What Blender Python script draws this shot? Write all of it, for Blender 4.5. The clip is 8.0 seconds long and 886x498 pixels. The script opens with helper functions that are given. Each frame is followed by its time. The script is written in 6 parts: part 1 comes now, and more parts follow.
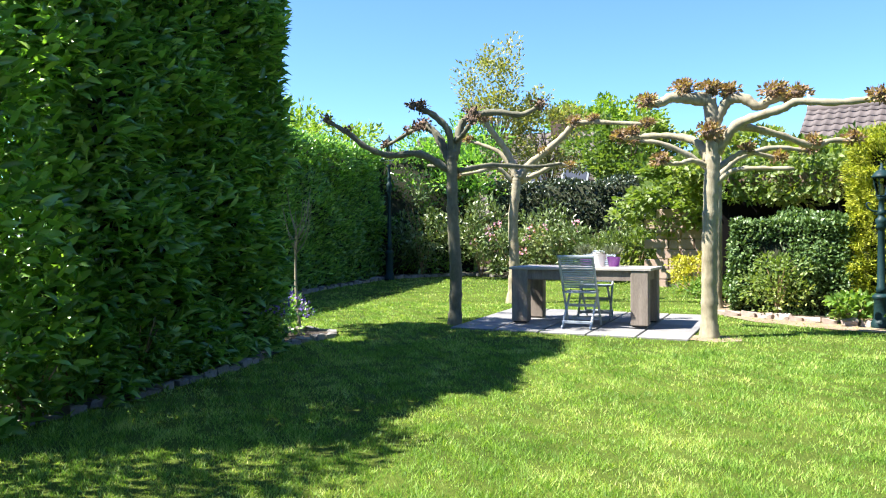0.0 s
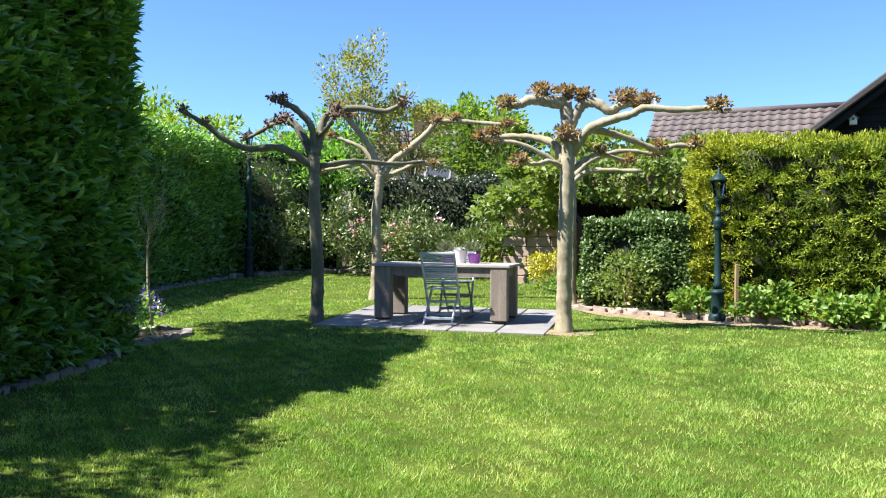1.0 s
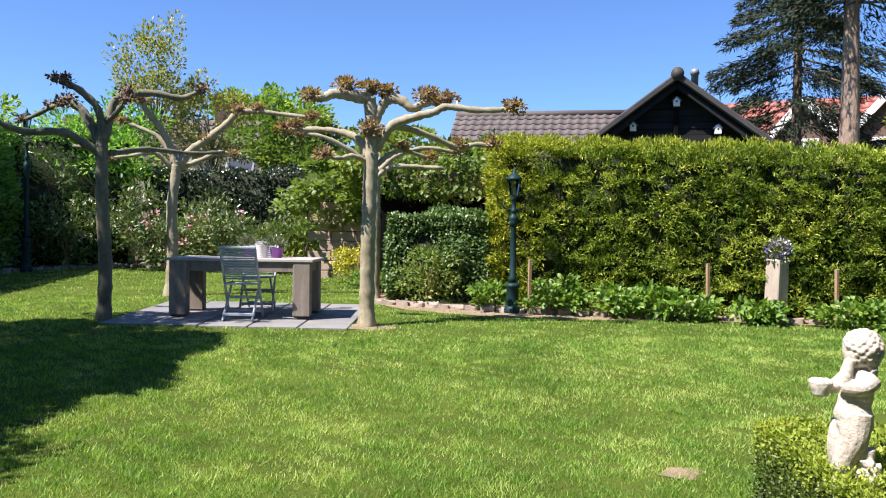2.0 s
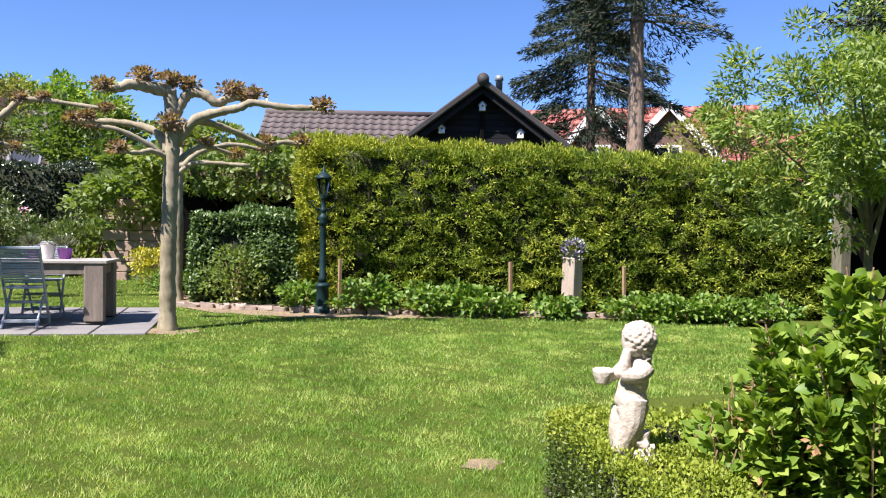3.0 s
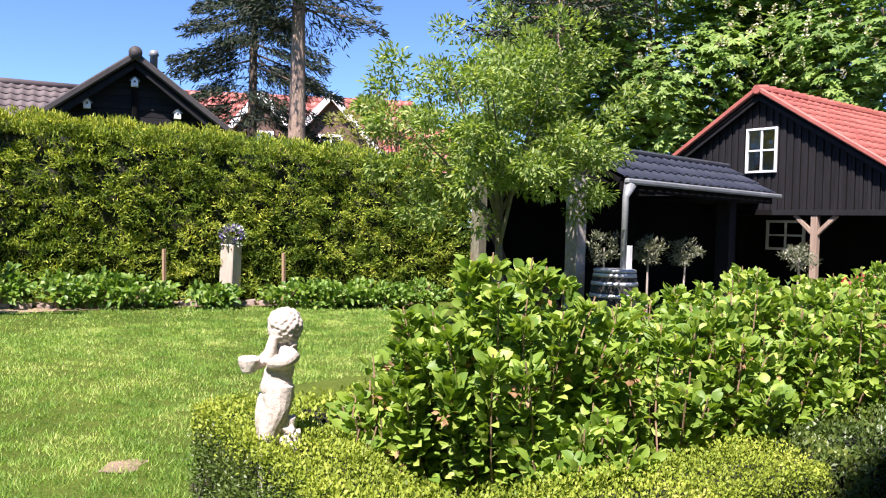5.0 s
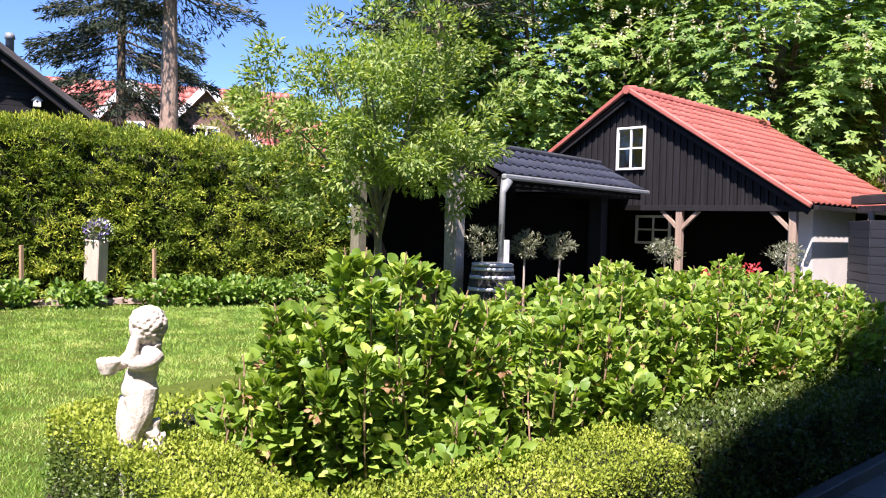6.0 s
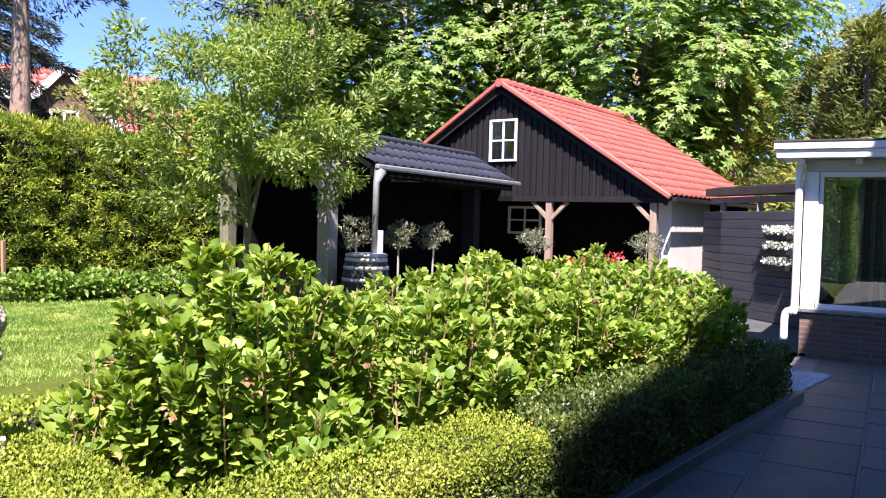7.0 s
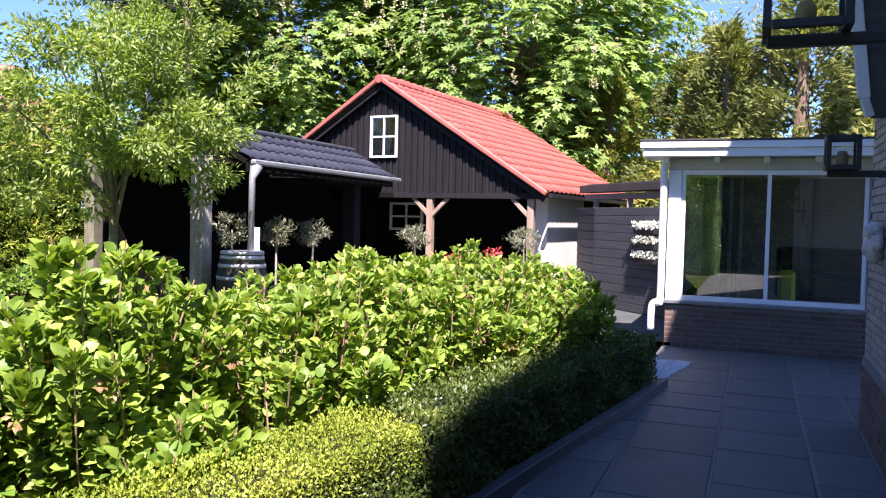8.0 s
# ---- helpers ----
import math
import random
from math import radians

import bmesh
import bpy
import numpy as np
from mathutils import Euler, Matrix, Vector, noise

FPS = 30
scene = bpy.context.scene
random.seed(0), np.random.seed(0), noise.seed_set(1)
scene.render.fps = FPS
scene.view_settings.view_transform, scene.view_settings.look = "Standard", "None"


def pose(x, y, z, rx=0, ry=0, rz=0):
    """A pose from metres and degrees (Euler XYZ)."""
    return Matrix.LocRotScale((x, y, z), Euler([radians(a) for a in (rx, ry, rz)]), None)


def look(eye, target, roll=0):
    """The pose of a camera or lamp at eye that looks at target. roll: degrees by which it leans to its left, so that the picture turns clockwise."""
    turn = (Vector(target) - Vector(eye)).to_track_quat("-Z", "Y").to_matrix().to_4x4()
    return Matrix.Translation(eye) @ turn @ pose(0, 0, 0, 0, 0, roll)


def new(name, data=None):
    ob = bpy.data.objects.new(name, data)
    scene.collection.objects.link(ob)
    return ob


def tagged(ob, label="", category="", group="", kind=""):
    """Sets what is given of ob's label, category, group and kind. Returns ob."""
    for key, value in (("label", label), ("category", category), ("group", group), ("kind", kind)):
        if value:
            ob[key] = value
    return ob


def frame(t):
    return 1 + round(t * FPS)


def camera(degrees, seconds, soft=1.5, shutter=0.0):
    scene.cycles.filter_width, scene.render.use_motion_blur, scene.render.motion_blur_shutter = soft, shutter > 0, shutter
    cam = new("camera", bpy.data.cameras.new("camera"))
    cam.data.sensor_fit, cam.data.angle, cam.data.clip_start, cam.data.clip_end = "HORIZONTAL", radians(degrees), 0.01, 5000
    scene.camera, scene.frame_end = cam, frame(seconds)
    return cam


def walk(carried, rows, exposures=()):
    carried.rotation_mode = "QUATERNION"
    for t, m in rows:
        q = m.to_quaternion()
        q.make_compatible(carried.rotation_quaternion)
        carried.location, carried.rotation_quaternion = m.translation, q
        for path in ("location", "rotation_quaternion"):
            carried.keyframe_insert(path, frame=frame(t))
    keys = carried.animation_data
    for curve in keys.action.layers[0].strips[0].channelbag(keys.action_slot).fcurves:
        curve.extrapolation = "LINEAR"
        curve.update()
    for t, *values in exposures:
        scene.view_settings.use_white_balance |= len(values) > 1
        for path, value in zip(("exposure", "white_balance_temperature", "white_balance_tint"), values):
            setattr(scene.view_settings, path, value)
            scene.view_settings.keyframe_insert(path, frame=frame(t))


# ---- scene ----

# ---------- camera ----------
EYE = 1.55
cam = camera(57.35, 8.0, soft=1.1)


def aim(yaw, pitch, lean, x, y):
    """Pose of the held camera: yaw to the right of +y, pitch upwards, clockwise lean, in degrees; x, y: where it stands."""
    return pose(x, y, EYE, 0, 0, -yaw) @ pose(0, 0, 0, 90 + pitch, 0, 0) @ pose(0, 0, 0, 0, 0, -lean)


walk(cam, [
    (0.0, aim(-15.98, -0.78, 0.23, -0.028, -0.002)),
    (0.5, aim(-11.39, -0.91, 0.01, -0.039, 0.010)),
    (1.0, aim(-6.32, -1.02, -0.24, -0.024, 0.007)),
    (1.5, aim(0.00, -1.16, -0.38, -0.000, 0.000)),
    (2.0, aim(7.33, -1.28, -0.83, 0.010, 0.020)),
    (3.5, aim(26.67, -1.16, -0.97, 0.084, 0.017)),
    (4.0, aim(32.97, -1.43, -1.36, 0.099, 0.009)),
    (4.5, aim(38.84, -1.55, -1.47, 0.121, 0.009)),
    (6.0, aim(52.15, -1.72, -1.46, 0.186, -0.008)),
    (6.5, aim(56.17, -1.99, -1.49, 0.204, -0.026)),
    (7.0, aim(60.78, -2.17, -1.50, 0.228, -0.050)),
    (7.5, aim(65.31, -2.23, -1.65, 0.253, -0.076)),
    (8.0, aim(68.93, -2.22, -1.36, 0.271, -0.106)),
], exposures=[(0.0, 1.95, 6500, 11), (1.0, 1.62, 6500, 13), (2.0, 1.25, 6500, 17), (3.5, 1.22, 6500, 22), (4.5, 1.38, 6500, 24), (6.5, 1.64, 6500, 30), (8.0, 1.86, 6500, 34)])

# ---------- world and sun ----------
SUN_AZ, SUN_EL = radians(246), radians(55)
world = bpy.data.worlds.new("world")
scene.world = world
world.use_nodes = True
wn = world.node_tree.nodes
sky = wn.new("ShaderNodeTexSky")
sky.sky_type = "NISHITA"
sky.sun_disc = False
sky.sun_elevation, sky.sun_rotation = SUN_EL, SUN_AZ
sky.air_density, sky.dust_density, sky.ozone_density = 1.0, 0.0, 4.0
sky.altitude = 1500
wn["Background"].inputs["Strength"].default_value = 0.09
tint = wn.new("ShaderNodeMix")
tint.data_type, tint.blend_type = "RGBA", "MULTIPLY"
tint.inputs["Factor"].default_value = 1.0
tint.inputs["B"].default_value = (0.57, 0.75, 0.96, 1)
world.node_tree.links.new(sky.outputs["Color"], tint.inputs["A"])
world.node_tree.links.new(tint.outputs["Result"], wn["Background"].inputs["Color"])
sun_data = bpy.data.lights.new("sun", "SUN")
sun_data.energy, sun_data.angle, sun_data.color = 4.8, radians(0.55), (1.0, 0.95, 0.86)
sun_lamp = new("sun", sun_data)
TO_SUN = Vector((math.sin(SUN_AZ) * math.cos(SUN_EL), math.cos(SUN_AZ) * math.cos(SUN_EL), math.sin(SUN_EL)))
sun_lamp.matrix_world = look(TO_SUN * 60, (0, 0, 0))


# ---------- materials ----------
def base_mat(name):
    m = bpy.data.materials.new(name)
    m.use_nodes = True
    return m, m.node_tree.nodes, m.node_tree.links, m.node_tree.nodes["Principled BSDF"]


def surface(name, dark, light, rough=0.7, scale=4.0, fine=60.0, bump=0.3, metal=0.0, stretch=(1, 1, 1), piece=0.0, dist=0.01):
    """Two scales of noise between two colours, fine relief; piece: how much each piece differs."""
    m, n, l, b = base_mat(name)
    tc = n.new("ShaderNodeTexCoord")
    mp = n.new("ShaderNodeMapping")
    mp.inputs["Scale"].default_value = stretch
    l.new(tc.outputs["Object"], mp.inputs["Vector"])
    big, small = n.new("ShaderNodeTexNoise"), n.new("ShaderNodeTexNoise")
    for tex, sc, det in ((big, scale, 3), (small, fine, 5)):
        tex.inputs["Scale"].default_value = sc
        tex.inputs["Detail"].default_value = det
        tex.inputs["Roughness"].default_value = 0.65
        l.new(mp.outputs["Vector"], tex.inputs["Vector"])
    mix = n.new("ShaderNodeMath")
    mix.operation = "ADD"
    l.new(big.outputs["Fac"], mix.inputs[0])
    l.new(small.outputs["Fac"], mix.inputs[1])
    last = mix.outputs[0]
    if piece:
        info = n.new("ShaderNodeObjectInfo")
        isl = n.new("ShaderNodeNewGeometry")
        add = n.new("ShaderNodeMath")
        add.operation = "ADD"
        l.new(info.outputs["Random"], add.inputs[0])
        l.new(isl.outputs["Random Per Island"], add.inputs[1])
        fr = n.new("ShaderNodeMath")
        fr.operation = "FRACT"
        l.new(add.outputs[0], fr.inputs[0])
        ma = n.new("ShaderNodeMath")
        ma.operation = "MULTIPLY_ADD"
        ma.inputs[1].default_value = piece
        l.new(fr.outputs[0], ma.inputs[0])
        l.new(last, ma.inputs[2])
        last = ma.outputs[0]
    ramp = n.new("ShaderNodeMapRange")
    ramp.inputs["From Min"].default_value = 0.7
    ramp.inputs["From Max"].default_value = 1.3 + piece
    l.new(last, ramp.inputs["Value"])
    col = n.new("ShaderNodeMix")
    col.data_type = "RGBA"
    col.inputs["A"].default_value = (*dark, 1)
    col.inputs["B"].default_value = (*light, 1)
    l.new(ramp.outputs["Result"], col.inputs["Factor"])
    l.new(col.outputs["Result"], b.inputs["Base Color"])
    b.inputs["Roughness"].default_value = rough
    b.inputs["Metallic"].default_value = metal
    if bump:
        bp = n.new("ShaderNodeBump")
        bp.inputs["Strength"].default_value = bump
        bp.inputs["Distance"].default_value = dist
        l.new(mix.outputs[0], bp.inputs["Height"])
        l.new(bp.outputs["Normal"], b.inputs["Normal"])
    return m


def leafy(name, dark, light, glow=0.3, rough=0.42, third=None, patch=0.0, gloss=0.5, vary=0.6):
    """Foliage: each leaf its own shade between two or three colours, with light coming through."""
    m, n, l, b = base_mat(name)
    geo = n.new("ShaderNodeNewGeometry")
    ramp = n.new("ShaderNodeValToRGB")
    ramp.color_ramp.elements[0].color = (*dark, 1)
    ramp.color_ramp.elements[1].color = (*light, 1)
    ramp.color_ramp.elements[0].position = 0.1
    ramp.color_ramp.elements[1].position = 0.85
    if third:
        e = ramp.color_ramp.elements.new(1.0)
        e.color = (*third, 1)
    fac = geo.outputs["Random Per Island"]
    if patch:
        tc = n.new("ShaderNodeTexCoord")
        no = n.new("ShaderNodeTexNoise")
        no.inputs["Scale"].default_value = patch
        l.new(tc.outputs["Object"], no.inputs["Vector"])
        ma = n.new("ShaderNodeMath")
        ma.operation = "MULTIPLY_ADD"
        ma.inputs[1].default_value = vary
        l.new(fac, ma.inputs[0])
        mb = n.new("ShaderNodeMath")
        mb.operation = "MULTIPLY_ADD"
        mb.inputs[1].default_value = 1.8
        mb.inputs[2].default_value = -0.4 - vary / 2
        l.new(no.outputs["Fac"], mb.inputs[0])
        l.new(mb.outputs[0], ma.inputs[2])
        fac = ma.outputs[0]
    l.new(fac, ramp.inputs["Fac"])
    l.new(ramp.outputs["Color"], b.inputs["Base Color"])
    b.inputs["Roughness"].default_value = rough
    b.inputs["Specular IOR Level"].default_value = gloss
    tr = n.new("ShaderNodeBsdfTranslucent")
    warm = n.new("ShaderNodeMix")
    warm.data_type = "RGBA"
    warm.blend_type = "MULTIPLY"
    warm.inputs["Factor"].default_value = 1.0
    warm.inputs["B"].default_value = (1.5, 1.6, 0.5, 1)
    l.new(ramp.outputs["Color"], warm.inputs["A"])
    l.new(warm.outputs["Result"], tr.inputs["Color"])
    mx = n.new("ShaderNodeMixShader")
    mx.inputs["Fac"].default_value = glow
    l.new(b.outputs["BSDF"], mx.inputs[1])
    l.new(tr.outputs["BSDF"], mx.inputs[2])
    l.new(mx.outputs["Shader"], n["Material Output"].inputs["Surface"])
    return m


def plain(name, color, rough=0.5, metal=0.0, spec=0.5):
    m, n, l, b = base_mat(name)
    b.inputs["Base Color"].default_value = (*color, 1)
    b.inputs["Roughness"].default_value = rough
    b.inputs["Metallic"].default_value = metal
    b.inputs["Specular IOR Level"].default_value = spec
    return m


def pane_mat(name, through_tint=(0.82, 0.88, 0.86, 1), bend=2.2):
    """Thin pane: clear with a mirror sheen that grows at grazing angles."""
    m, n, l, b = base_mat(name)
    clear, gl, mx, fr = n.new("ShaderNodeBsdfTransparent"), n.new("ShaderNodeBsdfGlossy"), n.new("ShaderNodeMixShader"), n.new("ShaderNodeFresnel")
    clear.inputs["Color"].default_value = through_tint
    gl.inputs["Roughness"].default_value = 0.01
    fr.inputs["IOR"].default_value = bend
    l.new(fr.outputs["Fac"], mx.inputs["Fac"])
    l.new(clear.outputs["BSDF"], mx.inputs[1])
    l.new(gl.outputs["BSDF"], mx.inputs[2])
    l.new(mx.outputs["Shader"], n["Material Output"].inputs["Surface"])
    return m


M_LAWN = surface("lawn_turf", (0.036, 0.060, 0.009), (0.115, 0.155, 0.027), 0.95, 0.9, 45, 0.8, dist=0.03)
M_LAWN.node_tree.nodes["Principled BSDF"].inputs["Specular IOR Level"].default_value = 0.08
M_BLADE = leafy("grass_blade", (0.09, 0.20, 0.028), (0.33, 0.49, 0.105), 0.35, 0.5, (0.52, 0.56, 0.21), patch=2.2, gloss=0.3, vary=0.95)
M_SOIL = surface("garden_soil", (0.035, 0.025, 0.018), (0.10, 0.075, 0.05), 0.95, 3, 40, 1.0, dist=0.04)
M_BARE = surface("bare_sandy_soil", (0.19, 0.135, 0.085), (0.33, 0.25, 0.165), 0.95, 3, 50, 0.8, dist=0.02)
M_COBBLE = surface("kerb_stone", (0.13, 0.12, 0.11), (0.32, 0.30, 0.27), 0.85, 5, 40, 0.6, piece=0.4)
M_REDCOBBLE = surface("pinkish_kerb_stone", (0.24, 0.18, 0.15), (0.42, 0.35, 0.30), 0.85, 5, 40, 0.6, piece=0.4)
M_SLAB = surface("grey_terrace_slab", (0.040, 0.048, 0.046), (0.115, 0.132, 0.126), 0.6, 1.8, 70, 0.35, piece=0.4)
M_PATIO = surface("pale_patio_tile", (0.13, 0.13, 0.135), (0.26, 0.255, 0.25), 0.8, 2, 50, 0.2, piece=0.3)
M_GRAVEL = surface("white_gravel", (0.35, 0.34, 0.33), (0.7, 0.69, 0.67), 0.8, 8, 30, 0.5, piece=0.5)
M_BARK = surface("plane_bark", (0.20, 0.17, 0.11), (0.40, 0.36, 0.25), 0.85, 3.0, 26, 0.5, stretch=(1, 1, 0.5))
# Darker copy of plane_bark: shade is put into the colour.
M_SHADEBARK = surface("shade_toned_bark", (0.085, 0.085, 0.055), (0.20, 0.19, 0.13), 0.9, 3.5, 26, 0.6, stretch=(1, 1, 0.5))
M_KNOB = surface("pollard_knob", (0.08, 0.055, 0.04), (0.30, 0.20, 0.13), 0.95, 12, 50, 1.0, dist=0.03)
M_BUD = leafy("young_plane_leaf", (0.20, 0.12, 0.07), (0.36, 0.25, 0.15), 0.3, 0.6, (0.40, 0.38, 0.17))
M_TRUNK = surface("brown_trunk", (0.10, 0.07, 0.05), (0.24, 0.18, 0.13), 0.95, 3, 20, 1.0, stretch=(1, 1, 0.25), dist=0.03)
M_PINEBARK = surface("pinkish_pine_bark", (0.19, 0.135, 0.098), (0.43, 0.315, 0.235), 0.95, 3, 16, 1.0, stretch=(1.2, 1.2, 0.35), dist=0.05)
M_LAUREL = leafy("laurel_leaf", (0.07, 0.18, 0.035), (0.25, 0.46, 0.10), 0.36, 0.3, (0.40, 0.58, 0.16), gloss=1.0)
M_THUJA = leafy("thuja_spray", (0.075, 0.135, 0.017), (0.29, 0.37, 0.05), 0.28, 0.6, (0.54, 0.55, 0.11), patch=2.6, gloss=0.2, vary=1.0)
# Yellower copy of thuja_spray, with sunlight put into its colour.
M_THUJASUN = leafy("sunlit_thuja_spray", (0.20, 0.235, 0.02), (0.38, 0.40, 0.04), 0.25, 0.6, (0.46, 0.46, 0.06), gloss=0.25)
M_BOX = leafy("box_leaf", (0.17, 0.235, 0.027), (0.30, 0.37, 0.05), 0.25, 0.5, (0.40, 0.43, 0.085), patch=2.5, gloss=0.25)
# Darker copy of box_leaf, with shade put into its colour.
M_BOXSHADE = leafy("shade_toned_box_leaf", (0.04, 0.075, 0.015), (0.10, 0.15, 0.03), 0.2, 0.42, (0.16, 0.2, 0.04), patch=2.5, gloss=0.4)
M_HYD = leafy("hydrangea_leaf", (0.115, 0.215, 0.03), (0.26, 0.375, 0.058), 0.3, 0.48, (0.36, 0.44, 0.10), gloss=0.35)
M_HYDOLD = leafy("withered_flower", (0.20, 0.11, 0.05), (0.40, 0.24, 0.12), 0.2, 0.8)
M_IVY = leafy("ivy_leaf", (0.055, 0.11, 0.035), (0.15, 0.24, 0.08), 0.2, 0.4, (0.28, 0.38, 0.15), gloss=0.5)
M_RHODO = leafy("rhododendron_leaf", (0.061, 0.101, 0.034), (0.162, 0.223, 0.081), 0.15, 0.34, (0.297, 0.338, 0.162), patch=0.8, gloss=0.6)
M_DARKHEDGE = leafy("dark_holly_leaf", (0.019, 0.033, 0.016), (0.065, 0.091, 0.046), 0.1, 0.28, (0.169, 0.195, 0.117), gloss=0.7)
M_YELLOW = leafy("golden_shrub_leaf", (0.30, 0.30, 0.03), (0.55, 0.50, 0.06), 0.25, 0.5)
M_LIME = leafy("maple_leaf", (0.099, 0.170, 0.038), (0.209, 0.270, 0.075), 0.35, 0.5, (0.330, 0.340, 0.120), patch=0.6)
M_PALE = leafy("spring_birch_leaf", (0.18, 0.20, 0.06), (0.31, 0.31, 0.11), 0.35, 0.5, (0.42, 0.33, 0.16))
M_WALNUT = leafy("walnut_leaf", (0.115, 0.19, 0.045), (0.27, 0.36, 0.10), 0.34, 0.5, (0.42, 0.46, 0.18), gloss=0.35)
M_CHEST = leafy("chestnut_leaf", (0.10, 0.19, 0.04), (0.25, 0.365, 0.09), 0.34, 0.5, (0.38, 0.46, 0.16), patch=0.35, gloss=0.3)
M_CANDLE = leafy("chestnut_blossom", (0.42, 0.42, 0.24), (0.62, 0.58, 0.42), 0.2, 0.8)
M_CONIFER = leafy("cypress_spray", (0.13, 0.17, 0.03), (0.31, 0.31, 0.065), 0.25, 0.7, (0.45, 0.39, 0.10), patch=0.5, gloss=0.2)
M_CONIFERDK = leafy("dark_cypress_spray", (0.07, 0.10, 0.03), (0.20, 0.235, 0.07), 0.25, 0.7, (0.36, 0.34, 0.12), patch=0.5, gloss=0.2)
M_SPRUCE = leafy("spruce_needle", (0.010, 0.020, 0.012), (0.035, 0.055, 0.03), 0.1, 0.6, (0.08, 0.09, 0.04), gloss=0.3)
M_HERB = leafy("woodland_herb_leaf", (0.090, 0.190, 0.033), (0.190, 0.304, 0.052), 0.3, 0.45, (0.260, 0.361, 0.091))
M_OLIVE = leafy("olive_leaf", (0.10, 0.12, 0.07), (0.25, 0.27, 0.18), 0.15, 0.45, (0.38, 0.39, 0.28))
# Near-black filling: the shade inside hedges is put into this colour.
M_CORE = surface("hedge_inner_shade", (0.008, 0.012, 0.005), (0.025, 0.03, 0.012), 1.0, 6, 40, 0.6)
M_TWIG = surface("pale_stem", (0.16, 0.10, 0.06), (0.36, 0.25, 0.15), 0.9, 6, 60, 0.4)
M_OAK = surface("weathered_table_wood", (0.13, 0.105, 0.085), (0.32, 0.275, 0.235), 0.8, 2.0, 40, 0.35, stretch=(6, 6, 0.6), piece=0.15)
M_OAKTOP = surface("weathered_table_top", (0.30, 0.28, 0.26), (0.48, 0.45, 0.42), 0.75, 2.0, 40, 0.25, stretch=(0.6, 6, 6), piece=0.15)
M_CHAIR = surface("pale_grey_blue_paint", (0.34, 0.39, 0.45), (0.44, 0.50, 0.56), 0.55, 5, 70, 0.1)
M_IRON = surface("dark_green_cast_iron", (0.006, 0.022, 0.024), (0.014, 0.042, 0.045), 0.5, 6, 60, 0.15)
M_BLACKIRON = surface("black_iron", (0.008, 0.008, 0.009), (0.02, 0.02, 0.022), 0.5, 6, 60, 0.15)
M_GLASS = pane_mat("window_glass")
M_LANTERNGLASS = pane_mat("lantern_glass", (0.97, 0.98, 0.96, 1), 1.35)
M_STATUE = surface("weathered_cast_stone", (0.36, 0.31, 0.26), (0.66, 0.61, 0.54), 0.9, 7, 45, 0.7)
M_PILLAR = surface("weathered_oak_pillar", (0.30, 0.25, 0.20), (0.50, 0.44, 0.37), 0.85, 2, 40, 0.4, stretch=(5, 5, 0.5))
M_STAKE = surface("tan_wood_stake", (0.22, 0.14, 0.08), (0.40, 0.28, 0.17), 0.85, 3, 40, 0.3, stretch=(5, 5, 0.5))
M_BLACKBOARD = surface("black_stained_board", (0.005, 0.005, 0.006), (0.018, 0.018, 0.02), 0.75, 2.5, 50, 0.4, stretch=(5, 5, 0.6), piece=0.3)
M_FENCE = surface("anthracite_board", (0.03, 0.033, 0.04), (0.065, 0.07, 0.08), 0.6, 2.5, 50, 0.3, stretch=(0.6, 0.6, 6), piece=0.2)
M_REDTILE = surface("red_roof_tile", (0.24, 0.062, 0.045), (0.44, 0.14, 0.105), 0.55, 2, 40, 0.2, piece=0.6)
M_BLUETILE = surface("blue_black_glazed_tile", (0.022, 0.025, 0.035), (0.06, 0.066, 0.082), 0.32, 2, 40, 0.1, piece=0.3)
M_BROWNTILE = surface("grey_brown_tile", (0.065, 0.052, 0.05), (0.135, 0.11, 0.105), 0.75, 2, 40, 0.3, piece=0.35)
M_DARKTILE = surface("black_roof_edge_tile", (0.03, 0.028, 0.028), (0.075, 0.07, 0.068), 0.6, 2, 40, 0.3, piece=0.3)
M_WHITE = surface("white_gloss_paint", (0.72, 0.73, 0.74), (0.82, 0.82, 0.81), 0.4, 2, 40, 0.05)
M_CREAM = surface("cream_render", (0.50, 0.50, 0.45), (0.62, 0.61, 0.55), 0.8, 1.5, 40, 0.2)
M_PLASTER = surface("white_plaster", (0.58, 0.57, 0.53), (0.72, 0.70, 0.66), 0.85, 1.5, 40, 0.2)
M_ZINC = surface("zinc_grey", (0.17, 0.19, 0.195), (0.30, 0.32, 0.325), 0.5, 4, 40, 0.1, metal=0.3)
M_POSTWOOD = surface("oak_post", (0.20, 0.14, 0.10), (0.38, 0.29, 0.22), 0.8, 2, 40, 0.3, stretch=(5, 5, 0.5))
M_BIRCHPOST = surface("pale_peeling_post", (0.18, 0.15, 0.12), (0.46, 0.42, 0.37), 0.85, 3, 30, 0.4, stretch=(2, 2, 0.8))
# Near-black boards: the shade of porch and veranda is put into the colour.
M_DARKWOOD = surface("shade_toned_boarding", (0.0012, 0.0011, 0.001), (0.004, 0.0034, 0.003), 0.95, 2.5, 40, 0.3, stretch=(5, 5, 0.6))
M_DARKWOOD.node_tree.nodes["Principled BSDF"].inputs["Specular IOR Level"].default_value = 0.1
M_AWNING = surface("brown_awning_cloth", (0.035, 0.03, 0.026), (0.075, 0.065, 0.055), 0.9, 3, 60, 0.3, stretch=(1, 1, 8))
M_BRICK = surface("brown_brick", (0.075, 0.045, 0.035), (0.17, 0.105, 0.08), 0.85, 5, 50, 0.4, piece=0.5)
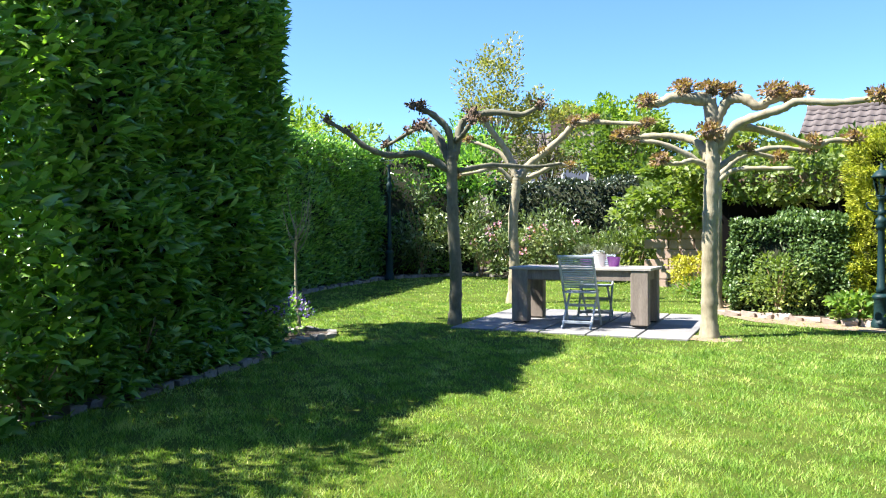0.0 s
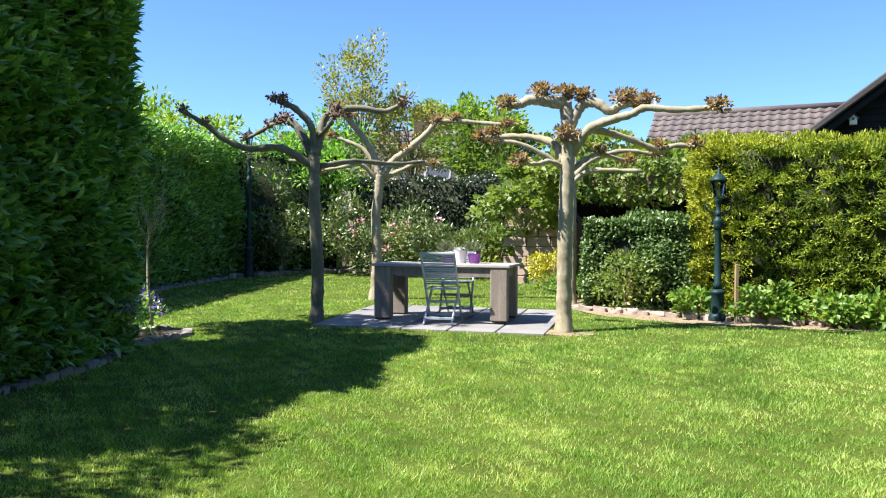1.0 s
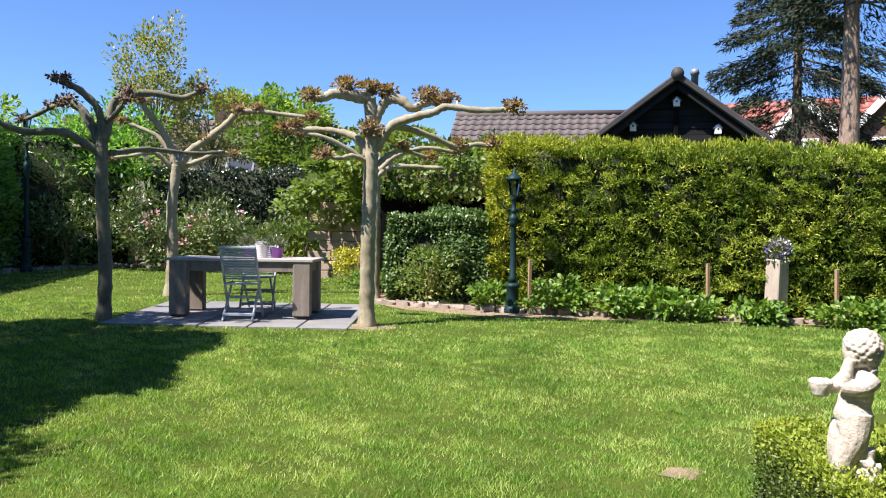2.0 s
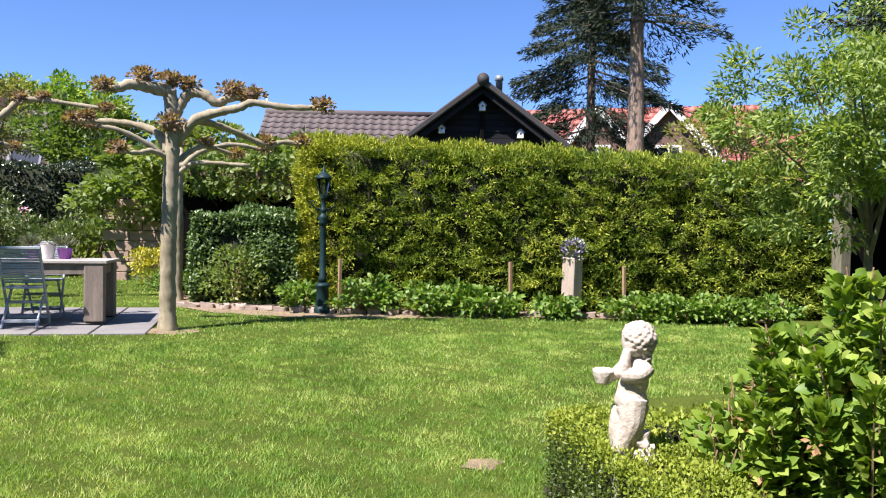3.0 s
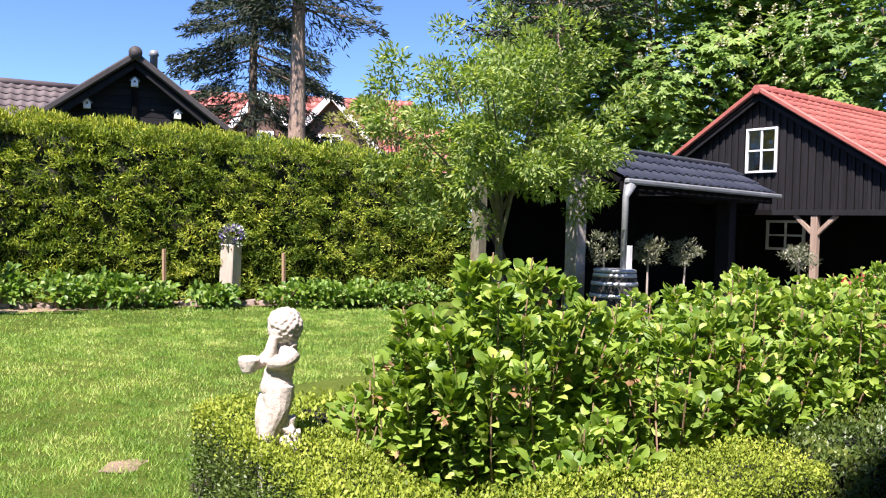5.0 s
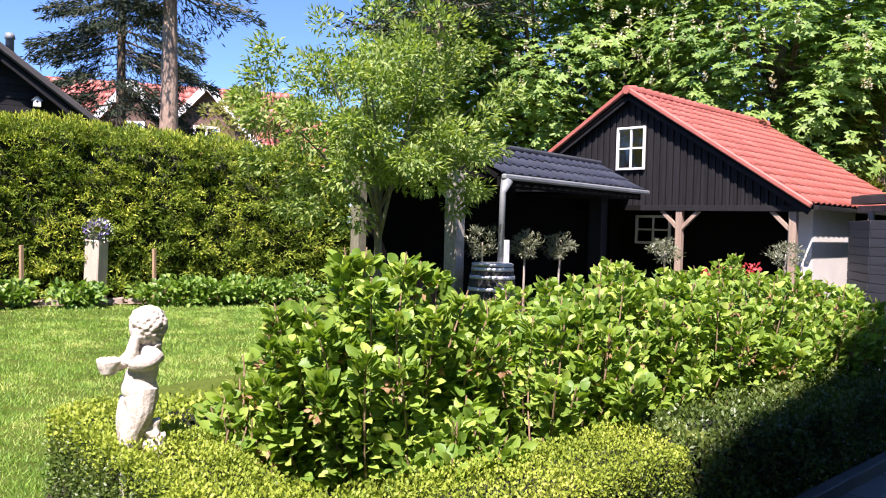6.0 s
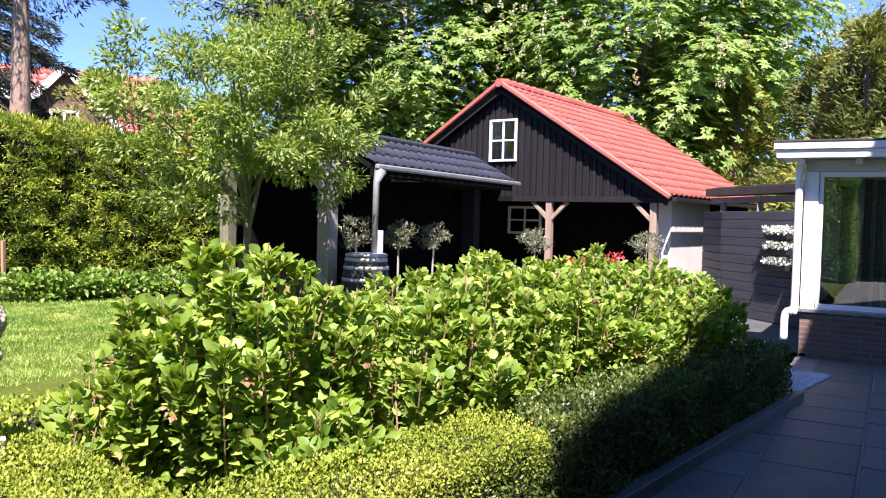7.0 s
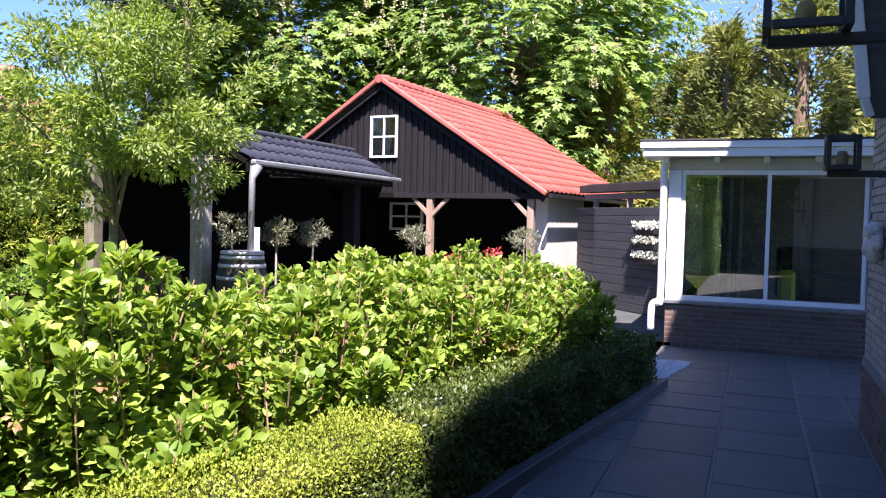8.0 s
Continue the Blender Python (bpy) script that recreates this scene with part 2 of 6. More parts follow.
M_PALEBRICK = surface("yellow_grey_brick", (0.24, 0.20, 0.155), (0.44, 0.38, 0.31), 0.85, 5, 50, 0.4, piece=0.5)
M_MORTAR = surface("grey_mortar", (0.14, 0.13, 0.12), (0.22, 0.21, 0.20), 0.9, 6, 60, 0.3)
M_BARREL = surface("charcoal_barrel_oak", (0.018, 0.018, 0.018), (0.05, 0.048, 0.046), 0.75, 2, 40, 0.3, stretch=(5, 5, 0.5), piece=0.2)
M_HOOP = surface("grey_steel_hoop", (0.40, 0.41, 0.42), (0.55, 0.56, 0.57), 0.5, 4, 40, 0.1, metal=0.5)
M_PURPLE = surface("purple_glazed_pot", (0.20, 0.05, 0.30), (0.30, 0.09, 0.42), 0.35, 5, 50, 0.1)
M_POTWHITE = surface("white_ribbed_pot", (0.75, 0.74, 0.72), (0.85, 0.84, 0.82), 0.4, 5, 50, 0.05)
M_LAVENDER = leafy("lavender_leaf", (0.10, 0.13, 0.07), (0.20, 0.23, 0.13), 0.2, 0.6, (0.24, 0.17, 0.3))
M_PINK = leafy("pink_blossom", (0.5, 0.22, 0.35), (0.7, 0.42, 0.52), 0.25, 0.7)
M_VIOLET = leafy("violet_blossom", (0.16, 0.10, 0.5), (0.35, 0.25, 0.75), 0.25, 0.7)
M_WHITEFLOWER = leafy("white_blossom", (0.7, 0.7, 0.72), (0.85, 0.85, 0.86), 0.2, 0.7)
M_RED = leafy("red_blossom", (0.45, 0.03, 0.04), (0.7, 0.10, 0.10), 0.2, 0.6)
M_CURTAIN = surface("pale_curtain", (0.30, 0.30, 0.29), (0.46, 0.46, 0.45), 0.9, 3, 40, 0.2, stretch=(8, 8, 0.4))
M_ROOMDARK = surface("room_wall_grey", (0.13, 0.13, 0.13), (0.22, 0.22, 0.215), 0.9, 2, 40, 0.1)
M_SOFADARKROOM = surface("black_upholstery_and_dark_room", (0.006, 0.006, 0.007), (0.016, 0.016, 0.017), 0.7, 4, 60, 0.2)
M_LIMEFABRIC = surface("lime_fabric", (0.34, 0.40, 0.02), (0.48, 0.54, 0.04), 0.8, 4, 60, 0.2)
M_SANDWALL = surface("pinkish_block_wall", (0.26, 0.18, 0.14), (0.42, 0.32, 0.26), 0.85, 3, 40, 0.3, piece=0.3)


for m_ in (M_DARKWOOD, M_BLACKBOARD, M_IRON, M_DARKTILE):
    m_.node_tree.nodes["Principled BSDF"].inputs["Specular IOR Level"].default_value = 0.2


# ---------- small builders ----------
RNG = np.random.default_rng(7)


def ground_z(x, y):
    """Height of the garden: level terrace and yard, lawn rising gently away from the house."""
    def step(a, b, v):
        u = np.clip((v - a) / (b - a), 0, 1)
        return u * u * (3 - 2 * u)
    lawn_h = 0.09 + 0.028 * np.clip(y, 0, 20)
    yard = step(7.3, 8.8, x) * (1 - step(7.2, 8.6, y))
    return lawn_h * step(0.9, 2.4, y) * (1 - yard) - 0.05 * np.maximum(1 - step(0.9, 2.0, y), yard)


def gz(x, y):
    return float(ground_z(np.float64(x), np.float64(y)))


def link_mesh(name, me, material, parent=None, label="", smooth=False):
    me.materials.append(material)
    if smooth:
        me.polygons.foreach_set("use_smooth", [True] * len(me.polygons))
    ob = new(name, me)
    if parent:
        ob.parent = parent
    if label:
        tagged(ob, label)
    return ob


def part(name, bm, material, parent=None, label="", smooth=False):
    me = bpy.data.meshes.new(name)
    bm.to_mesh(me)
    bm.free()
    return link_mesh(name, me, material, parent, label, smooth)


def raw(name, verts, tris, material, parent=None, label="", smooth=False):
    """A mesh from arrays of corners and triangles."""
    verts, tris = np.asarray(verts, np.float32), np.asarray(tris, np.int32)
    me = bpy.data.meshes.new(name)
    me.vertices.add(len(verts))
    me.vertices.foreach_set("co", verts.ravel())
    k = tris.shape[1]
    me.loops.add(tris.size)
    me.loops.foreach_set("vertex_index", tris.ravel())
    me.polygons.add(len(tris))
    me.polygons.foreach_set("loop_start", np.arange(len(tris), dtype=np.int32) * k)
    me.update(calc_edges=True)
    return link_mesh(name, me, material, parent, label, smooth)


def thing(name, label, category, at=(0, 0, 0), turn=0.0, group="", kind=""):
    ob = new(name)
    ob.empty_display_size = 0.1
    ob.matrix_basis = pose(*at, 0, 0, turn)
    return tagged(ob, label, category, group, kind)


def box(bm, x0, x1, y0, y1, z0, z1, bevel=0.0, m=None):
    vs = [bm.verts.new((x, y, z)) for z in (z0, z1) for y in (y0, y1) for x in (x0, x1)]
    fs = [bm.faces.new([vs[i] for i in q]) for q in ((0, 2, 3, 1), (4, 5, 7, 6), (0, 1, 5, 4), (2, 6, 7, 3), (0, 4, 6, 2), (1, 3, 7, 5))]
    if bevel:
        es = list({e for f in fs for e in f.edges})
        r = bmesh.ops.bevel(bm, geom=es, offset=bevel, segments=1, affect="EDGES")
        vs = list({v for f in r["faces"] for v in f.verts} | {v for v in vs if v.is_valid})
    if m is not None:
        bmesh.ops.transform(bm, matrix=m, verts=[v for v in vs if v.is_valid])
    return bm


def cuboid(name, x0, x1, y0, y1, z0, z1, material, parent=None, label="", bevel=0.004, m=None):
    bm = bmesh.new()
    box(bm, x0, x1, y0, y1, z0, z1, bevel, m)
    return part(name, bm, material, parent, label)


def beam(name, a, b, w, h, material, parent=None, label="", bevel=0.006):
    """A squared timber from a to b."""
    a, b = Vector(a), Vector(b)
    d = b - a
    m = Matrix.Translation(a) @ d.to_track_quat("Z", "Y").to_matrix().to_4x4()
    return cuboid(name, -w / 2, w / 2, -h / 2, h / 2, 0, d.length, material, parent, label, bevel, m)


def lathe(bm, profile, seg=16, m=None):
    """Turns (radius, height) pairs about z."""
    rings = []
    for r, z in profile:
        rings.append([bm.verts.new((r * math.cos(2 * math.pi * i / seg), r * math.sin(2 * math.pi * i / seg), z)) for i in range(seg)])
    for a, b in zip(rings, rings[1:]):
        for i in range(seg):
            bm.faces.new((a[i], a[(i + 1) % seg], b[(i + 1) % seg], b[i]))
    bm.faces.new(rings[0][::-1])
    bm.faces.new(rings[-1])
    if m is not None:
        bmesh.ops.transform(bm, matrix=m, verts=[v for r in rings for v in r])
    return bm


def turned(name, profile, material, parent=None, label="", seg=16, m=None, smooth=True):
    return part(name, lathe(bmesh.new(), profile, seg, m), material, parent, label, smooth)


def tube(bm, pts, radii, seg=8, lumps=0.0, seed=0):
    """A tapering limb through points."""
    pts = [Vector(p) for p in pts]
    rings, n = [], len(pts)
    side = None
    for i, p in enumerate(pts):
        d = (pts[min(i + 1, n - 1)] - pts[max(i - 1, 0)]).normalized()
        if side is None:
            side = d.orthogonal().normalized()
        side = (side - d * side.dot(d)).normalized()
        up = d.cross(side)
        ring = []
        for k in range(seg):
            a = 2 * math.pi * k / seg
            r = radii[i]
            if lumps:
                r *= 1 + lumps * noise.noise(p * 7 + Vector((math.cos(a), math.sin(a), seed)))
            ring.append(bm.verts.new(p + (side * math.cos(a) + up * math.sin(a)) * r))
        rings.append(ring)
    for a, b in zip(rings, rings[1:]):
        for i in range(seg):
            bm.faces.new((a[i], a[(i + 1) % seg], b[(i + 1) % seg], b[i]))
    bm.faces.new(rings[0][::-1])
    bm.faces.new(rings[-1])
    return bm


def curve_pts(pts, steps=5):
    """Catmull-Rom points through the given ones."""
    pts = [Vector(p) for p in pts]
    ext = [pts[0] * 2 - pts[1]] + pts + [pts[-1] * 2 - pts[-2]]
    out = []
    for i in range(1, len(ext) - 2):
        a, b, c, d = ext[i - 1:i + 3]
        for s in range(steps):
            t = s / steps
            out.append(0.5 * ((2 * b) + (c - a) * t + (2 * a - 5 * b + 4 * c - d) * t * t + (3 * b - a - 3 * c + d) * t ** 3))
    out.append(pts[-1])
    return out


def limb(bm, pts, r0, r1, seg=8, steps=4, lumps=0.15):
    c = curve_pts(pts, steps)
    tube(bm, c, [r0 + (r1 - r0) * i / (len(c) - 1) for i in range(len(c))], seg, lumps)


def unit(v):
    return v / np.maximum(np.linalg.norm(v, axis=-1, keepdims=True), 1e-9)


def leaf_cloud(name, p, d, length, width, material, parent=None, label="", fold=0.25, fine=False, jitter=0.3, rng=None, flat=None, ovate=False):
    """Many single leaves: p where each begins, d the way it points; flat: the way its face looks."""
    rng = rng or RNG
    n = len(p)
    d = unit(d)
    ref = rng.normal(size=(n, 3)) if flat is None else flat + 0.5 * rng.normal(size=(n, 3))
    s = unit(np.cross(d, ref))
    up = np.cross(s, d)
    ln = (length * (1 + jitter * rng.uniform(-1, 1, n)))[:, None]
    wd = (width * (1 + jitter * rng.uniform(-1, 1, n)))[:, None]
    if ovate:
        rib = lambda f, sag: p + d * ln * f - up * ln * sag
        edge = lambda f, k, sag, q: p + d * ln * f + s * wd * k * q + up * (wd * fold * k * 1.6 - ln * sag)
        v = np.stack([p, rib(.35, .01), rib(.7, .06), rib(1, .17)] + [edge(f, k, g, q) for q in (1, -1) for f, k, g in ((.12, .36, 0), (.42, .5, .02), (.76, .33, .08))], 1)
        f = np.array([[0, 4, 1], [1, 4, 5], [1, 5, 2], [2, 5, 6], [2, 6, 3], [0, 1, 7], [1, 8, 7], [1, 2, 8], [2, 9, 8], [2, 3, 9]])
    elif fine:
        v = np.stack([p, p + d * ln * .38 - up * ln * .02, p + d * ln * .72 - up * ln * .06, p + d * ln - up * ln * .18,
                      p + d * ln * .30 + s * wd * .46 + up * wd * fold, p + d * ln * .66 + s * wd * .42 + up * (wd * fold - ln * .04),
                      p + d * ln * .30 - s * wd * .46 + up * wd * fold, p + d * ln * .66 - s * wd * .42 + up * (wd * fold - ln * .04)], 1)
        f = np.array([[0, 4, 1], [1, 4, 5], [1, 5, 2], [2, 5, 3], [0, 1, 6], [1, 7, 6], [1, 2, 7], [2, 3, 7]])
    else:
        v = np.stack([p, p + d * ln * .45 + s * wd * .5 + up * wd * fold, p + d * ln, p + d * ln * .45 - s * wd * .5 + up * wd * fold], 1)
        f = np.array([[0, 1, 2], [0, 2, 3]])
    k = v.shape[1]
    tris = (np.arange(n) * k)[:, None, None] + f[None]
    return raw(name, v.reshape(-1, 3), tris.reshape(-1, 3), material, parent, label, smooth=fine or ovate)


def wobble(p, amp, freq, seed=0.0):
    """Smooth unevenness for a set of points, by a few crossed waves."""
    x, y, z = p[:, 0] * freq + seed, p[:, 1] * freq - seed, p[:, 2] * freq + 2 * seed
    return amp * (np.sin(x * 1.7 + np.sin(y * 2.1 + z)) + np.sin(y * 1.3 + 1.7 * np.sin(z * 1.9 + x)) + np.sin(z * 2.3 + 1.3 * np.sin(x * 1.1 - y))) / 2


def hedge(name, label, a, b, thick, height, material, count, length, width, up=0.5, out=0.6, spread=0.6, bumpy=0.06, freq=2.5, z_off=0.0,
          ends=True, fine=False, core_in=0.09, seed=1, back=False, top_share=None, top=True, layers=0.12, category="hedge", fold=0.2, taper=0.0, split=None, core=True, face_up=0.6, fall=0.0, clump=0.0):
    """A clipped hedge: its front face runs from a to b, the body lies to the left of that way."""
    rng = np.random.default_rng(seed)
    ax, ay = a
    L = math.hypot(b[0] - ax, b[1] - ay)
    ux, uy = (b[0] - ax) / L, (b[1] - ay) / L
    nx, ny = uy, -ux
    root = thing(name, label, category)

    def to_world(s, t, h):
        x, y = ax + ux * s - nx * t, ay + uy * s - ny * t
        return np.stack([x, y, ground_z(x, y) + z_off + h * (1 - fall * s / L)], -1)
    faces = [("front", L * height)]
    if top:
        faces.append(("top", L * thick))
    if ends:
        faces += [("start", thick * height), ("end", thick * height)]
    if back:
        faces.append(("back", L * height))
    total = sum(f[1] for f in faces)
    P, N = [], []
    for kind, area in faces:
        k = int(count * area / total)
        u, v = rng.uniform(0, 1, k), rng.uniform(0, 1, k)
        depth = rng.uniform(-layers, 0.02, k)
        if clump:
            m = max(1, k // 26)
            j = rng.integers(0, m, k)
            wide = L if kind in ("front", "back", "top") else thick
            tall = thick if kind == "top" else height
            u = np.clip(u[j] + rng.normal(size=k) * clump / wide, 0, 1)
            v = np.clip(v[j] + rng.normal(size=k) * clump * 0.6 / tall, 0, 1)
            depth = np.minimum(depth[j] * 1.2 + 0.05, 0.05) + rng.uniform(-0.03, 0.02, k)
        if kind in ("front", "back"):
            s, h = u * L, v * height
            t = (-depth + taper * (h / height)) if kind == "front" else thick + depth
            n = np.tile([nx, ny, 0.0], (k, 1)) * (1 if kind == "front" else -1)
        elif kind == "top":
            s, t, h = u * L, taper + v * (thick - taper), height + depth
            n = np.tile([0.0, 0, 1], (k, 1))
        else:
            t, h = u * thick, v * height
            t = np.maximum(t, taper * h / height)
            s = -depth if kind == "start" else L + depth
            n = np.tile([-ux, -uy, 0.0] if kind == "start" else [ux, uy, 0.0], (k, 1))
        p = to_world(s, t, h)
        p = p + n * wobble(p, bumpy, freq, seed)[:, None]
        P.append(p)
        N.append(n)
    P, N = np.concatenate(P), np.concatenate(N)
    D = N * out + np.array([0, 0, up]) + rng.normal(size=P.shape) * spread
    if split is None:
        leaf_cloud("leaves", P, D, length, width, material, root, fine=fine, rng=rng, flat=N + np.array([0, 0, face_up]), fold=fold)
    else:
        pick = split(P, rng)
        leaf_cloud("leaves", P[~pick], D[~pick], length, width, material[0], root, fine=fine, rng=rng, flat=N[~pick] + np.array([0, 0, face_up]), fold=fold)
        leaf_cloud("leaves", P[pick], D[pick], length, width, material[1], root, fine=fine, rng=rng, flat=N[pick] + np.array([0, 0, face_up]), fold=fold)
    if not core:
        return root
    # Solid dark box within the leaves, standing in for the inner shade.
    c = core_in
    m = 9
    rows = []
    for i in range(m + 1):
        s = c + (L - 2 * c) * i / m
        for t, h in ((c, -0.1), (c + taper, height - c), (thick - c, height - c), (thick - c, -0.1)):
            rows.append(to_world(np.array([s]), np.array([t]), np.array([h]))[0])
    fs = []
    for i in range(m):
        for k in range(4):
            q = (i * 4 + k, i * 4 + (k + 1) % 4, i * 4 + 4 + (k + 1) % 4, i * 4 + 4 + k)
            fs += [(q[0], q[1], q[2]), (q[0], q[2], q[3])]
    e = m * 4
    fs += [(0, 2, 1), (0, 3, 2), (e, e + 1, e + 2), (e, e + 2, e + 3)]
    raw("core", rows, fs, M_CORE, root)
    return root


def clump_crown(name, centre, radii, count, length, width, material, parent, seed=1, clumps=40, tuft=0.28, fine=False, up=0.25, hollow=0.5, label="", droop=0.0, low=-1.0, palm=0):
    """An uneven crown: many leafy clumps scattered in a rounded space, with gaps between them."""
    rng = np.random.default_rng(seed)
    c = unit(rng.normal(size=(clumps * 3, 3)))
    c = c[c[:, 2] > low][:clumps] * rng.uniform(hollow, 1.0, (len(c[c[:, 2] > low][:clumps]), 1))
    size = tuft * rng.uniform(0.6, 1.3, len(c))
    k = rng.integers(0, len(c), count)
    off = unit(rng.normal(size=(count, 3))) * (rng.uniform(0.15, 1, count) ** 0.6)[:, None]
    p = c[k] + off * size[k][:, None] * np.array([1, 1, 0.75])
    P = np.asarray(centre) + p * np.asarray(radii)
    if palm:
        q = np.arange(count) // palm * palm
        P, off, k = P[q], off[q], k[q]
        a = np.arange(count) % palm * (6.283 / palm) + rng.uniform(0, 6.283, count)[q]
        axis = unit(np.array([[0, 0, 1.0]]) + off * 0.7 + c[k] * 0.5)
        e = unit(np.cross(axis, [[0.3, 0.9, 0.1]]))
        D = e * np.cos(a)[:, None] + np.cross(axis, e) * np.sin(a)[:, None] - np.array([0, 0, droop]) + axis * 0.1
        return leaf_cloud(name, P, D, length, width, material, parent, label, fine=fine, rng=rng, flat=axis * 2.2, fold=0.12)
    D = off + c[k] * 0.4 + np.array([0, 0, up - droop]) + rng.normal(size=P.shape) * 0.4
    return leaf_cloud(name, P, D, length, width, material, parent, label, fine=fine, rng=rng, flat=np.array([[0, 0, 1.0]]) + off * 0.5)


def shrub(name, label, at, radius, height, material, count, length, width, seed=1, category="shrub", stems=True, fine=False, flowers=None, group="", lift=0.25):
    x, y = at
    z = gz(x, y)
    root = thing(name, label, category, group=group)
    rng = np.random.default_rng(seed)
    clump_crown("leaves", (x, y, z + height * 0.5), (radius, radius, height * 0.5), count, length, width, material, root, seed, clumps=34, tuft=0.34, fine=fine, hollow=0.35)
    if stems:
        for i in range(7):
            bm = bmesh.new()
            a, r = rng.uniform(0, 6.28), radius * rng.uniform(0.3, 0.8)
            limb(bm, [(x, y, z - 0.05), (x + math.cos(a) * r * .4, y + math.sin(a) * r * .4, z + height * .4), (x + math.cos(a) * r, y + math.sin(a) * r, z + height * rng.uniform(.6, .85))], 0.012, 0.005, 5, 2, 0)
            part("stem", bm, M_TWIG, root)
    if flowers:
        fm, fc, fs = flowers
        q = unit(rng.normal(size=(fc, 3)))
        q[:, 2] = np.abs(q[:, 2])
        heads = np.array([x, y, z + height * .5]) + q * np.array([radius, radius, height * .5]) * 1.02
        k = rng.integers(0, fc, fc * 14)
        o = unit(rng.normal(size=(fc * 14, 3)))
        leaf_cloud("blossoms", heads[k] + o * fs * .5, o, fs * .7, fs * .5, fm, root, rng=rng)
    return root

# ---------- ground ----------
def ground_sheet():
    xs = np.concatenate([[-400, -150, -60, -30, -18], np.arange(-12, 22, 0.5), [24, 30, 45, 80, 150, 400]])
    ys = np.concatenate([[-300, -100, -40, -15, -6], np.arange(-3, 24, 0.5), [26, 32, 45, 80, 150, 400]])
    X, Y = np.meshgrid(xs, ys)
    V = np.stack([X, Y, ground_z(X, Y)], -1).reshape(-1, 3)
    w, i = len(xs), np.arange(len(xs) * (len(ys) - 1))
    i = i[i % w != w - 1]
    F = np.stack([i, i + 1, i + 1 + w, i + w], 1)
    return tagged(raw("ground", V, F, M_LAWN, smooth=True), "mown green lawn, patchy and gently rising", "lawn", kind="structure")


ground_sheet()


def inside(px, py, poly):
    res = np.zeros(len(px), bool)
    for (x0, y0), (x1, y1) in zip(poly, poly[1:] + poly[:1]):
        hit = ((y0 > py) != (y1 > py)) & (px < (x1 - x0) * (py - y0) / (y1 - y0 + 1e-12) + x0)
        res ^= hit
    return res


def bed_sheet(name, poly, material, label, lift=0.02, category="soil bed", cell=0.25):
    """A patch of bare ground that follows the garden's height."""
    px, py = [p[0] for p in poly], [p[1] for p in poly]
    bm = bmesh.new()
    f = bm.faces.new([bm.verts.new((x, y, 0)) for x, y in poly])
    if f.normal.z < 0:
        f.normal_flip()
    for axis, lo, hi in ((0, min(px), max(px)), (1, min(py), max(py))):
        k = math.floor(lo / cell) + 1
        while k * cell < hi:
            co = Vector((k * cell, 0, 0)) if axis == 0 else Vector((0, k * cell, 0))
            no = Vector((1, 0, 0)) if axis == 0 else Vector((0, 1, 0))
            bmesh.ops.bisect_plane(bm, geom=bm.verts[:] + bm.edges[:] + bm.faces[:], plane_co=co, plane_no=no)
            k += 1
    bm.normal_update()
    for fc in bm.faces:
        if fc.normal.z < 0:
            fc.normal_flip()
    for v in bm.verts:
        v.co.z = gz(v.co.x, v.co.y) + lift + 0.012 * noise.noise(Vector((v.co.x * 3, v.co.y * 3, 1)))
    return tagged(part(name, bm, material, smooth=True), label, category, kind="structure")


LEFT_BED = [(-9, 2), (-4.7, 3.0), (-4.52, 4.6), (-4.33, 5.4), (-4.25, 6.1), (-4.12, 7.2), (-4.3, 8.4), (-4.05, 9.15), (-4.25, 9.45), (-6.2, 9.7), (-6.95, 12.2), (-6.85, 15.7), (-6.5, 17.9), (-5.0, 19.3), (-3.8, 18.7), (0.4, 17.6), (3.0, 17.2), (3.0, 24), (-9, 24)]
bed_sheet("left_bed", LEFT_BED, M_SOIL, "dark planted soil under the hedges", 0.025, cell=0.5)
RIGHT_BED = [(0.5, 12.35), (2.0, 11.42), (3.9, 10.75), (5.6, 10.35), (7.0, 9.7), (8.0, 8.95), (8.7, 9.2), (9.2, 12), (0.8, 14.5)]
bed_sheet("right_bed", RIGHT_BED, M_BARE, "dry sandy soil along the tall hedge", 0.03)
WORN = [(0.9, 11.6), (1.9, 10.85), (3.0, 10.55), (3.8, 10.42), (4.6, 10.4), (5.6, 10.15), (6.6, 9.82), (6.6, 9.98), (5.6, 10.37), (3.9, 10.77), (2.0, 11.44), (0.6, 12.2)]
bed_sheet("worn_strip", WORN, M_BARE, "worn sandy strip where the grass ends", 0.008)
bed_sheet("bare_patch", [(1.78, 4.28), (1.88, 4.2), (2.0, 4.21), (2.12, 4.3), (2.04, 4.4), (1.9, 4.42)], M_BARE, "small bare patch in the lawn", 0.003)
bed_sheet("trunk_patch", [(0.1, 9.72), (0.4, 9.6), (0.7, 9.75), (0.72, 10.05), (0.4, 10.2), (0.1, 10.05)], M_BARE, "reddish bare soil round a trunk", 0.004)
HYDRANGEA_BED = [(2.0, 3.7), (1.75, 1.65), (3.8, 1.42), (8.2, 0.8), (8.4, 3.3), (7.0, 3.8), (2.2, 3.95)]
bed_sheet("hydrangea_bed", HYDRANGEA_BED, M_SOIL, "dark soil under hydrangeas", 0.03)

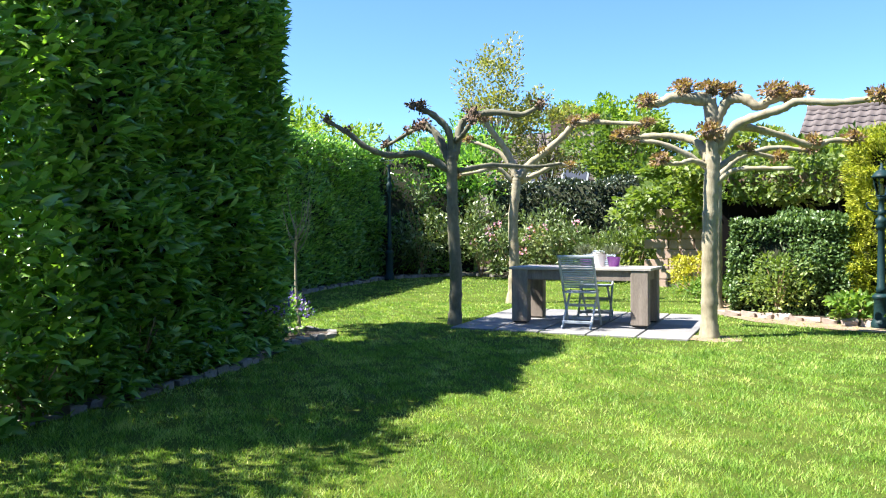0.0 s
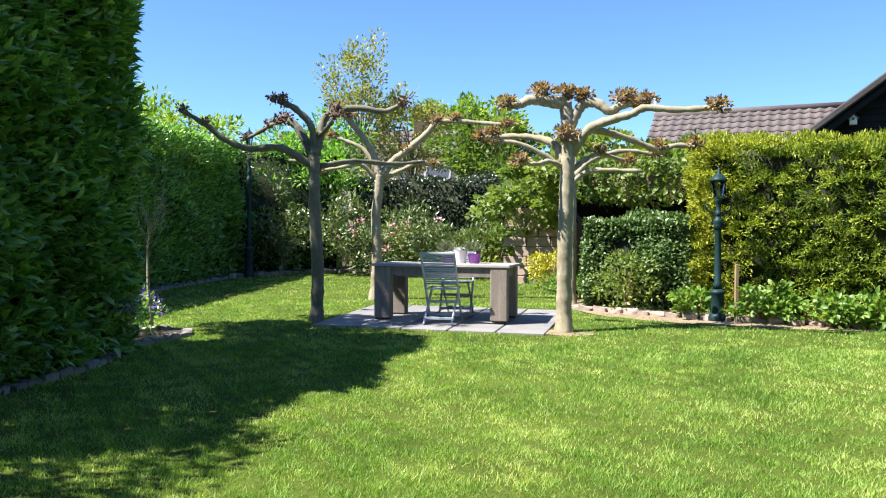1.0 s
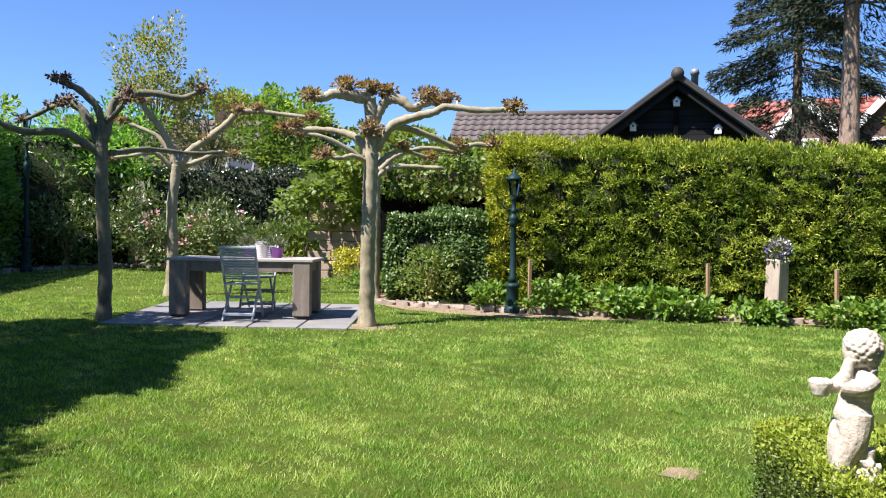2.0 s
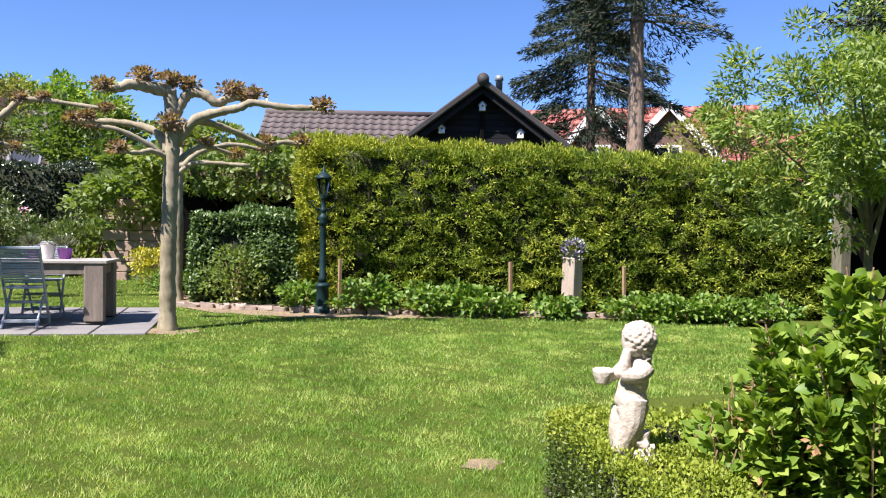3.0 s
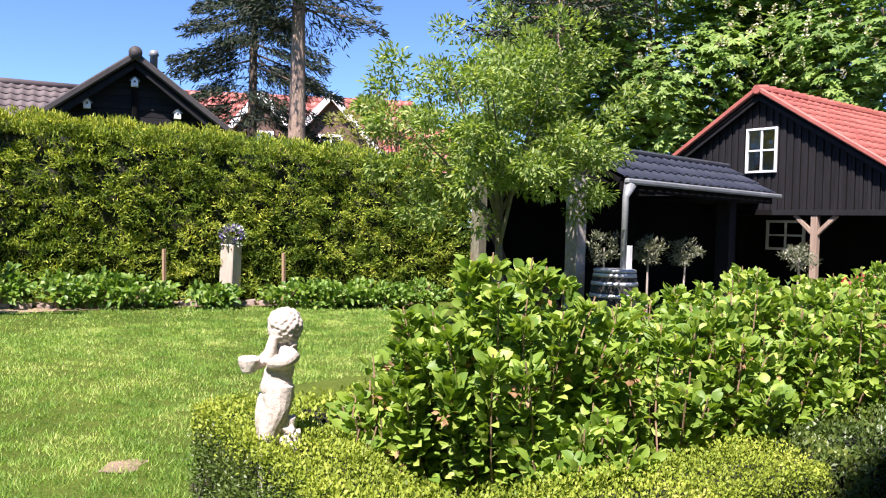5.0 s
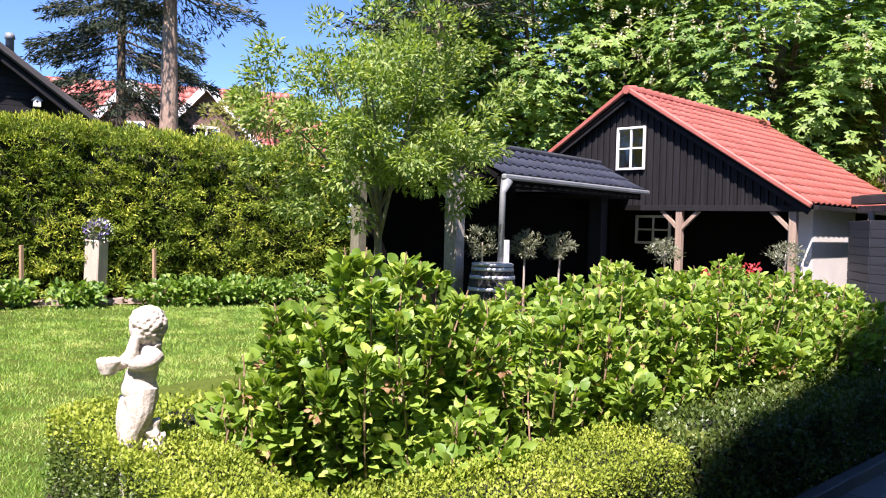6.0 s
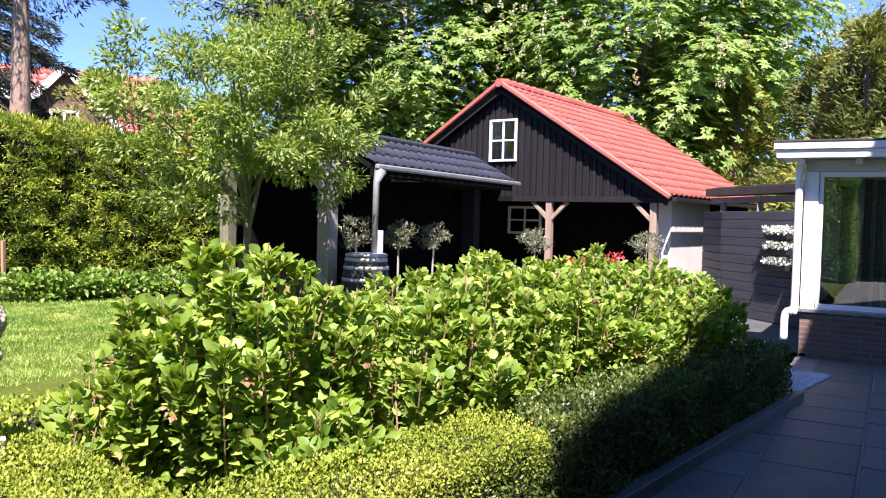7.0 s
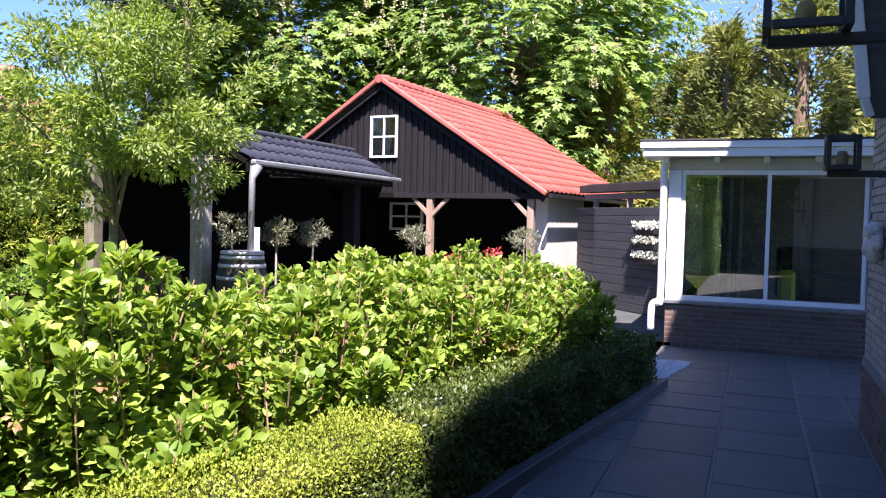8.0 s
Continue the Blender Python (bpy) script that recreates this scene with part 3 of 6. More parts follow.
# grass blades, thick where the camera stands nearest
def grass():
    rng = np.random.default_rng(3)
    def patch(n, x0, x1, y0, y1):
        return np.stack([rng.uniform(x0, x1, n), rng.uniform(y0, y1, n)], 1)
    q = np.concatenate([patch(240000, -4.6, 3.6, 2.4, 5.5), patch(240000, -5, 7.5, 5.5, 9.0), patch(130000, -6.5, 8.2, 9.0, 13), patch(40000, -7, 3, 13, 18.5)])
    x, y = q.T
    worn = np.hypot((x - 1.95) / 0.2, (y - 4.3) / 0.13) + rng.normal(size=len(x)) * 0.4
    ok = ~inside(x, y, LEFT_BED) & ~inside(x, y, RIGHT_BED) & ~inside(x, y, HYDRANGEA_BED) & ~inside(x, y, PATIO)
    ok &= (worn > 0.55) & (y > 1.3) & (~inside(x, y, WORN) | (rng.uniform(size=len(x)) < 0.22))
    tuft = np.sin(x * 9.1 + 2 * np.sin(y * 5.3)) * np.sin(y * 8.3 + 2 * np.sin(x * 4.7)) + 0.5 * np.sin(x * 23 + y * 17)
    ok &= rng.uniform(-1.6, 1.2, len(x)) < tuft
    x, y, tuft = x[ok], y[ok], tuft[ok]
    n = len(x)
    far = np.hypot(x, y)
    h = rng.uniform(0.012, 0.036, n) * (1 + 0.3 * tuft)
    w = 0.0018 + 0.0007 * far
    a = rng.uniform(0, 6.283, n)
    lean = rng.normal(size=(n, 2)) * 0.55
    p = np.stack([x, y, ground_z(x, y)], 1)
    s = np.stack([np.cos(a), np.sin(a), np.zeros(n)], 1) * (w / 2)[:, None]
    tip = p + np.stack([lean[:, 0] * h, lean[:, 1] * h, h], 1)
    V = np.stack([p - s, p + s, tip], 1).reshape(-1, 3)
    ob = raw("grass", V, np.arange(3 * n).reshape(-1, 3), M_BLADE)
    tagged(ob, "short mown green grass blades on the lawn", "grass", kind="stuff")


PATIO = [(-2.85, 10.95), (-2.2, 10.12), (-0.3, 9.78), (0.3, 9.9), (0.42, 11.6), (0.2, 12.35), (-2.35, 12.3)]
grass()


# ---------- kerb stones ----------
def kerb_line(name, pts, size, material, label, seed=2, depth=0.14, high=0.09):
    root = thing(name, label, "stone edging", kind="structure")
    rng = np.random.default_rng(seed)
    meshes = []
    for k in range(5):
        bm = bmesh.new()
        box(bm, -size / 2, size / 2, -depth / 2, depth / 2, -0.12, high, 0.018)
        for v in bm.verts:
            v.co += Vector(rng.normal(size=3) * 0.013)
        me = bpy.data.meshes.new("stone")
        bm.to_mesh(me)
        bm.free()
        me.materials.append(material)
        meshes.append(me)
    for (x0, y0), (x1, y1) in zip(pts, pts[1:]):
        L = math.hypot(x1 - x0, y1 - y0)
        n = max(1, round(L / (size * 1.08)))
        ang = math.degrees(math.atan2(y1 - y0, x1 - x0))
        for i in range(n):
            f = (i + 0.5) / n
            x, y = x0 + (x1 - x0) * f + rng.normal() * 0.012, y0 + (y1 - y0) * f + rng.normal() * 0.012
            ob = new("stone", meshes[rng.integers(0, 5)])
            ob.parent = root
            ob.matrix_basis = pose(x, y, gz(x, y) + rng.normal() * 0.01, rng.normal() * 4, rng.normal() * 4, ang + rng.normal() * 5)
    return root


kerb_line("bed_edging", [(-4.7, 3.0), (-4.52, 4.6), (-4.33, 5.4), (-4.25, 6.1), (-4.12, 7.2), (-4.3, 8.4), (-4.05, 9.15), (-4.25, 9.45), (-6.2, 9.7), (-6.95, 12.2), (-6.85, 15.7), (-6.5, 17.9), (-5.0, 19.3), (-3.8, 18.7), (0.4, 17.6)], 0.17, M_COBBLE, "row of rough grey stone setts edging the bed", 2, 0.13, 0.06)
kerb_line("hedge_edging", [(0.5, 12.3), (2.0, 11.42), (3.9, 10.75), (5.6, 10.35), (7.0, 9.75)], 0.2, M_REDCOBBLE, "row of pinkish stone setts along the bed", 5, 0.12, 0.07)

# ---------- patio under the pollarded trees ----------
patio = thing("patio", "pale grey paved square under the table", "paving", kind="structure")


def patio_tiles():
    base = bmesh.new()
    box(base, -0.29, 0.29, -0.29, 0.29, -0.1, 0.022, 0.006)
    me = bpy.data.meshes.new("tile")
    base.to_mesh(me)
    base.free()
    me.materials.append(M_PATIO)
    ang = -9.0
    c, s = math.cos(radians(ang)), math.sin(radians(ang))
    for i in range(5):
        for j in range(4):
            u, v = -1.22 + i * 0.6, -0.9 + j * 0.6
            x, y = -1.15 + u * c - v * s, 11.05 + u * s + v * c
            ob = new("tile", me)
            ob.parent = patio
            ob.matrix_basis = pose(x, y, gz(x, y), 1.6, 0, ang)


patio_tiles()


# ---------- garden table ----------
def garden_table(at, turn):
    x, y = at
    z = gz(x, y) + 0.03
    t = thing("garden_table", "weathered grey wooden table with block legs", "table", (x, y, z), turn)
    L, W, H = 1.8, 0.85, 0.74
    for i in range(5):
        w = W / 5
        cuboid("plank", -L / 2 - 0.03, L / 2 + 0.03, -W / 2 + i * w + 0.003, -W / 2 + (i + 1) * w - 0.003, H - 0.035, H, M_OAKTOP, t)
    for sx in (-1, 1):
        for sy in (-1, 1):
            cx, cy = sx * (L / 2 - 0.115), sy * (W / 2 - 0.09)
            leg = cuboid("leg", cx - 0.11, cx + 0.11, cy - 0.075, cy + 0.075, 0.02, H - 0.035, M_OAK, t, bevel=0.008)
            cuboid("foot", cx - 0.09, cx + 0.09, cy - 0.06, cy + 0.06, 0.0, 0.021, M_BLACKIRON, leg, bevel=0.002)
    for sy in (-1, 1):
        cuboid("apron", -L / 2 + 0.225, L / 2 - 0.225, sy * (W / 2 - 0.05) - 0.015, sy * (W / 2 - 0.05) + 0.015, H - 0.165, H - 0.036, M_OAK, t)
    for sx in (-1, 1):
        cuboid("apron", sx * (L / 2 - 0.06) - 0.015, sx * (L / 2 - 0.06) + 0.015, -W / 2 + 0.166, W / 2 - 0.166, H - 0.165, H - 0.036, M_OAK, t)
    return t, z + H


table, TABLE_TOP = garden_table((-1.17, 10.87), -8.5)


def garden_chair(at, turn):
    x, y = at
    c = thing("folding_chair", "pale grey-blue slatted wooden folding chair", "chair", (x, y, gz(x, y) + 0.025), turn, "folding chairs at the table")
    W = 0.46
    for sx in (-1, 1):
        beam("back_leg", (sx * (W / 2 - 0.015), 0.42, 0), (sx * (W / 2 - 0.015), -0.12, 0.90), 0.024, 0.042, M_CHAIR, c)
        beam("front_leg", (sx * (W / 2 - 0.05), -0.10, 0), (sx * (W / 2 - 0.05), 0.40, 0.46), 0.022, 0.04, M_CHAIR, c)
    for i in range(14):
        h = 0.50 + i * 0.029
        f = h / 0.90
        yy = 0.42 - 0.54 * f - 0.016
        cuboid("back_slat", -W / 2 + 0.028, W / 2 - 0.028, yy - 0.006, yy + 0.006, h, h + 0.021, M_CHAIR, c, bevel=0.002)
    cuboid("top_rail", -W / 2, W / 2, -0.145, -0.115, 0.895, 0.925, M_CHAIR, c)
    for i in range(8):
        yy = 0.02 + i * 0.05
        cuboid("seat_slat", -W / 2 + 0.03, W / 2 - 0.03, yy, yy + 0.04, 0.44, 0.458, M_CHAIR, c, bevel=0.002)
    for yy, h in ((-0.02, 0.075), (0.36, 0.09), (0.25, 0.27)):
        cuboid("stretcher", -W / 2 + 0.03, W / 2 - 0.03, yy - 0.012, yy + 0.012, h - 0.018, h + 0.018, M_CHAIR, c)
    return c


garden_chair((-1.21, 10.30), -6)
garden_chair((-1.06, 11.55), 176)


def pot(name, label, at, r0, r1, h, material, ribs=0):
    p = thing(name, label, "plant pot", at)
    prof = [(r0, 0)]
    if ribs:
        for i in range(ribs):
            f = i / ribs
            r = r0 + (r1 - r0) * f
            prof += [(r + 0.006, h * (f + 0.25 / ribs)), (r, h * (f + 0.9 / ribs))]
    prof += [(r1, h * 0.98), (r1 + 0.004, h), (r1 - 0.01, h), (r1 - 0.012, h * 0.85)]
    turned("body", prof, material, p, seg=18)
    return p


def table_pots():
    for dx, dy, lab, mat_, hh, plant in ((0.18, 0.02, "white ribbed ceramic pot on the table", M_POTWHITE, 0.19, None), (0.37, -0.03, "purple glazed pot with lavender", M_PURPLE, 0.13, M_LAVENDER), (0.0, 0.1, "purple glazed pot with lavender behind the chair", M_PURPLE, 0.13, M_LAVENDER)):
        x, y = -1.17 + dx, 10.87 + dy
        p = pot("plant_pot", lab, (x, y, TABLE_TOP), 0.065, 0.09, hh, mat_, 5 if plant is None else 0)
        if plant:
            rng = np.random.default_rng(int(abs(dx) * 100))
            n = 260
            d = unit(rng.normal(size=(n, 3)) * np.array([.6, .6, .2]) + np.array([0, 0, 1]))
            o = rng.normal(size=(n, 3)) * np.array([.035, .035, 0]) + np.array([0, 0, hh - 0.01])
            leaf_cloud("lavender", o + d * 0.06, d, 0.12, 0.012, plant, p, rng=rng)


table_pots()


# ---------- pollarded plane trees ----------
def pollard(label, at, trunk, radius, limbs, bark, knobs, leafy_knobs, seed):
    x, y = at
    z = gz(x, y)
    t = thing("plane_tree", label, "tree", (x, y, z - 0.03), 0, "pollarded plane trees round the patio")
    bm = bmesh.new()
    rng = np.random.default_rng(seed)
    c = curve_pts([(0, 0, 0)] + trunk, 16)
    n = len(c)
    rad = [radius * (1.0 - 0.18 * i / n + 0.3 * max(0.0, 1 - i / 5)) * (1 + 0.03 * math.sin(i * .8) + (0.09 if i % 6 == 4 else 0.0)) for i in range(n)]
    tube(bm, c, rad, 14, 0.10, seed)
    part("trunk", bm, bark, t, smooth=True)
    for pts, r0, r1 in limbs:
        bm = bmesh.new()
        cc = curve_pts(pts, 5)
        rr = [r0 + (r1 - r0) * i / (len(cc) - 1) + 0.006 * math.sin(i * 2.3 + seed) for i in range(len(cc))]
        tube(bm, cc, rr, 9, 0.22, seed)
        part("branch", bm, bark, t, smooth=True)
    P, D = [], []
    for kx, ky, kz, kr in knobs:
        bm = bmesh.new()
        kr *= 0.9 if leafy_knobs else 0.95
        bmesh.ops.create_icosphere(bm, subdivisions=3, radius=kr)
        for v in bm.verts:
            v.co *= 1 + 0.45 * noise.noise(v.co * (3.2 / kr) * 0.35 + Vector((kx, ky, kz)) * 9) + 0.2 * noise.noise(v.co * 60)
            v.co += Vector((kx, ky, kz))
        part("knob", bm, M_KNOB, t, smooth=False)
        k = int((130 if leafy_knobs else 40) * (kr / 0.05))
        d = unit(rng.normal(size=(k, 3)) + np.array([0, -0.1, 0.5]))
        P.append(np.array([kx, ky, kz]) + d * kr * rng.uniform(0.7, 1.75, (k, 1)) * np.array([1.25, 1, 0.8]))
        D.append(d)
    P, D = np.concatenate(P), np.concatenate(D)
    leaf_cloud("young_leaves", P, D, 0.05, 0.032, M_BUD if leafy_knobs else M_KNOB, t, rng=rng)
    return t


# The hedge's shade on this tree is put into its bark colour.
pollard("pollarded plane tree with bark toned dark for shade, bare knobs", (-2.88, 10.51), [(0.02, 0, 0.7), (-0.02, 0, 1.5), (-0.03, 0, 2.1), (-0.02, 0, 2.35)], 0.084, [
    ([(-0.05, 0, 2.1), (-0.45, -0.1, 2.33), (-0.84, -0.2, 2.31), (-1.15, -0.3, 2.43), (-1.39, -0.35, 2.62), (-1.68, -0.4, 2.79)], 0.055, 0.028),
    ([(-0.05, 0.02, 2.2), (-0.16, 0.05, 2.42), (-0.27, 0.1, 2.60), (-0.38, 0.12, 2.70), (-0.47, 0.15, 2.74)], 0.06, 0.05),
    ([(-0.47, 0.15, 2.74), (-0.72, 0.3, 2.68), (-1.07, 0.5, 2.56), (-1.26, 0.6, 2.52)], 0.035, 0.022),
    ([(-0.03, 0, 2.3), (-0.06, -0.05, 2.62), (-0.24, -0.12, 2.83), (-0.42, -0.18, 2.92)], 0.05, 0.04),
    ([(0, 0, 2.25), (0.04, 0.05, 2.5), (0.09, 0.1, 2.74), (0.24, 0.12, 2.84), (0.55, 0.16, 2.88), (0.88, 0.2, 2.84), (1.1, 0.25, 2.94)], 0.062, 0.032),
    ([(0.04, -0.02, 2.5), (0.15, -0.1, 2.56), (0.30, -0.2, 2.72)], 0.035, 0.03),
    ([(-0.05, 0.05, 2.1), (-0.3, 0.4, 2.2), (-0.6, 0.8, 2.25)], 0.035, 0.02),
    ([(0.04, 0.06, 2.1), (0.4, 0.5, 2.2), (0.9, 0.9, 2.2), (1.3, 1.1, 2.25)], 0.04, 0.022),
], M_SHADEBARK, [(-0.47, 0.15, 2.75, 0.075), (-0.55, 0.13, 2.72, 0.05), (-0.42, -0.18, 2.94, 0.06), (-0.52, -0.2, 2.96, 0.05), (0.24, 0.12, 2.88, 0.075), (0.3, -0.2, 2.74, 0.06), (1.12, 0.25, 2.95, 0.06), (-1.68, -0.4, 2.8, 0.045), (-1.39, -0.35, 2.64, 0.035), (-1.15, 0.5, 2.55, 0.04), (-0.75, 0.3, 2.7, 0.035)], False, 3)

pollard("pollarded plane tree with sunlit pale bark and leafing knobs", (0.36, 9.97), [(0.0, 0, 0.7), (0.01, 0, 1.4), (0.03, 0, 2.0), (0.04, 0, 2.45), (0.0, 0, 2.82)], 0.094, [
    ([(0.0, 0, 2.8), (-0.25, -0.05, 2.84), (-0.43, -0.1, 2.84), (-0.55, -0.12, 2.78), (-0.70, -0.15, 2.77)], 0.085, 0.04),
    ([(0.05, 0, 2.5), (0.12, 0, 2.66), (0.21, -0.02, 2.79), (0.36, -0.05, 2.80), (0.52, -0.08, 2.70), (0.70, -0.1, 2.78), (0.92, -0.12, 2.79)], 0.065, 0.05),
    ([(0.08, 0.0, 2.2), (0.28, -0.1, 2.48), (0.55, -0.2, 2.58), (0.76, -0.25, 2.63), (0.92, -0.28, 2.70), (1.28, -0.35, 2.66), (1.70, -0.45, 2.67)], 0.06, 0.035),
    ([(0.12, 0.05, 2.42), (0.39, 0.15, 2.50), (0.76, 0.3, 2.42), (1.18, 0.45, 2.28), (1.37, 0.5, 2.34), (1.63, 0.55, 2.34)], 0.048, 0.03),
    ([(-0.02, 0.03, 2.1), (-0.1, 0.1, 2.30), (-0.27, 0.2, 2.40), (-0.56, 0.3, 2.45), (-1.04, 0.45, 2.46)], 0.06, 0.03),
    ([(-0.03, -0.02, 2.05), (-0.2, -0.1, 2.10), (-0.34, -0.18, 2.06), (-0.55, -0.25, 2.07)], 0.035, 0.024),
    ([(0.06, 0.05, 1.98), (0.25, 0.2, 2.14), (0.44, 0.3, 2.22), (0.81, 0.5, 2.14)], 0.035, 0.025),
    ([(0.06, -0.02, 1.82), (0.25, -0.05, 1.97), (0.5, -0.1, 1.99), (0.9, -0.15, 1.97)], 0.035, 0.022),
], M_BARK, [(-0.28, -0.05, 2.94, 0.09), (0.02, 0, 2.93, 0.08), (0.2, 0, 2.9, 0.07), (-0.70, -0.15, 2.8, 0.065), (0.0, -0.1, 2.42, 0.085), (0.70, -0.1, 2.85, 0.09), (0.92, -0.15, 2.80, 0.085), (1.70, -0.45, 2.7, 0.07), (1.63, 0.55, 2.37, 0.06), (-0.55, -0.25, 2.1, 0.06), (0.81, 0.5, 2.16, 0.05), (1.18, 0.45, 2.34, 0.05), (-1.04, 0.45, 2.48, 0.06), (0.44, 0.3, 2.26, 0.04), (-0.9, 0.4, 2.52, 0.05)], True, 8)

pollard("pollarded plane tree behind the table", (-2.63, 13.24), [(0.04, 0, 0.7), (0.02, 0, 1.4), (0.08, 0, 2.0), (0.1, 0, 2.2)], 0.088, [
    ([(0.08, 0, 2.1), (-0.02, 0, 2.42), (-0.19, -0.1, 2.72), (-0.32, -0.2, 2.9), (-0.4, -0.25, 3.05)], 0.065, 0.04),
    ([(0.12, 0, 2.1), (0.3, 0, 2.32), (0.52, -0.05, 2.48), (0.87, -0.1, 2.76), (1.05, -0.15, 2.92), (1.35, -0.2, 2.95), (2.2, -0.3, 2.86)], 0.075, 0.03),
    ([(0.02, 0, 2.05), (-0.22, -0.1, 2.27), (-0.5, -0.3, 2.2), (-0.85, -0.4, 2.14)], 0.04, 0.025),
    ([(0.02, 0.05, 2.2), (-0.19, 0.1, 2.52), (-0.5, 0.15, 2.68), (-0.8, 0.2, 2.78)], 0.045, 0.025),
    ([(0.12, 0.1, 2.05), (0.4, 0.3, 2.2), (0.7, 0.4, 2.35), (0.9, 0.5, 2.3)], 0.045, 0.03),
], M_BARK, [(-0.4, -0.25, 3.08, 0.07), (1.05, -0.15, 2.97, 0.07), (1.35, -0.2, 3.0, 0.05), (2.2, -0.3, 2.88, 0.06), (-0.8, 0.2, 2.8, 0.05), (-0.85, -0.4, 2.14, 0.045), (0.55, -0.05, 2.53, 0.05), (0.9, 0.5, 2.33, 0.05)], True, 5)

pollard("pollarded plane tree at the rear corner of the patio", (0.58, 12.85), [(0.0, 0, 0.7), (0.0, 0, 1.5), (0.0, 0, 2.1)], 0.08, [
    ([(0, 0, 2.0), (-0.3, 0, 2.3), (-0.8, -0.1, 2.55), (-1.2, -0.1, 2.6)], 0.05, 0.03),
    ([(0, 0, 2.0), (0.3, 0, 2.3), (0.8, 0.1, 2.45), (1.3, 0.2, 2.4)], 0.05, 0.03),
    ([(0, 0, 2.0), (0.05, 0.3, 2.3), (0.0, 0.8, 2.5)], 0.05, 0.03),
], M_BARK, [(-1.2, -0.1, 2.62, 0.06), (1.3, 0.2, 2.42, 0.06), (0.0, 0.8, 2.5, 0.06)], True, 6)

# ---------- hedges ----------
hedge("laurel_hedge", "very tall dark green clipped laurel hedge", (-4.38, 5.3), (-4.20, 8.1), 1.0, 4.6, M_LAUREL, 25000, 0.15, 0.054, up=0.35, out=1.0, spread=0.42, bumpy=0.12, freq=2.2, seed=11, fine=True, layers=0.24, core_in=0.25, face_up=1.1)
hedge("laurel_hedge", "tall sparse laurel hedge with sunlight showing through", (-4.46, 3.9), (-4.38, 5.3), 0.9, 3.9, M_LAUREL, 9500, 0.15, 0.054, up=0.35, out=1.0, spread=0.42, bumpy=0.10, freq=2.2, seed=19, fine=True, layers=0.25, core=False, back=True)
hedge("laurel_hedge", "tall thin laurel hedge with sunlight showing through", (-4.62, 1.0), (-4.46, 3.9), 0.9, 4.5, M_LAUREL, 7500, 0.135, 0.05, up=0.2, out=1.0, spread=0.42, bumpy=0.10, freq=2.2, seed=17, fine=True, layers=0.25, core=False, back=True)
hedge("laurel_hedge", "long clipped laurel hedge with lime-green top", (-7.2, 9.5), (-6.95, 18.6), 1.6, 3.05, M_LAUREL, 34000, 0.13, 0.05, up=0.45, out=0.8, spread=0.5, bumpy=0.09, freq=2.0, seed=12, face_up=0.8, layers=0.16, core_in=0.18)
# Left end and part of the top get the sunlit colour copy.
hedge("thuja_hedge", "tall clipped yellow-green thuja hedge in sun", (2.25, 11.95), (9.75, 9.06), 1.0, 2.48, (M_THUJA, M_THUJASUN), 135000, 0.078, 0.016, up=0.2, out=0.9, spread=0.5, bumpy=0.06, freq=4.5, clump=0.042, seed=13, layers=0.2, core_in=0.2, fall=0.1,
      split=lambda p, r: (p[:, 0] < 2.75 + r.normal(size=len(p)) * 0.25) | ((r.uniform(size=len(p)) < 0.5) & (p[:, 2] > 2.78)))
hedge("ivy_screen", "ivy-covered low garden wall", (0.75, 12.55), (2.25, 11.9), 0.4, 1.36, M_IVY, 15000, 0.055, 0.04, up=0.0, out=0.8, spread=0.6, bumpy=0.11, freq=3, seed=14, category="ivy wall")
hedge("holly_hedge", "dark glossy clipped hedge at the garden's end", (-4.6, 20.2), (1.2, 18.6), 1.2, 2.25, M_DARKHEDGE, 16000, 0.09, 0.05, up=0.2, out=0.7, spread=0.6, bumpy=0.08, seed=15)
# Out of view; added so the extension's glass reflects foliage.
hedge("mirrored_hedge", "unseen yellow-green hedge added for the window reflection", (-9.0, -9.0), (-9.0, 3.0), 1.2, 5.2, M_LIME, 14000, 0.2, 0.11, seed=18, bumpy=0.3)
hedge("laurel_hedge", "laurel hedge at the garden's far corner", (-7.3, 18.6), (-4.9, 20.3), 1.2, 3.0, M_LAUREL, 9000, 0.12, 0.05, seed=16, bumpy=0.12)

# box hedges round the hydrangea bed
# On the next two hedges the lower leaves get the shade-toned colour.
hedge("box_hedge", "low clipped sunlit box hedge round the statue", (1.98, 3.62), (1.66, 1.55), 0.38, 0.48, (M_BOX, M_BOXSHADE), 48000, 0.018, 0.0115, up=0.6, out=0.5, spread=0.6, bumpy=0.02, freq=6, seed=21, layers=0.06, core_in=0.06, back=True,
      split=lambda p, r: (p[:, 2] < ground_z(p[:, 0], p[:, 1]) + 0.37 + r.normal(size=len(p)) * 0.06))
hedge("box_hedge", "low clipped sunlit box hedge with a brown patch", (1.72, 1.60), (3.86, 1.36), 0.34, 0.54, (M_BOX, M_BOXSHADE), 46000, 0.017, 0.011, up=0.6, out=0.5, spread=0.6, bumpy=0.02, freq=6, seed=24, layers=0.06, core_in=0.06, back=True,
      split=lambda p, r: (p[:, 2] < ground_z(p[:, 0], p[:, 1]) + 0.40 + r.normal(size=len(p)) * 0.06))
# Whole hedge in the darker leaf: terrace shade put into its colour.
hedge("box_hedge", "low clipped box hedge along the shaded terrace", (3.90, 1.36), (8.08, 0.74), 0.38, 0.50, M_BOXSHADE, 24000, 0.028, 0.018, up=0.6, out=0.5, spread=0.6, bumpy=0.025, freq=6, seed=22, layers=0.06, core_in=0.06, z_off=0.04)
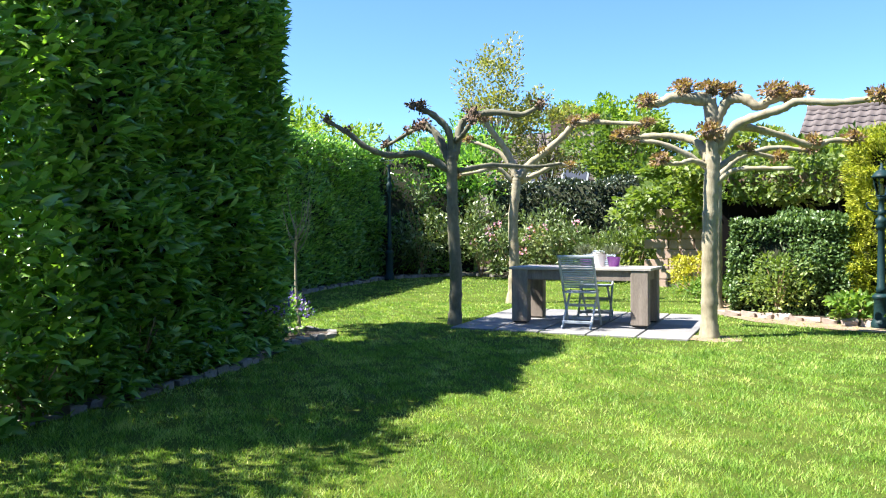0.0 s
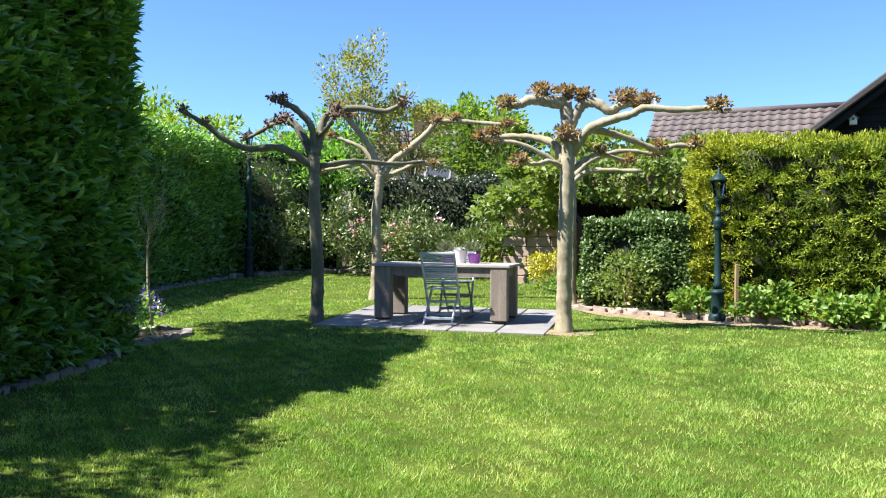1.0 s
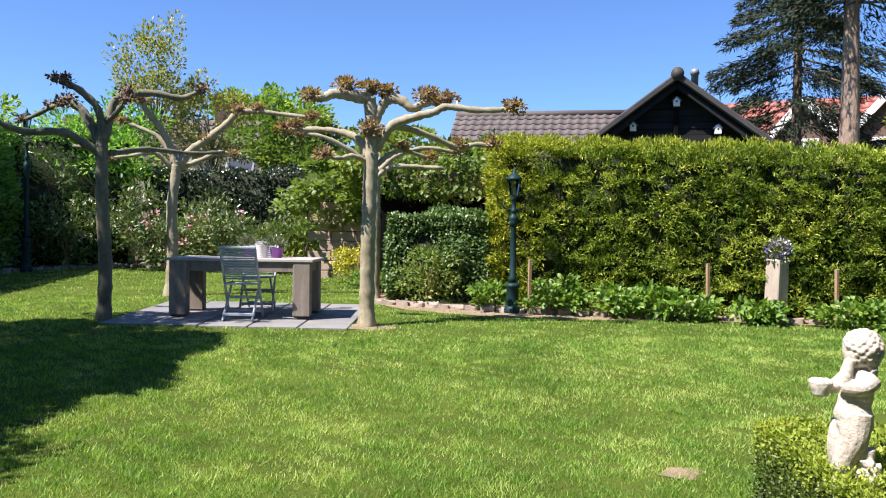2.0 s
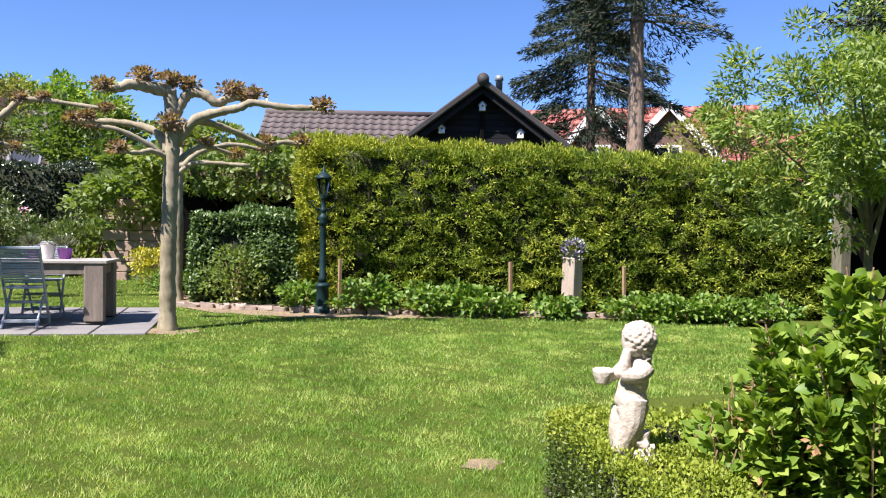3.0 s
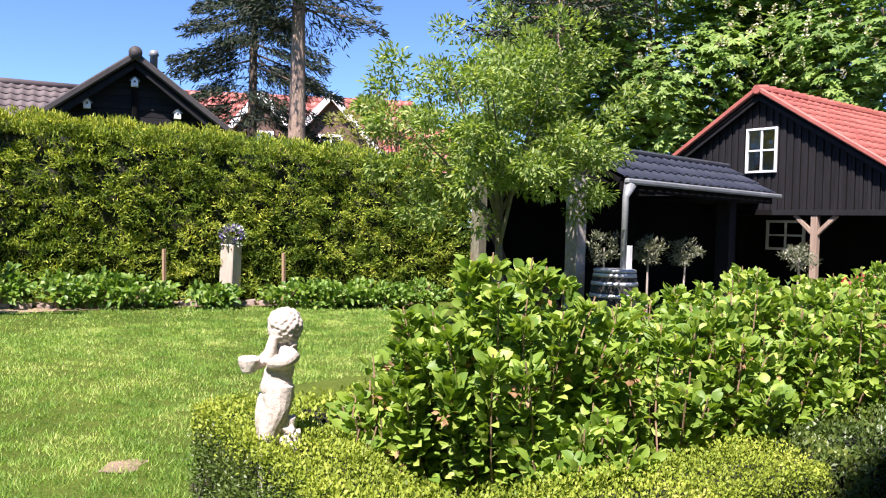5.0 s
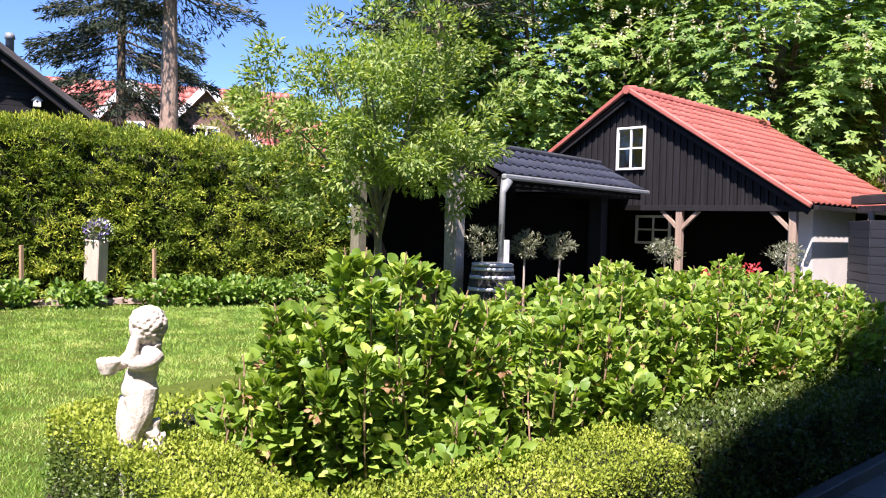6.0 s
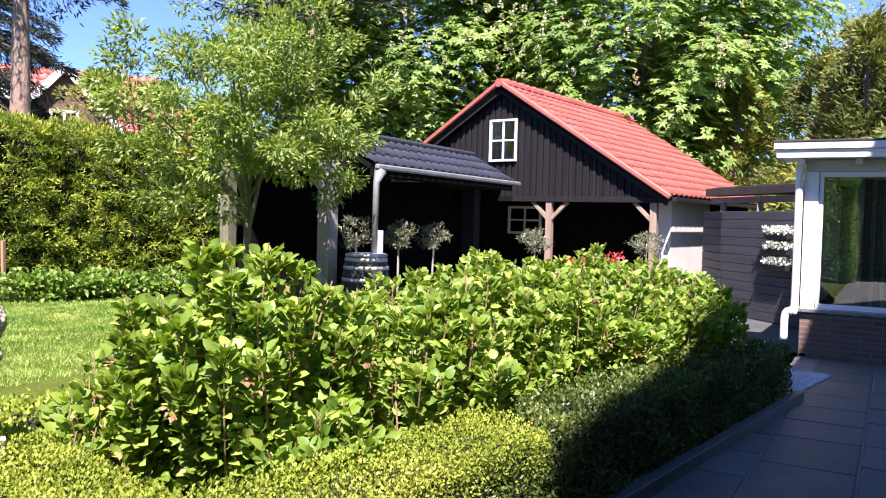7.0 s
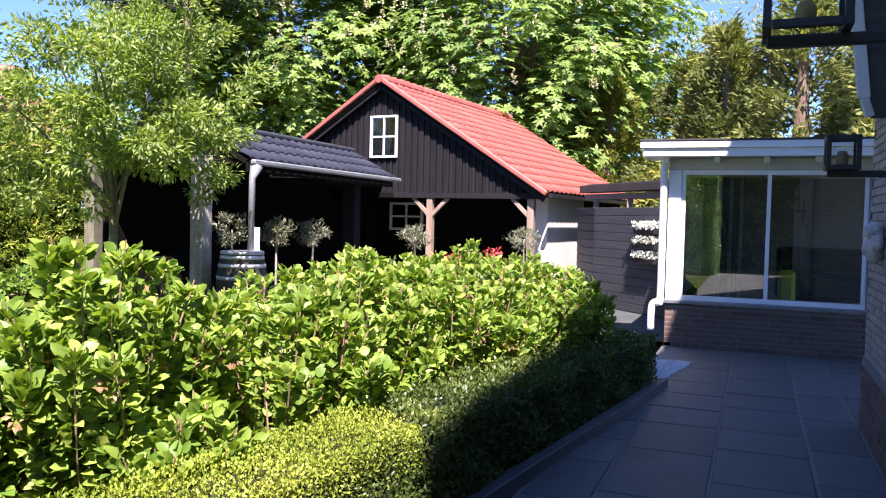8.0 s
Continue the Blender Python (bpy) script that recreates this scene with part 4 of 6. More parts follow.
hedge("box_hedge", "low clipped box hedge beside the lawn", (2.3, 3.28), (7.0, 3.3), 0.34, 0.44, M_BOX, 16000, 0.03, 0.02, up=0.6, out=0.5, spread=0.6, bumpy=0.03, freq=6, seed=23, layers=0.06, core_in=0.06, back=True)


# ---------- hydrangeas ----------
def hydrangea(at, radius, height, seed, count=1300, label="leafy green hydrangea shrub with brown stems"):
    x, y = at
    z = max(gz(x, y), 0.02)
    root = thing("hydrangea", label, "shrub", group="hydrangeas in the bed")
    rng = np.random.default_rng(seed)
    n = 52
    heads, P, D = [], [], []
    for i in range(n):
        a = rng.uniform(0, 6.283)
        r = radius * math.sqrt(rng.uniform(0.03, 1.0))
        top = height * (1.0 - 0.36 * (r / radius) ** 2) * rng.uniform(0.78, 1.04)
        hx, hy = x + math.cos(a) * r, y + math.sin(a) * r
        bx, by = x + math.cos(a) * r * 0.35, y + math.sin(a) * r * 0.35
        pts = [(bx, by, z - 0.04), ((bx + hx) / 2 + rng.normal() * .03, (by + hy) / 2 + rng.normal() * .03, z + top * .5), (hx, hy, z + top)]
        bm = bmesh.new()
        limb(bm, pts, 0.006, 0.0035, 5, 2, 0)
        part("stem", bm, M_TWIG, root)
        cs = curve_pts(pts, 8)
        heads.append(pts[-1])
        k = count // n
        for j in range(k):
            f = 1.0 - 0.03 * rng.uniform() if rng.uniform() < 0.2 else rng.uniform(0.12, 1.0) ** 0.6
            q = cs[min(int(f * (len(cs) - 1)), len(cs) - 1)]
            aa = rng.uniform(0, 6.283)
            d = (math.cos(aa), math.sin(aa), rng.uniform(-0.1, 1.0) + (0.5 if f > 0.93 else 0))
            P.append((q[0] + d[0] * .03, q[1] + d[1] * .03, q[2] + rng.normal() * .02))
            D.append(d)
    P, D = np.array(P), np.array(D)
    leaf_cloud("leaves", P, D, 0.057, 0.042, M_HYD, root, ovate=True, rng=rng, flat=np.array([[-0.2, -0.1, 0.7]]) + rng.normal(size=P.shape) * 0.5, fold=0.18)
    pick = rng.integers(0, n, 14)
    o = unit(rng.normal(size=(14 * 14, 3)))
    hp = np.repeat(np.array(heads)[pick], 14, 0) + o * 0.03 - np.array([0, 0, .12])
    tagged(leaf_cloud("withered_bloom", hp, o, 0.03, 0.022, M_HYDOLD, root, rng=rng), kind="stuff")
    return root


hydrangea((2.87, 2.42), 0.58, 1.33, 31, 8200, "large leafy hydrangea shrub beside the statue")
for i, (hx, hy, hr, hh) in enumerate([(2.42, 2.72, .22, 0.80), (2.85, 2.0, .36, 0.70), (3.78, 2.12, .52, 1.13), (3.85, 3.0, .5, 0.92), (4.58, 2.1, .52, 1.13), (4.75, 2.85, .55, 1.05), (5.3, 1.95, .54, 1.18), (5.55, 2.7, .56, 1.18), (6.0, 1.8, .52, 1.18), (6.3, 2.5, .55, 1.2), (6.7, 1.65, .52, 1.2), (7.0, 2.3, .52, 1.2), (7.3, 1.5, .5, 1.22), (7.7, 1.85, .46, 1.22)]):
    hydrangea((hx, hy), hr, hh, 40 + i, 900 if hr < .3 else 2200 if hr < .4 else 4300)


# ---------- statue ----------
def statue():
    """A putto of cast stone, one plain mesh."""
    bm = bmesh.new()

    def blob(c, r, sub=3, rough=0.0, freq=20):
        tmp = bmesh.new()
        bmesh.ops.create_icosphere(tmp, subdivisions=sub, radius=1)
        for v in tmp.verts:
            v.co = Vector((v.co.x * r[0], v.co.y * r[1], v.co.z * r[2]))
            if rough:
                v.co *= 1 + rough * noise.noise(v.co * freq)
            v.co += Vector(c)
        me = bpy.data.meshes.new("tmp")
        tmp.to_mesh(me)
        tmp.free()
        bm.from_mesh(me)
        bpy.data.meshes.remove(me)
    # local: +x along the picture's right, +y away
    blob((-0.005, 0.0, 0.33), (0.078, 0.068, 0.075))
    blob((0.005, 0, 0.285), (0.076, 0.072, 0.07))
    blob((-0.002, 0.0, 0.37), (0.070, 0.060, 0.07))
    blob((0.012, 0.0, 0.415), (0.066, 0.058, 0.09))
    blob((0.03, 0.0, 0.485), (0.062, 0.062, 0.055))
    blob((0.02, 0, 0.53), (0.036, 0.036, 0.05))
    blob((0.015, 0.0, 0.605), (0.068, 0.068, 0.085))
    rng = np.random.default_rng(4)
    for i in range(130):
        h = 1 - 2 * (i + .5) / 130
        a = i * 2.39996
        d = (math.sqrt(1 - h * h) * math.cos(a), math.sqrt(1 - h * h) * math.sin(a), h)
        if h < -0.9 or (d[0] < -0.45 and h < 0.15):
            continue
        k = rng.uniform(.7, 1.2)
        blob((0.028 + d[0] * 0.072, d[1] * 0.072, 0.612 + d[2] * 0.076), (0.017 * k, 0.017 * k, 0.013 * k), 2)
    for hx, hz in ((.075, .555), (.085, .58), (.06, .54), (.07, .525)):
        blob((hx, -.01, hz), (.022, .04, .02), 2)
    limb(bm, [(0.07, -0.03, 0.485), (0.03, -0.065, 0.452), (-0.045, -0.06, 0.448)], 0.042, 0.034, 12, 5, 0.03)
    limb(bm, [(-0.045, -0.06, 0.448), (-0.035, -0.062, 0.50), (-0.02, -0.055, 0.565)], 0.033, 0.023, 12, 5, 0.03)
    for f in range(4):
        limb(bm, [(-0.03 + f * .011, -0.062, 0.56), (-0.032 + f * .012, -0.066, 0.60)], 0.0085, 0.006, 8, 3, 0)
    limb(bm, [(-0.03, 0.05, 0.48), (-0.085, 0.03, 0.43), (-0.115, -0.01, 0.425)], 0.034, 0.022, 10, 5, 0.03)
    limb(bm, [(0.008, -0.012, 0.33), (0.002, -0.025, 0.22), (-0.035, -0.025, 0.12), (-0.05, -0.02, -0.02)], 0.072, 0.036, 14, 5, 0.03)
    limb(bm, [(-0.04, 0.03, 0.28), (-0.06, 0.03, 0.18), (-0.05, 0.04, 0.06), (-0.04, 0.04, -0.02)], 0.052, 0.034, 12, 5, 0.03)
    lathe(bm, [(0.012, 0.395), (0.034, 0.405), (0.047, 0.44), (0.052, 0.462), (0.046, 0.466), (0.0, 0.462)], 18, Matrix.Translation((-0.132, -0.03, -0.005)))
    for i in range(26):
        a, q = i * 2.39996, math.sqrt((i + .5) / 26) * .044
        blob((-0.132 + q * math.cos(a), -0.03 + q * math.sin(a), 0.463), (.011, .011, .010), 1)
    blob((0.05, 0.0, 0.13), (0.05, 0.05, 0.06), 3, 0.5, 30)
    blob((0.07, -0.01, 0.06), (0.06, 0.05, 0.06), 3, 0.5, 30)
    lathe(bm, [(0.085, -0.50), (0.085, -0.08), (0.09, -0.05), (0.08, -0.02)], 18)
    ob = part("statue", bm, M_STATUE, smooth=True)
    rm = ob.modifiers.new("remesh", "REMESH")
    rm.mode, rm.voxel_size, rm.use_smooth_shade = "VOXEL", 0.004, True
    sm = ob.modifiers.new("smooth", "SMOOTH")
    sm.factor, sm.iterations = 0.5, 3
    ob.matrix_basis = pose(2.0, 2.92, 0.575, 0, 0, -34) @ Matrix.Scale(0.89, 4)
    tagged(ob, "weathered white cast-stone putto statue holding a shallow dish", "statue")


statue()


# ---------- lamp posts ----------
def lamp_post(label, at, height):
    x, y = at
    k = height / 2.06
    p = thing("garden_lamp", label, "lamp post", (x, y, gz(x, y)), 0, "lantern lamp posts")
    turned("base", [(0.085, -0.05), (0.085, 0.06), (0.07, 0.09), (0.06, 0.12), (0.062, 0.36), (0.075, 0.38), (0.072, 0.40), (0.045, 0.43)], M_IRON, p, m=Matrix.Diagonal((1.4, 1.4, k, 1)))
    turned("post", [(0.042, 0.43), (0.042, 0.5), (0.034, 0.52), (0.029, 1.22), (0.034, 1.24), (0.05, 1.26), (0.04, 1.29), (0.05, 1.32), (0.05, 1.36), (0.03, 1.38), (0.026, 1.42), (0.04, 1.44), (0.026, 1.46), (0.022, 1.60), (0.045, 1.63)], M_IRON, p, m=Matrix.Diagonal((1.4, 1.4, k, 1)))
    h0 = 2.06 * k - 0.43
    for s in (-1, 1):
        bm = bmesh.new()
        pts = [(0, 0, h0 - 0.17), (s * .09, 0, h0 - .17), (s * .15, 0, h0 - .13), (s * .17, 0, h0 - .08), (s * .14, 0, h0 - .06), (s * .125, 0, h0 - .09)]
        limb(bm, pts, 0.012, 0.009, 6, 5, 0)
        part("scroll_arm", bm, M_IRON, p, smooth=True)
        bm = bmesh.new()
        limb(bm, [(s * .02, 0, h0 - .2), (s * .07, 0, h0 - .215), (s * .085, 0, h0 - .19), (s * .06, 0, h0 - .18)], 0.006, 0.005, 6, 4, 0)
        part("scroll", bm, M_IRON, p, smooth=True)
    lan = turned("lantern_seat", [(0.03, h0), (0.058, h0 + .012), (0.058, h0 + .022), (0.05, h0 + .03)], M_IRON, p, seg=6, smooth=False)
    turned("lantern_glass", [(0.052, h0 + .03), (0.092, h0 + .25)], M_GLASS, lan, seg=6, smooth=False)
    for i in range(6):
        a = math.pi / 3 * i
        beam("lantern_bar", (0.054 * math.cos(a), 0.054 * math.sin(a), h0 + .02), (0.095 * math.cos(a), 0.095 * math.sin(a), h0 + .25), 0.009, 0.009, M_IRON, lan, bevel=0.001)
    turned("lantern_roof", [(0.112, h0 + .245), (0.118, h0 + .26), (0.10, h0 + .285), (0.055, h0 + .335), (0.03, h0 + .345), (0.034, h0 + .36), (0.02, h0 + .375), (0.01, h0 + .43)], M_IRON, lan, seg=12)
    turned("bulb", [(0.006, h0 + .04), (0.018, h0 + .06), (0.022, h0 + .13), (0.012, h0 + .17)], M_WHITE, lan, seg=10)
    return p


lamp_post("dark green cast-iron lantern post in front of the thuja hedge", (2.45, 11.23), 2.06)
lamp_post("tall dark lantern post at the far hedge corner", (-6.35, 17.6), 3.35)


# ---------- stakes and flower pillar ----------
def stake(at, h):
    x, y = at
    s = cuboid("stake", -0.022, 0.022, -0.022, 0.022, -0.1, h, M_STAKE, bevel=0.004)
    s.matrix_basis = pose(x, y, gz(x, y), RNG.normal() * 1.0, RNG.normal() * 1.0, 10)
    tagged(s, "slim tan wooden stake in the herb border", "stake", "stakes along the hedge")


for sx, sy, sh in ((2.70, 11.25, 0.76), (5.10, 10.68, 0.76), (6.62, 10.06, 0.74)):
    stake((sx, sy), sh)


def flower_pillar():
    x, y = 5.95, 10.43
    p = cuboid("wooden_pillar", -0.11, 0.11, -0.11, 0.11, -0.08, 0.84, M_PILLAR, bevel=0.012)
    p.matrix_basis = pose(x, y, gz(x, y), 0, 2.2, 24)
    tagged(p, "pale weathered wooden pillar carrying a flower pot", "pillar")
    fp = pot("flower_pot", "grey pot of white and violet violas on the pillar", (x + 0.03, y, gz(x, y) + 0.835), 0.09, 0.13, 0.12, M_ZINC)
    rng = np.random.default_rng(9)
    for m_, n in ((M_VIOLET, 110), (M_WHITEFLOWER, 130), (M_RHODO, 200)):
        d = unit(rng.normal(size=(n, 3)) + np.array([0, 0, .7]))
        tagged(leaf_cloud("viola_bloom", np.array([0, 0, .10]) + d * np.array([.19, .19, .2]) * rng.uniform(.5, 1, (n, 1)), d, 0.045, 0.04, m_, fp, rng=rng), kind="stuff")
    st = bmesh.new()
    bmesh.ops.create_icosphere(st, subdivisions=2, radius=0.07)
    for v in st.verts:
        v.co = Vector((v.co.x * 1.2, v.co.y, v.co.z * .8)) * (1 + .3 * noise.noise(v.co * 12))
    ob = part("loose_stone", st, M_REDCOBBLE)
    ob.location = (x - 0.22, y - 0.05, gz(x, y) + 0.05)
    tagged(ob, "small pale loose stone beside the pillar", "stone")


flower_pillar()


# ---------- herb border ----------
def herb(at, r, h, seed, n=150):
    shrub("border_herb", "fresh green broad-leaved herb in the border", at, r, h, M_HERB, int(n * 1.8), 0.085, 0.06, seed, "herb", True, True, group="herbs along the hedge")


for i, (fx, off, r, h) in enumerate([(2.15, .05, .30, .42), (2.95, .0, .38, .52), (3.25, .1, .3, .5), (3.75, .0, .36, .42), (4.15, -.02, .34, .44), (4.55, .02, .36, .40), (4.9, .1, .22, .34), (5.45, .03, .30, .34), (5.7, .12, .2, .3), (6.5, .05, .34, .36), (6.85, .0, .34, .4), (7.2, .0, .34, .38), (7.5, .05, .34, .4), (7.85, 0, .34, .36), (8.2, -.05, .4, .4)]):
    herb((fx, 11.25 - (fx - 2.5) * 0.40 + off), r, h, 60 + i, int(190 * r / .3))


# ---------- shrubs and planting on the left and at the back ----------
def sapling():
    x, y = -4.45, 9.01
    z = gz(x, y)
    t = thing("sapling", "thin bare young tree in the bed", "tree", (x, y, z))
    bm = bmesh.new()
    limb(bm, [(0.03, 0, -0.05), (0.0, 0, 0.3), (-0.03, 0, 0.6), (-0.03, 0, 1.1), (-0.02, 0, 1.35)], 0.022, 0.012, 7, 5, 0.05)
    part("trunk", bm, M_BARK, t, smooth=True)
    rng = np.random.default_rng(4)
    for i in range(12):
        bm = bmesh.new()
        a, hh = rng.uniform(0, 6.28), rng.uniform(1.0, 1.35)
        limb(bm, [(-.02, 0, hh), (math.cos(a) * .12, math.sin(a) * .12, hh + .18), (math.cos(a) * .2, math.sin(a) * .2, hh + .5)], 0.008, 0.003, 5, 3, 0)
        part("twig", bm, M_BARK, t)


sapling()
for i, (sx, sy, r, h) in enumerate([(-4.45, 7.9, .42, .75), (-4.55, 8.55, .4, .6), (-4.75, 9.1, .4, .55), (-4.5, 7.0, .32, .6), (-4.42, 5.9, .36, .8), (-4.5, 5.2, .28, .5), (-4.5, 4.75, .26, .5), (-4.42, 6.5, .3, .55)]):
    shrub("periwinkle", "dark leafy shrub with violet-blue flowers in shade" if i < 3 else "leafy green shrub at the foot of the hedge", (sx, sy), r, h, M_LAUREL if i < 4 else M_HERB, 420, 0.08, 0.035, 90 + i, flowers=(M_VIOLET, 14, 0.05) if i < 3 else None)
for i, (sx, sy, r, h, m_, fl) in enumerate([
        (-5.9, 18.7, .9, 2.3, M_RHODO, None), (-4.5, 18.9, .9, 2.0, M_RHODO, None), (-3.6, 18.2, .9, 1.3, M_RHODO, (M_PINK, 12, .10)), (-2.6, 18.3, .85, 1.35, M_RHODO, (M_PINK, 5, .10)),
        (-1.7, 18.0, .85, 1.25, M_RHODO, None), (-0.8, 17.9, .8, 1.35, M_LIME, None), (0.0, 17.8, .8, 1.25, M_RHODO, (M_PINK, 8, .08)), (-3.0, 18.9, .9, 1.7, M_RHODO, None), (-1.0, 18.6, .9, 1.6, M_RHODO, None)]):
    shrub("rhododendron", "broad glossy rhododendron shrub with pink buds" if fl else "broad grey-green evergreen shrub", (sx, sy), r, h, m_, 1500, 0.12, 0.05, 120 + i, flowers=fl)
shrub("golden_shrub", "round golden-yellow shrub by the block wall", (0.35, 15.6), .5, .75, M_YELLOW, 1600, 0.06, 0.035, 140)
shrub("border_shrub", "loose light green shrub before the ivy wall", (1.35, 12.1), .45, 1.0, M_LIME, 1100, 0.07, 0.04, 141)
shrub("border_shrub", "low green shrub at the lawn's edge", (0.75, 13.6), .5, .45, M_HERB, 700, 0.08, 0.05, 142)
shrub("border_shrub", "tufted green plant at the block wall", (0.3, 14.6), .4, .35, M_HERB, 500, 0.12, 0.02, 143)


def pergola():
    g = thing("pergola", "dark timber pergola with pale hanging wisteria", "pergola")
    z = gz(1.6, 13.4)
    for px, py in ((0.75, 13.75), (2.35, 13.15)):
        cuboid("post", px - .05, px + .05, py - .05, py + .05, z - .1, z + 1.95, M_DARKWOOD, g)
    beam("beam", (0.5, 13.84, z + 1.98), (2.6, 13.05, z + 1.98), .12, .16, M_TRUNK, g)
    beam("beam", (0.5, 14.64, z + 1.98), (2.6, 13.85, z + 1.98), .12, .16, M_TRUNK, g)
    cuboid("back_panel", 0.7, 2.6, 14.7, 14.75, z - .1, z + 1.9, M_DARKWOOD, g)
    rng = np.random.default_rng(77)
    for i in range(14):
        px = rng.uniform(1.0, 2.4)
        py = 13.75 - (px - .75) * .375 - .06
        n = 60
        h = rng.uniform(0, 1, n)
        o = unit(rng.normal(size=(n, 3)))
        tagged(leaf_cloud("wisteria_bloom", np.array([px, py, z + 1.98]) + np.stack([0 * h, 0 * h, -.32 * h], 1) + o * (.05 * (1.1 - h))[:, None], o, .03, .025, M_CANDLE, g, rng=rng), kind="stuff")
    q = rng.uniform(-1, 1, (2600, 3)) * np.array([1.1, .25, .34])
    q = np.stack([1.55 + q[:, 0], 13.45 - q[:, 0] * .375 + q[:, 1], z + 1.98 + q[:, 2]], 1)
    leaf_cloud("vine_leaves", q, rng.normal(size=q.shape), .1, .06, M_LIME, g, rng=rng)


pergola()


def block_wall():
    w = thing("block_wall", "low wall of pinkish concrete blocks", "garden wall", kind="structure")
    a, b = Vector((-0.6, 16.9, 0)), Vector((2.3, 15.9, 0))
    d = b - a
    ang = math.degrees(math.atan2(d.y, d.x))
    bm = bmesh.new()
    box(bm, 0.01, 0.5, -0.1, 0.1, 0.006, 0.19, 0.008)
    me = bpy.data.meshes.new("block")
    bm.to_mesh(me)
    bm.free()
    me.materials.append(M_SANDWALL)
    for j in range(8):
        for i in range(6):
            o = new("block", me)
            o.parent = w
            o.matrix_basis = Matrix.Translation((a.x, a.y, gz(a.x, a.y) - 0.05 + j * 0.2)) @ pose(0, 0, 0, 0, 0, ang) @ pose(i * 0.51 + (0.25 if j % 2 else 0), 0, 0)


block_wall()


def broadleaf(name, label, at, trunk_h, radii, centre_z, material, count, length, width, seed, clumps=60, tuft=0.26, bark=None, trunk_r=0.12, category="tree", fine=False, droop=0.0, extra=None, hollow=0.45, low=-1.0, palm=0):
    """A tree: tapered trunk, limbs that reach into the crown, and a crown of single leaves in clumps."""
    x, y = at
    z = gz(x, y)
    t = thing(name, label, category)
    rng = np.random.default_rng(seed)
    bark = bark or M_TRUNK
    bm = bmesh.new()
    limb(bm, [(x, y, z - .1), (x + .04, y, z + trunk_h * .5), (x, y, z + trunk_h), (x, y, z + centre_z)], trunk_r, trunk_r * .4, 10, 5, 0.15)
    part("trunk", bm, bark, t, smooth=True)
    for i in range(14):
        bm = bmesh.new()
        d = unit(rng.normal(size=(1, 3)))[0]
        d[2] = abs(d[2]) * .8 - .15
        h0 = z + trunk_h + (centre_z - trunk_h) * rng.uniform(0, .8)
        e = (x + d[0] * radii[0] * .8, y + d[1] * radii[1] * .8, z + centre_z + d[2] * radii[2] * .8)
        limb(bm, [(x, y, h0), ((x + e[0]) / 2, (y + e[1]) / 2, (h0 + e[2]) / 2 + .1), e], trunk_r * .38, trunk_r * .08, 6, 4, 0.1)
        part("limb", bm, bark, t, smooth=True)
    clump_crown("crown", (x, y, z + centre_z), radii, count, length, width, material, t, seed, clumps, tuft, fine, hollow=hollow, droop=droop, low=low, palm=palm)
    if extra:
        em, en, el, ew = extra
        d = unit(rng.normal(size=(en, 3)))
        d[:, 2] = np.abs(d[:, 2]) * 1.1 - .35
        k = np.repeat(np.arange(en), 16)
        c = np.array([x, y, z + centre_z]) + d[k] * np.asarray(radii) * rng.uniform(1.04, 1.14, en)[k][:, None]
        hh = rng.uniform(0, 1, len(k))
        o = unit(rng.normal(size=(len(k), 3)) * np.array([1, 1, .3]))
        cand = leaf_cloud("blossom", c + np.array([0, 0, el]) * hh[:, None] + o * (ew * (1 - hh))[:, None] * .4, o + np.array([0, 0, .5]), ew, ew * .7, em, t, rng=rng)
        tagged(cand, "upright white blossom candles", kind="stuff")
    return t


# walnut by the veranda, shade put into its trunk by the darker bark
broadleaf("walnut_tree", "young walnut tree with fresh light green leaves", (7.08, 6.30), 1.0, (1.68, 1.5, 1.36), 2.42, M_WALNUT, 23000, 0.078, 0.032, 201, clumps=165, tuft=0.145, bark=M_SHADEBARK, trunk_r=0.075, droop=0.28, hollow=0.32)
# garden and neighbour trees behind the hedges
broadleaf("birch_tree", "tall thin spring tree with sparse yellowish leaves", (-5.3, 24.6), 2.5, (1.35, 1.3, 2.6), 4.6, M_PALE, 5200, 0.12, 0.07, 202, clumps=46, tuft=0.27, trunk_r=0.09)
broadleaf("birch_tree", "thin spring tree with reddish young leaves", (-3.9, 26.0), 2.0, (1.5, 1.3, 1.7), 4.0, M_PALE, 3600, 0.12, 0.07, 212, clumps=36, tuft=0.27, trunk_r=0.08)
broadleaf("maple_tree", "round light green tree behind the hedge", (-1.2, 23.5), 2.0, (1.7, 1.6, 1.3), 3.1, M_LIME, 6000, 0.15, 0.1, 203, clumps=50, tuft=0.3)
broadleaf("maple_tree", "bright green tree beyond the garden", (-3.2, 36.5), 3.0, (2.8, 2.6, 2.1), 5.2, M_HYD, 9000, 0.2, 0.14, 204, clumps=60, tuft=0.28)
broadleaf("vine_maple", "spreading light green tree over the ivy wall", (1.9, 15.6), 1.0, (2.2, 1.3, 0.85), 2.05, M_LIME, 9000, 0.13, 0.1, 205, clumps=60, tuft=0.28, trunk_r=0.07)
broadleaf("vine_maple", "light green climber over the back hedge", (0.2, 16.9), 0.8, (1.4, 1.0, 0.9), 1.75, M_LIME, 4200, 0.13, 0.1, 206, clumps=40, tuft=0.3, trunk_r=0.06)
broadleaf("laurel_tree", "bushy green tree at the far hedge corner", (-5.7, 20.5), 1.5, (1.6, 1.4, 1.5), 2.6, M_LAUREL, 6000, 0.13, 0.06, 207, clumps=50, tuft=0.3)
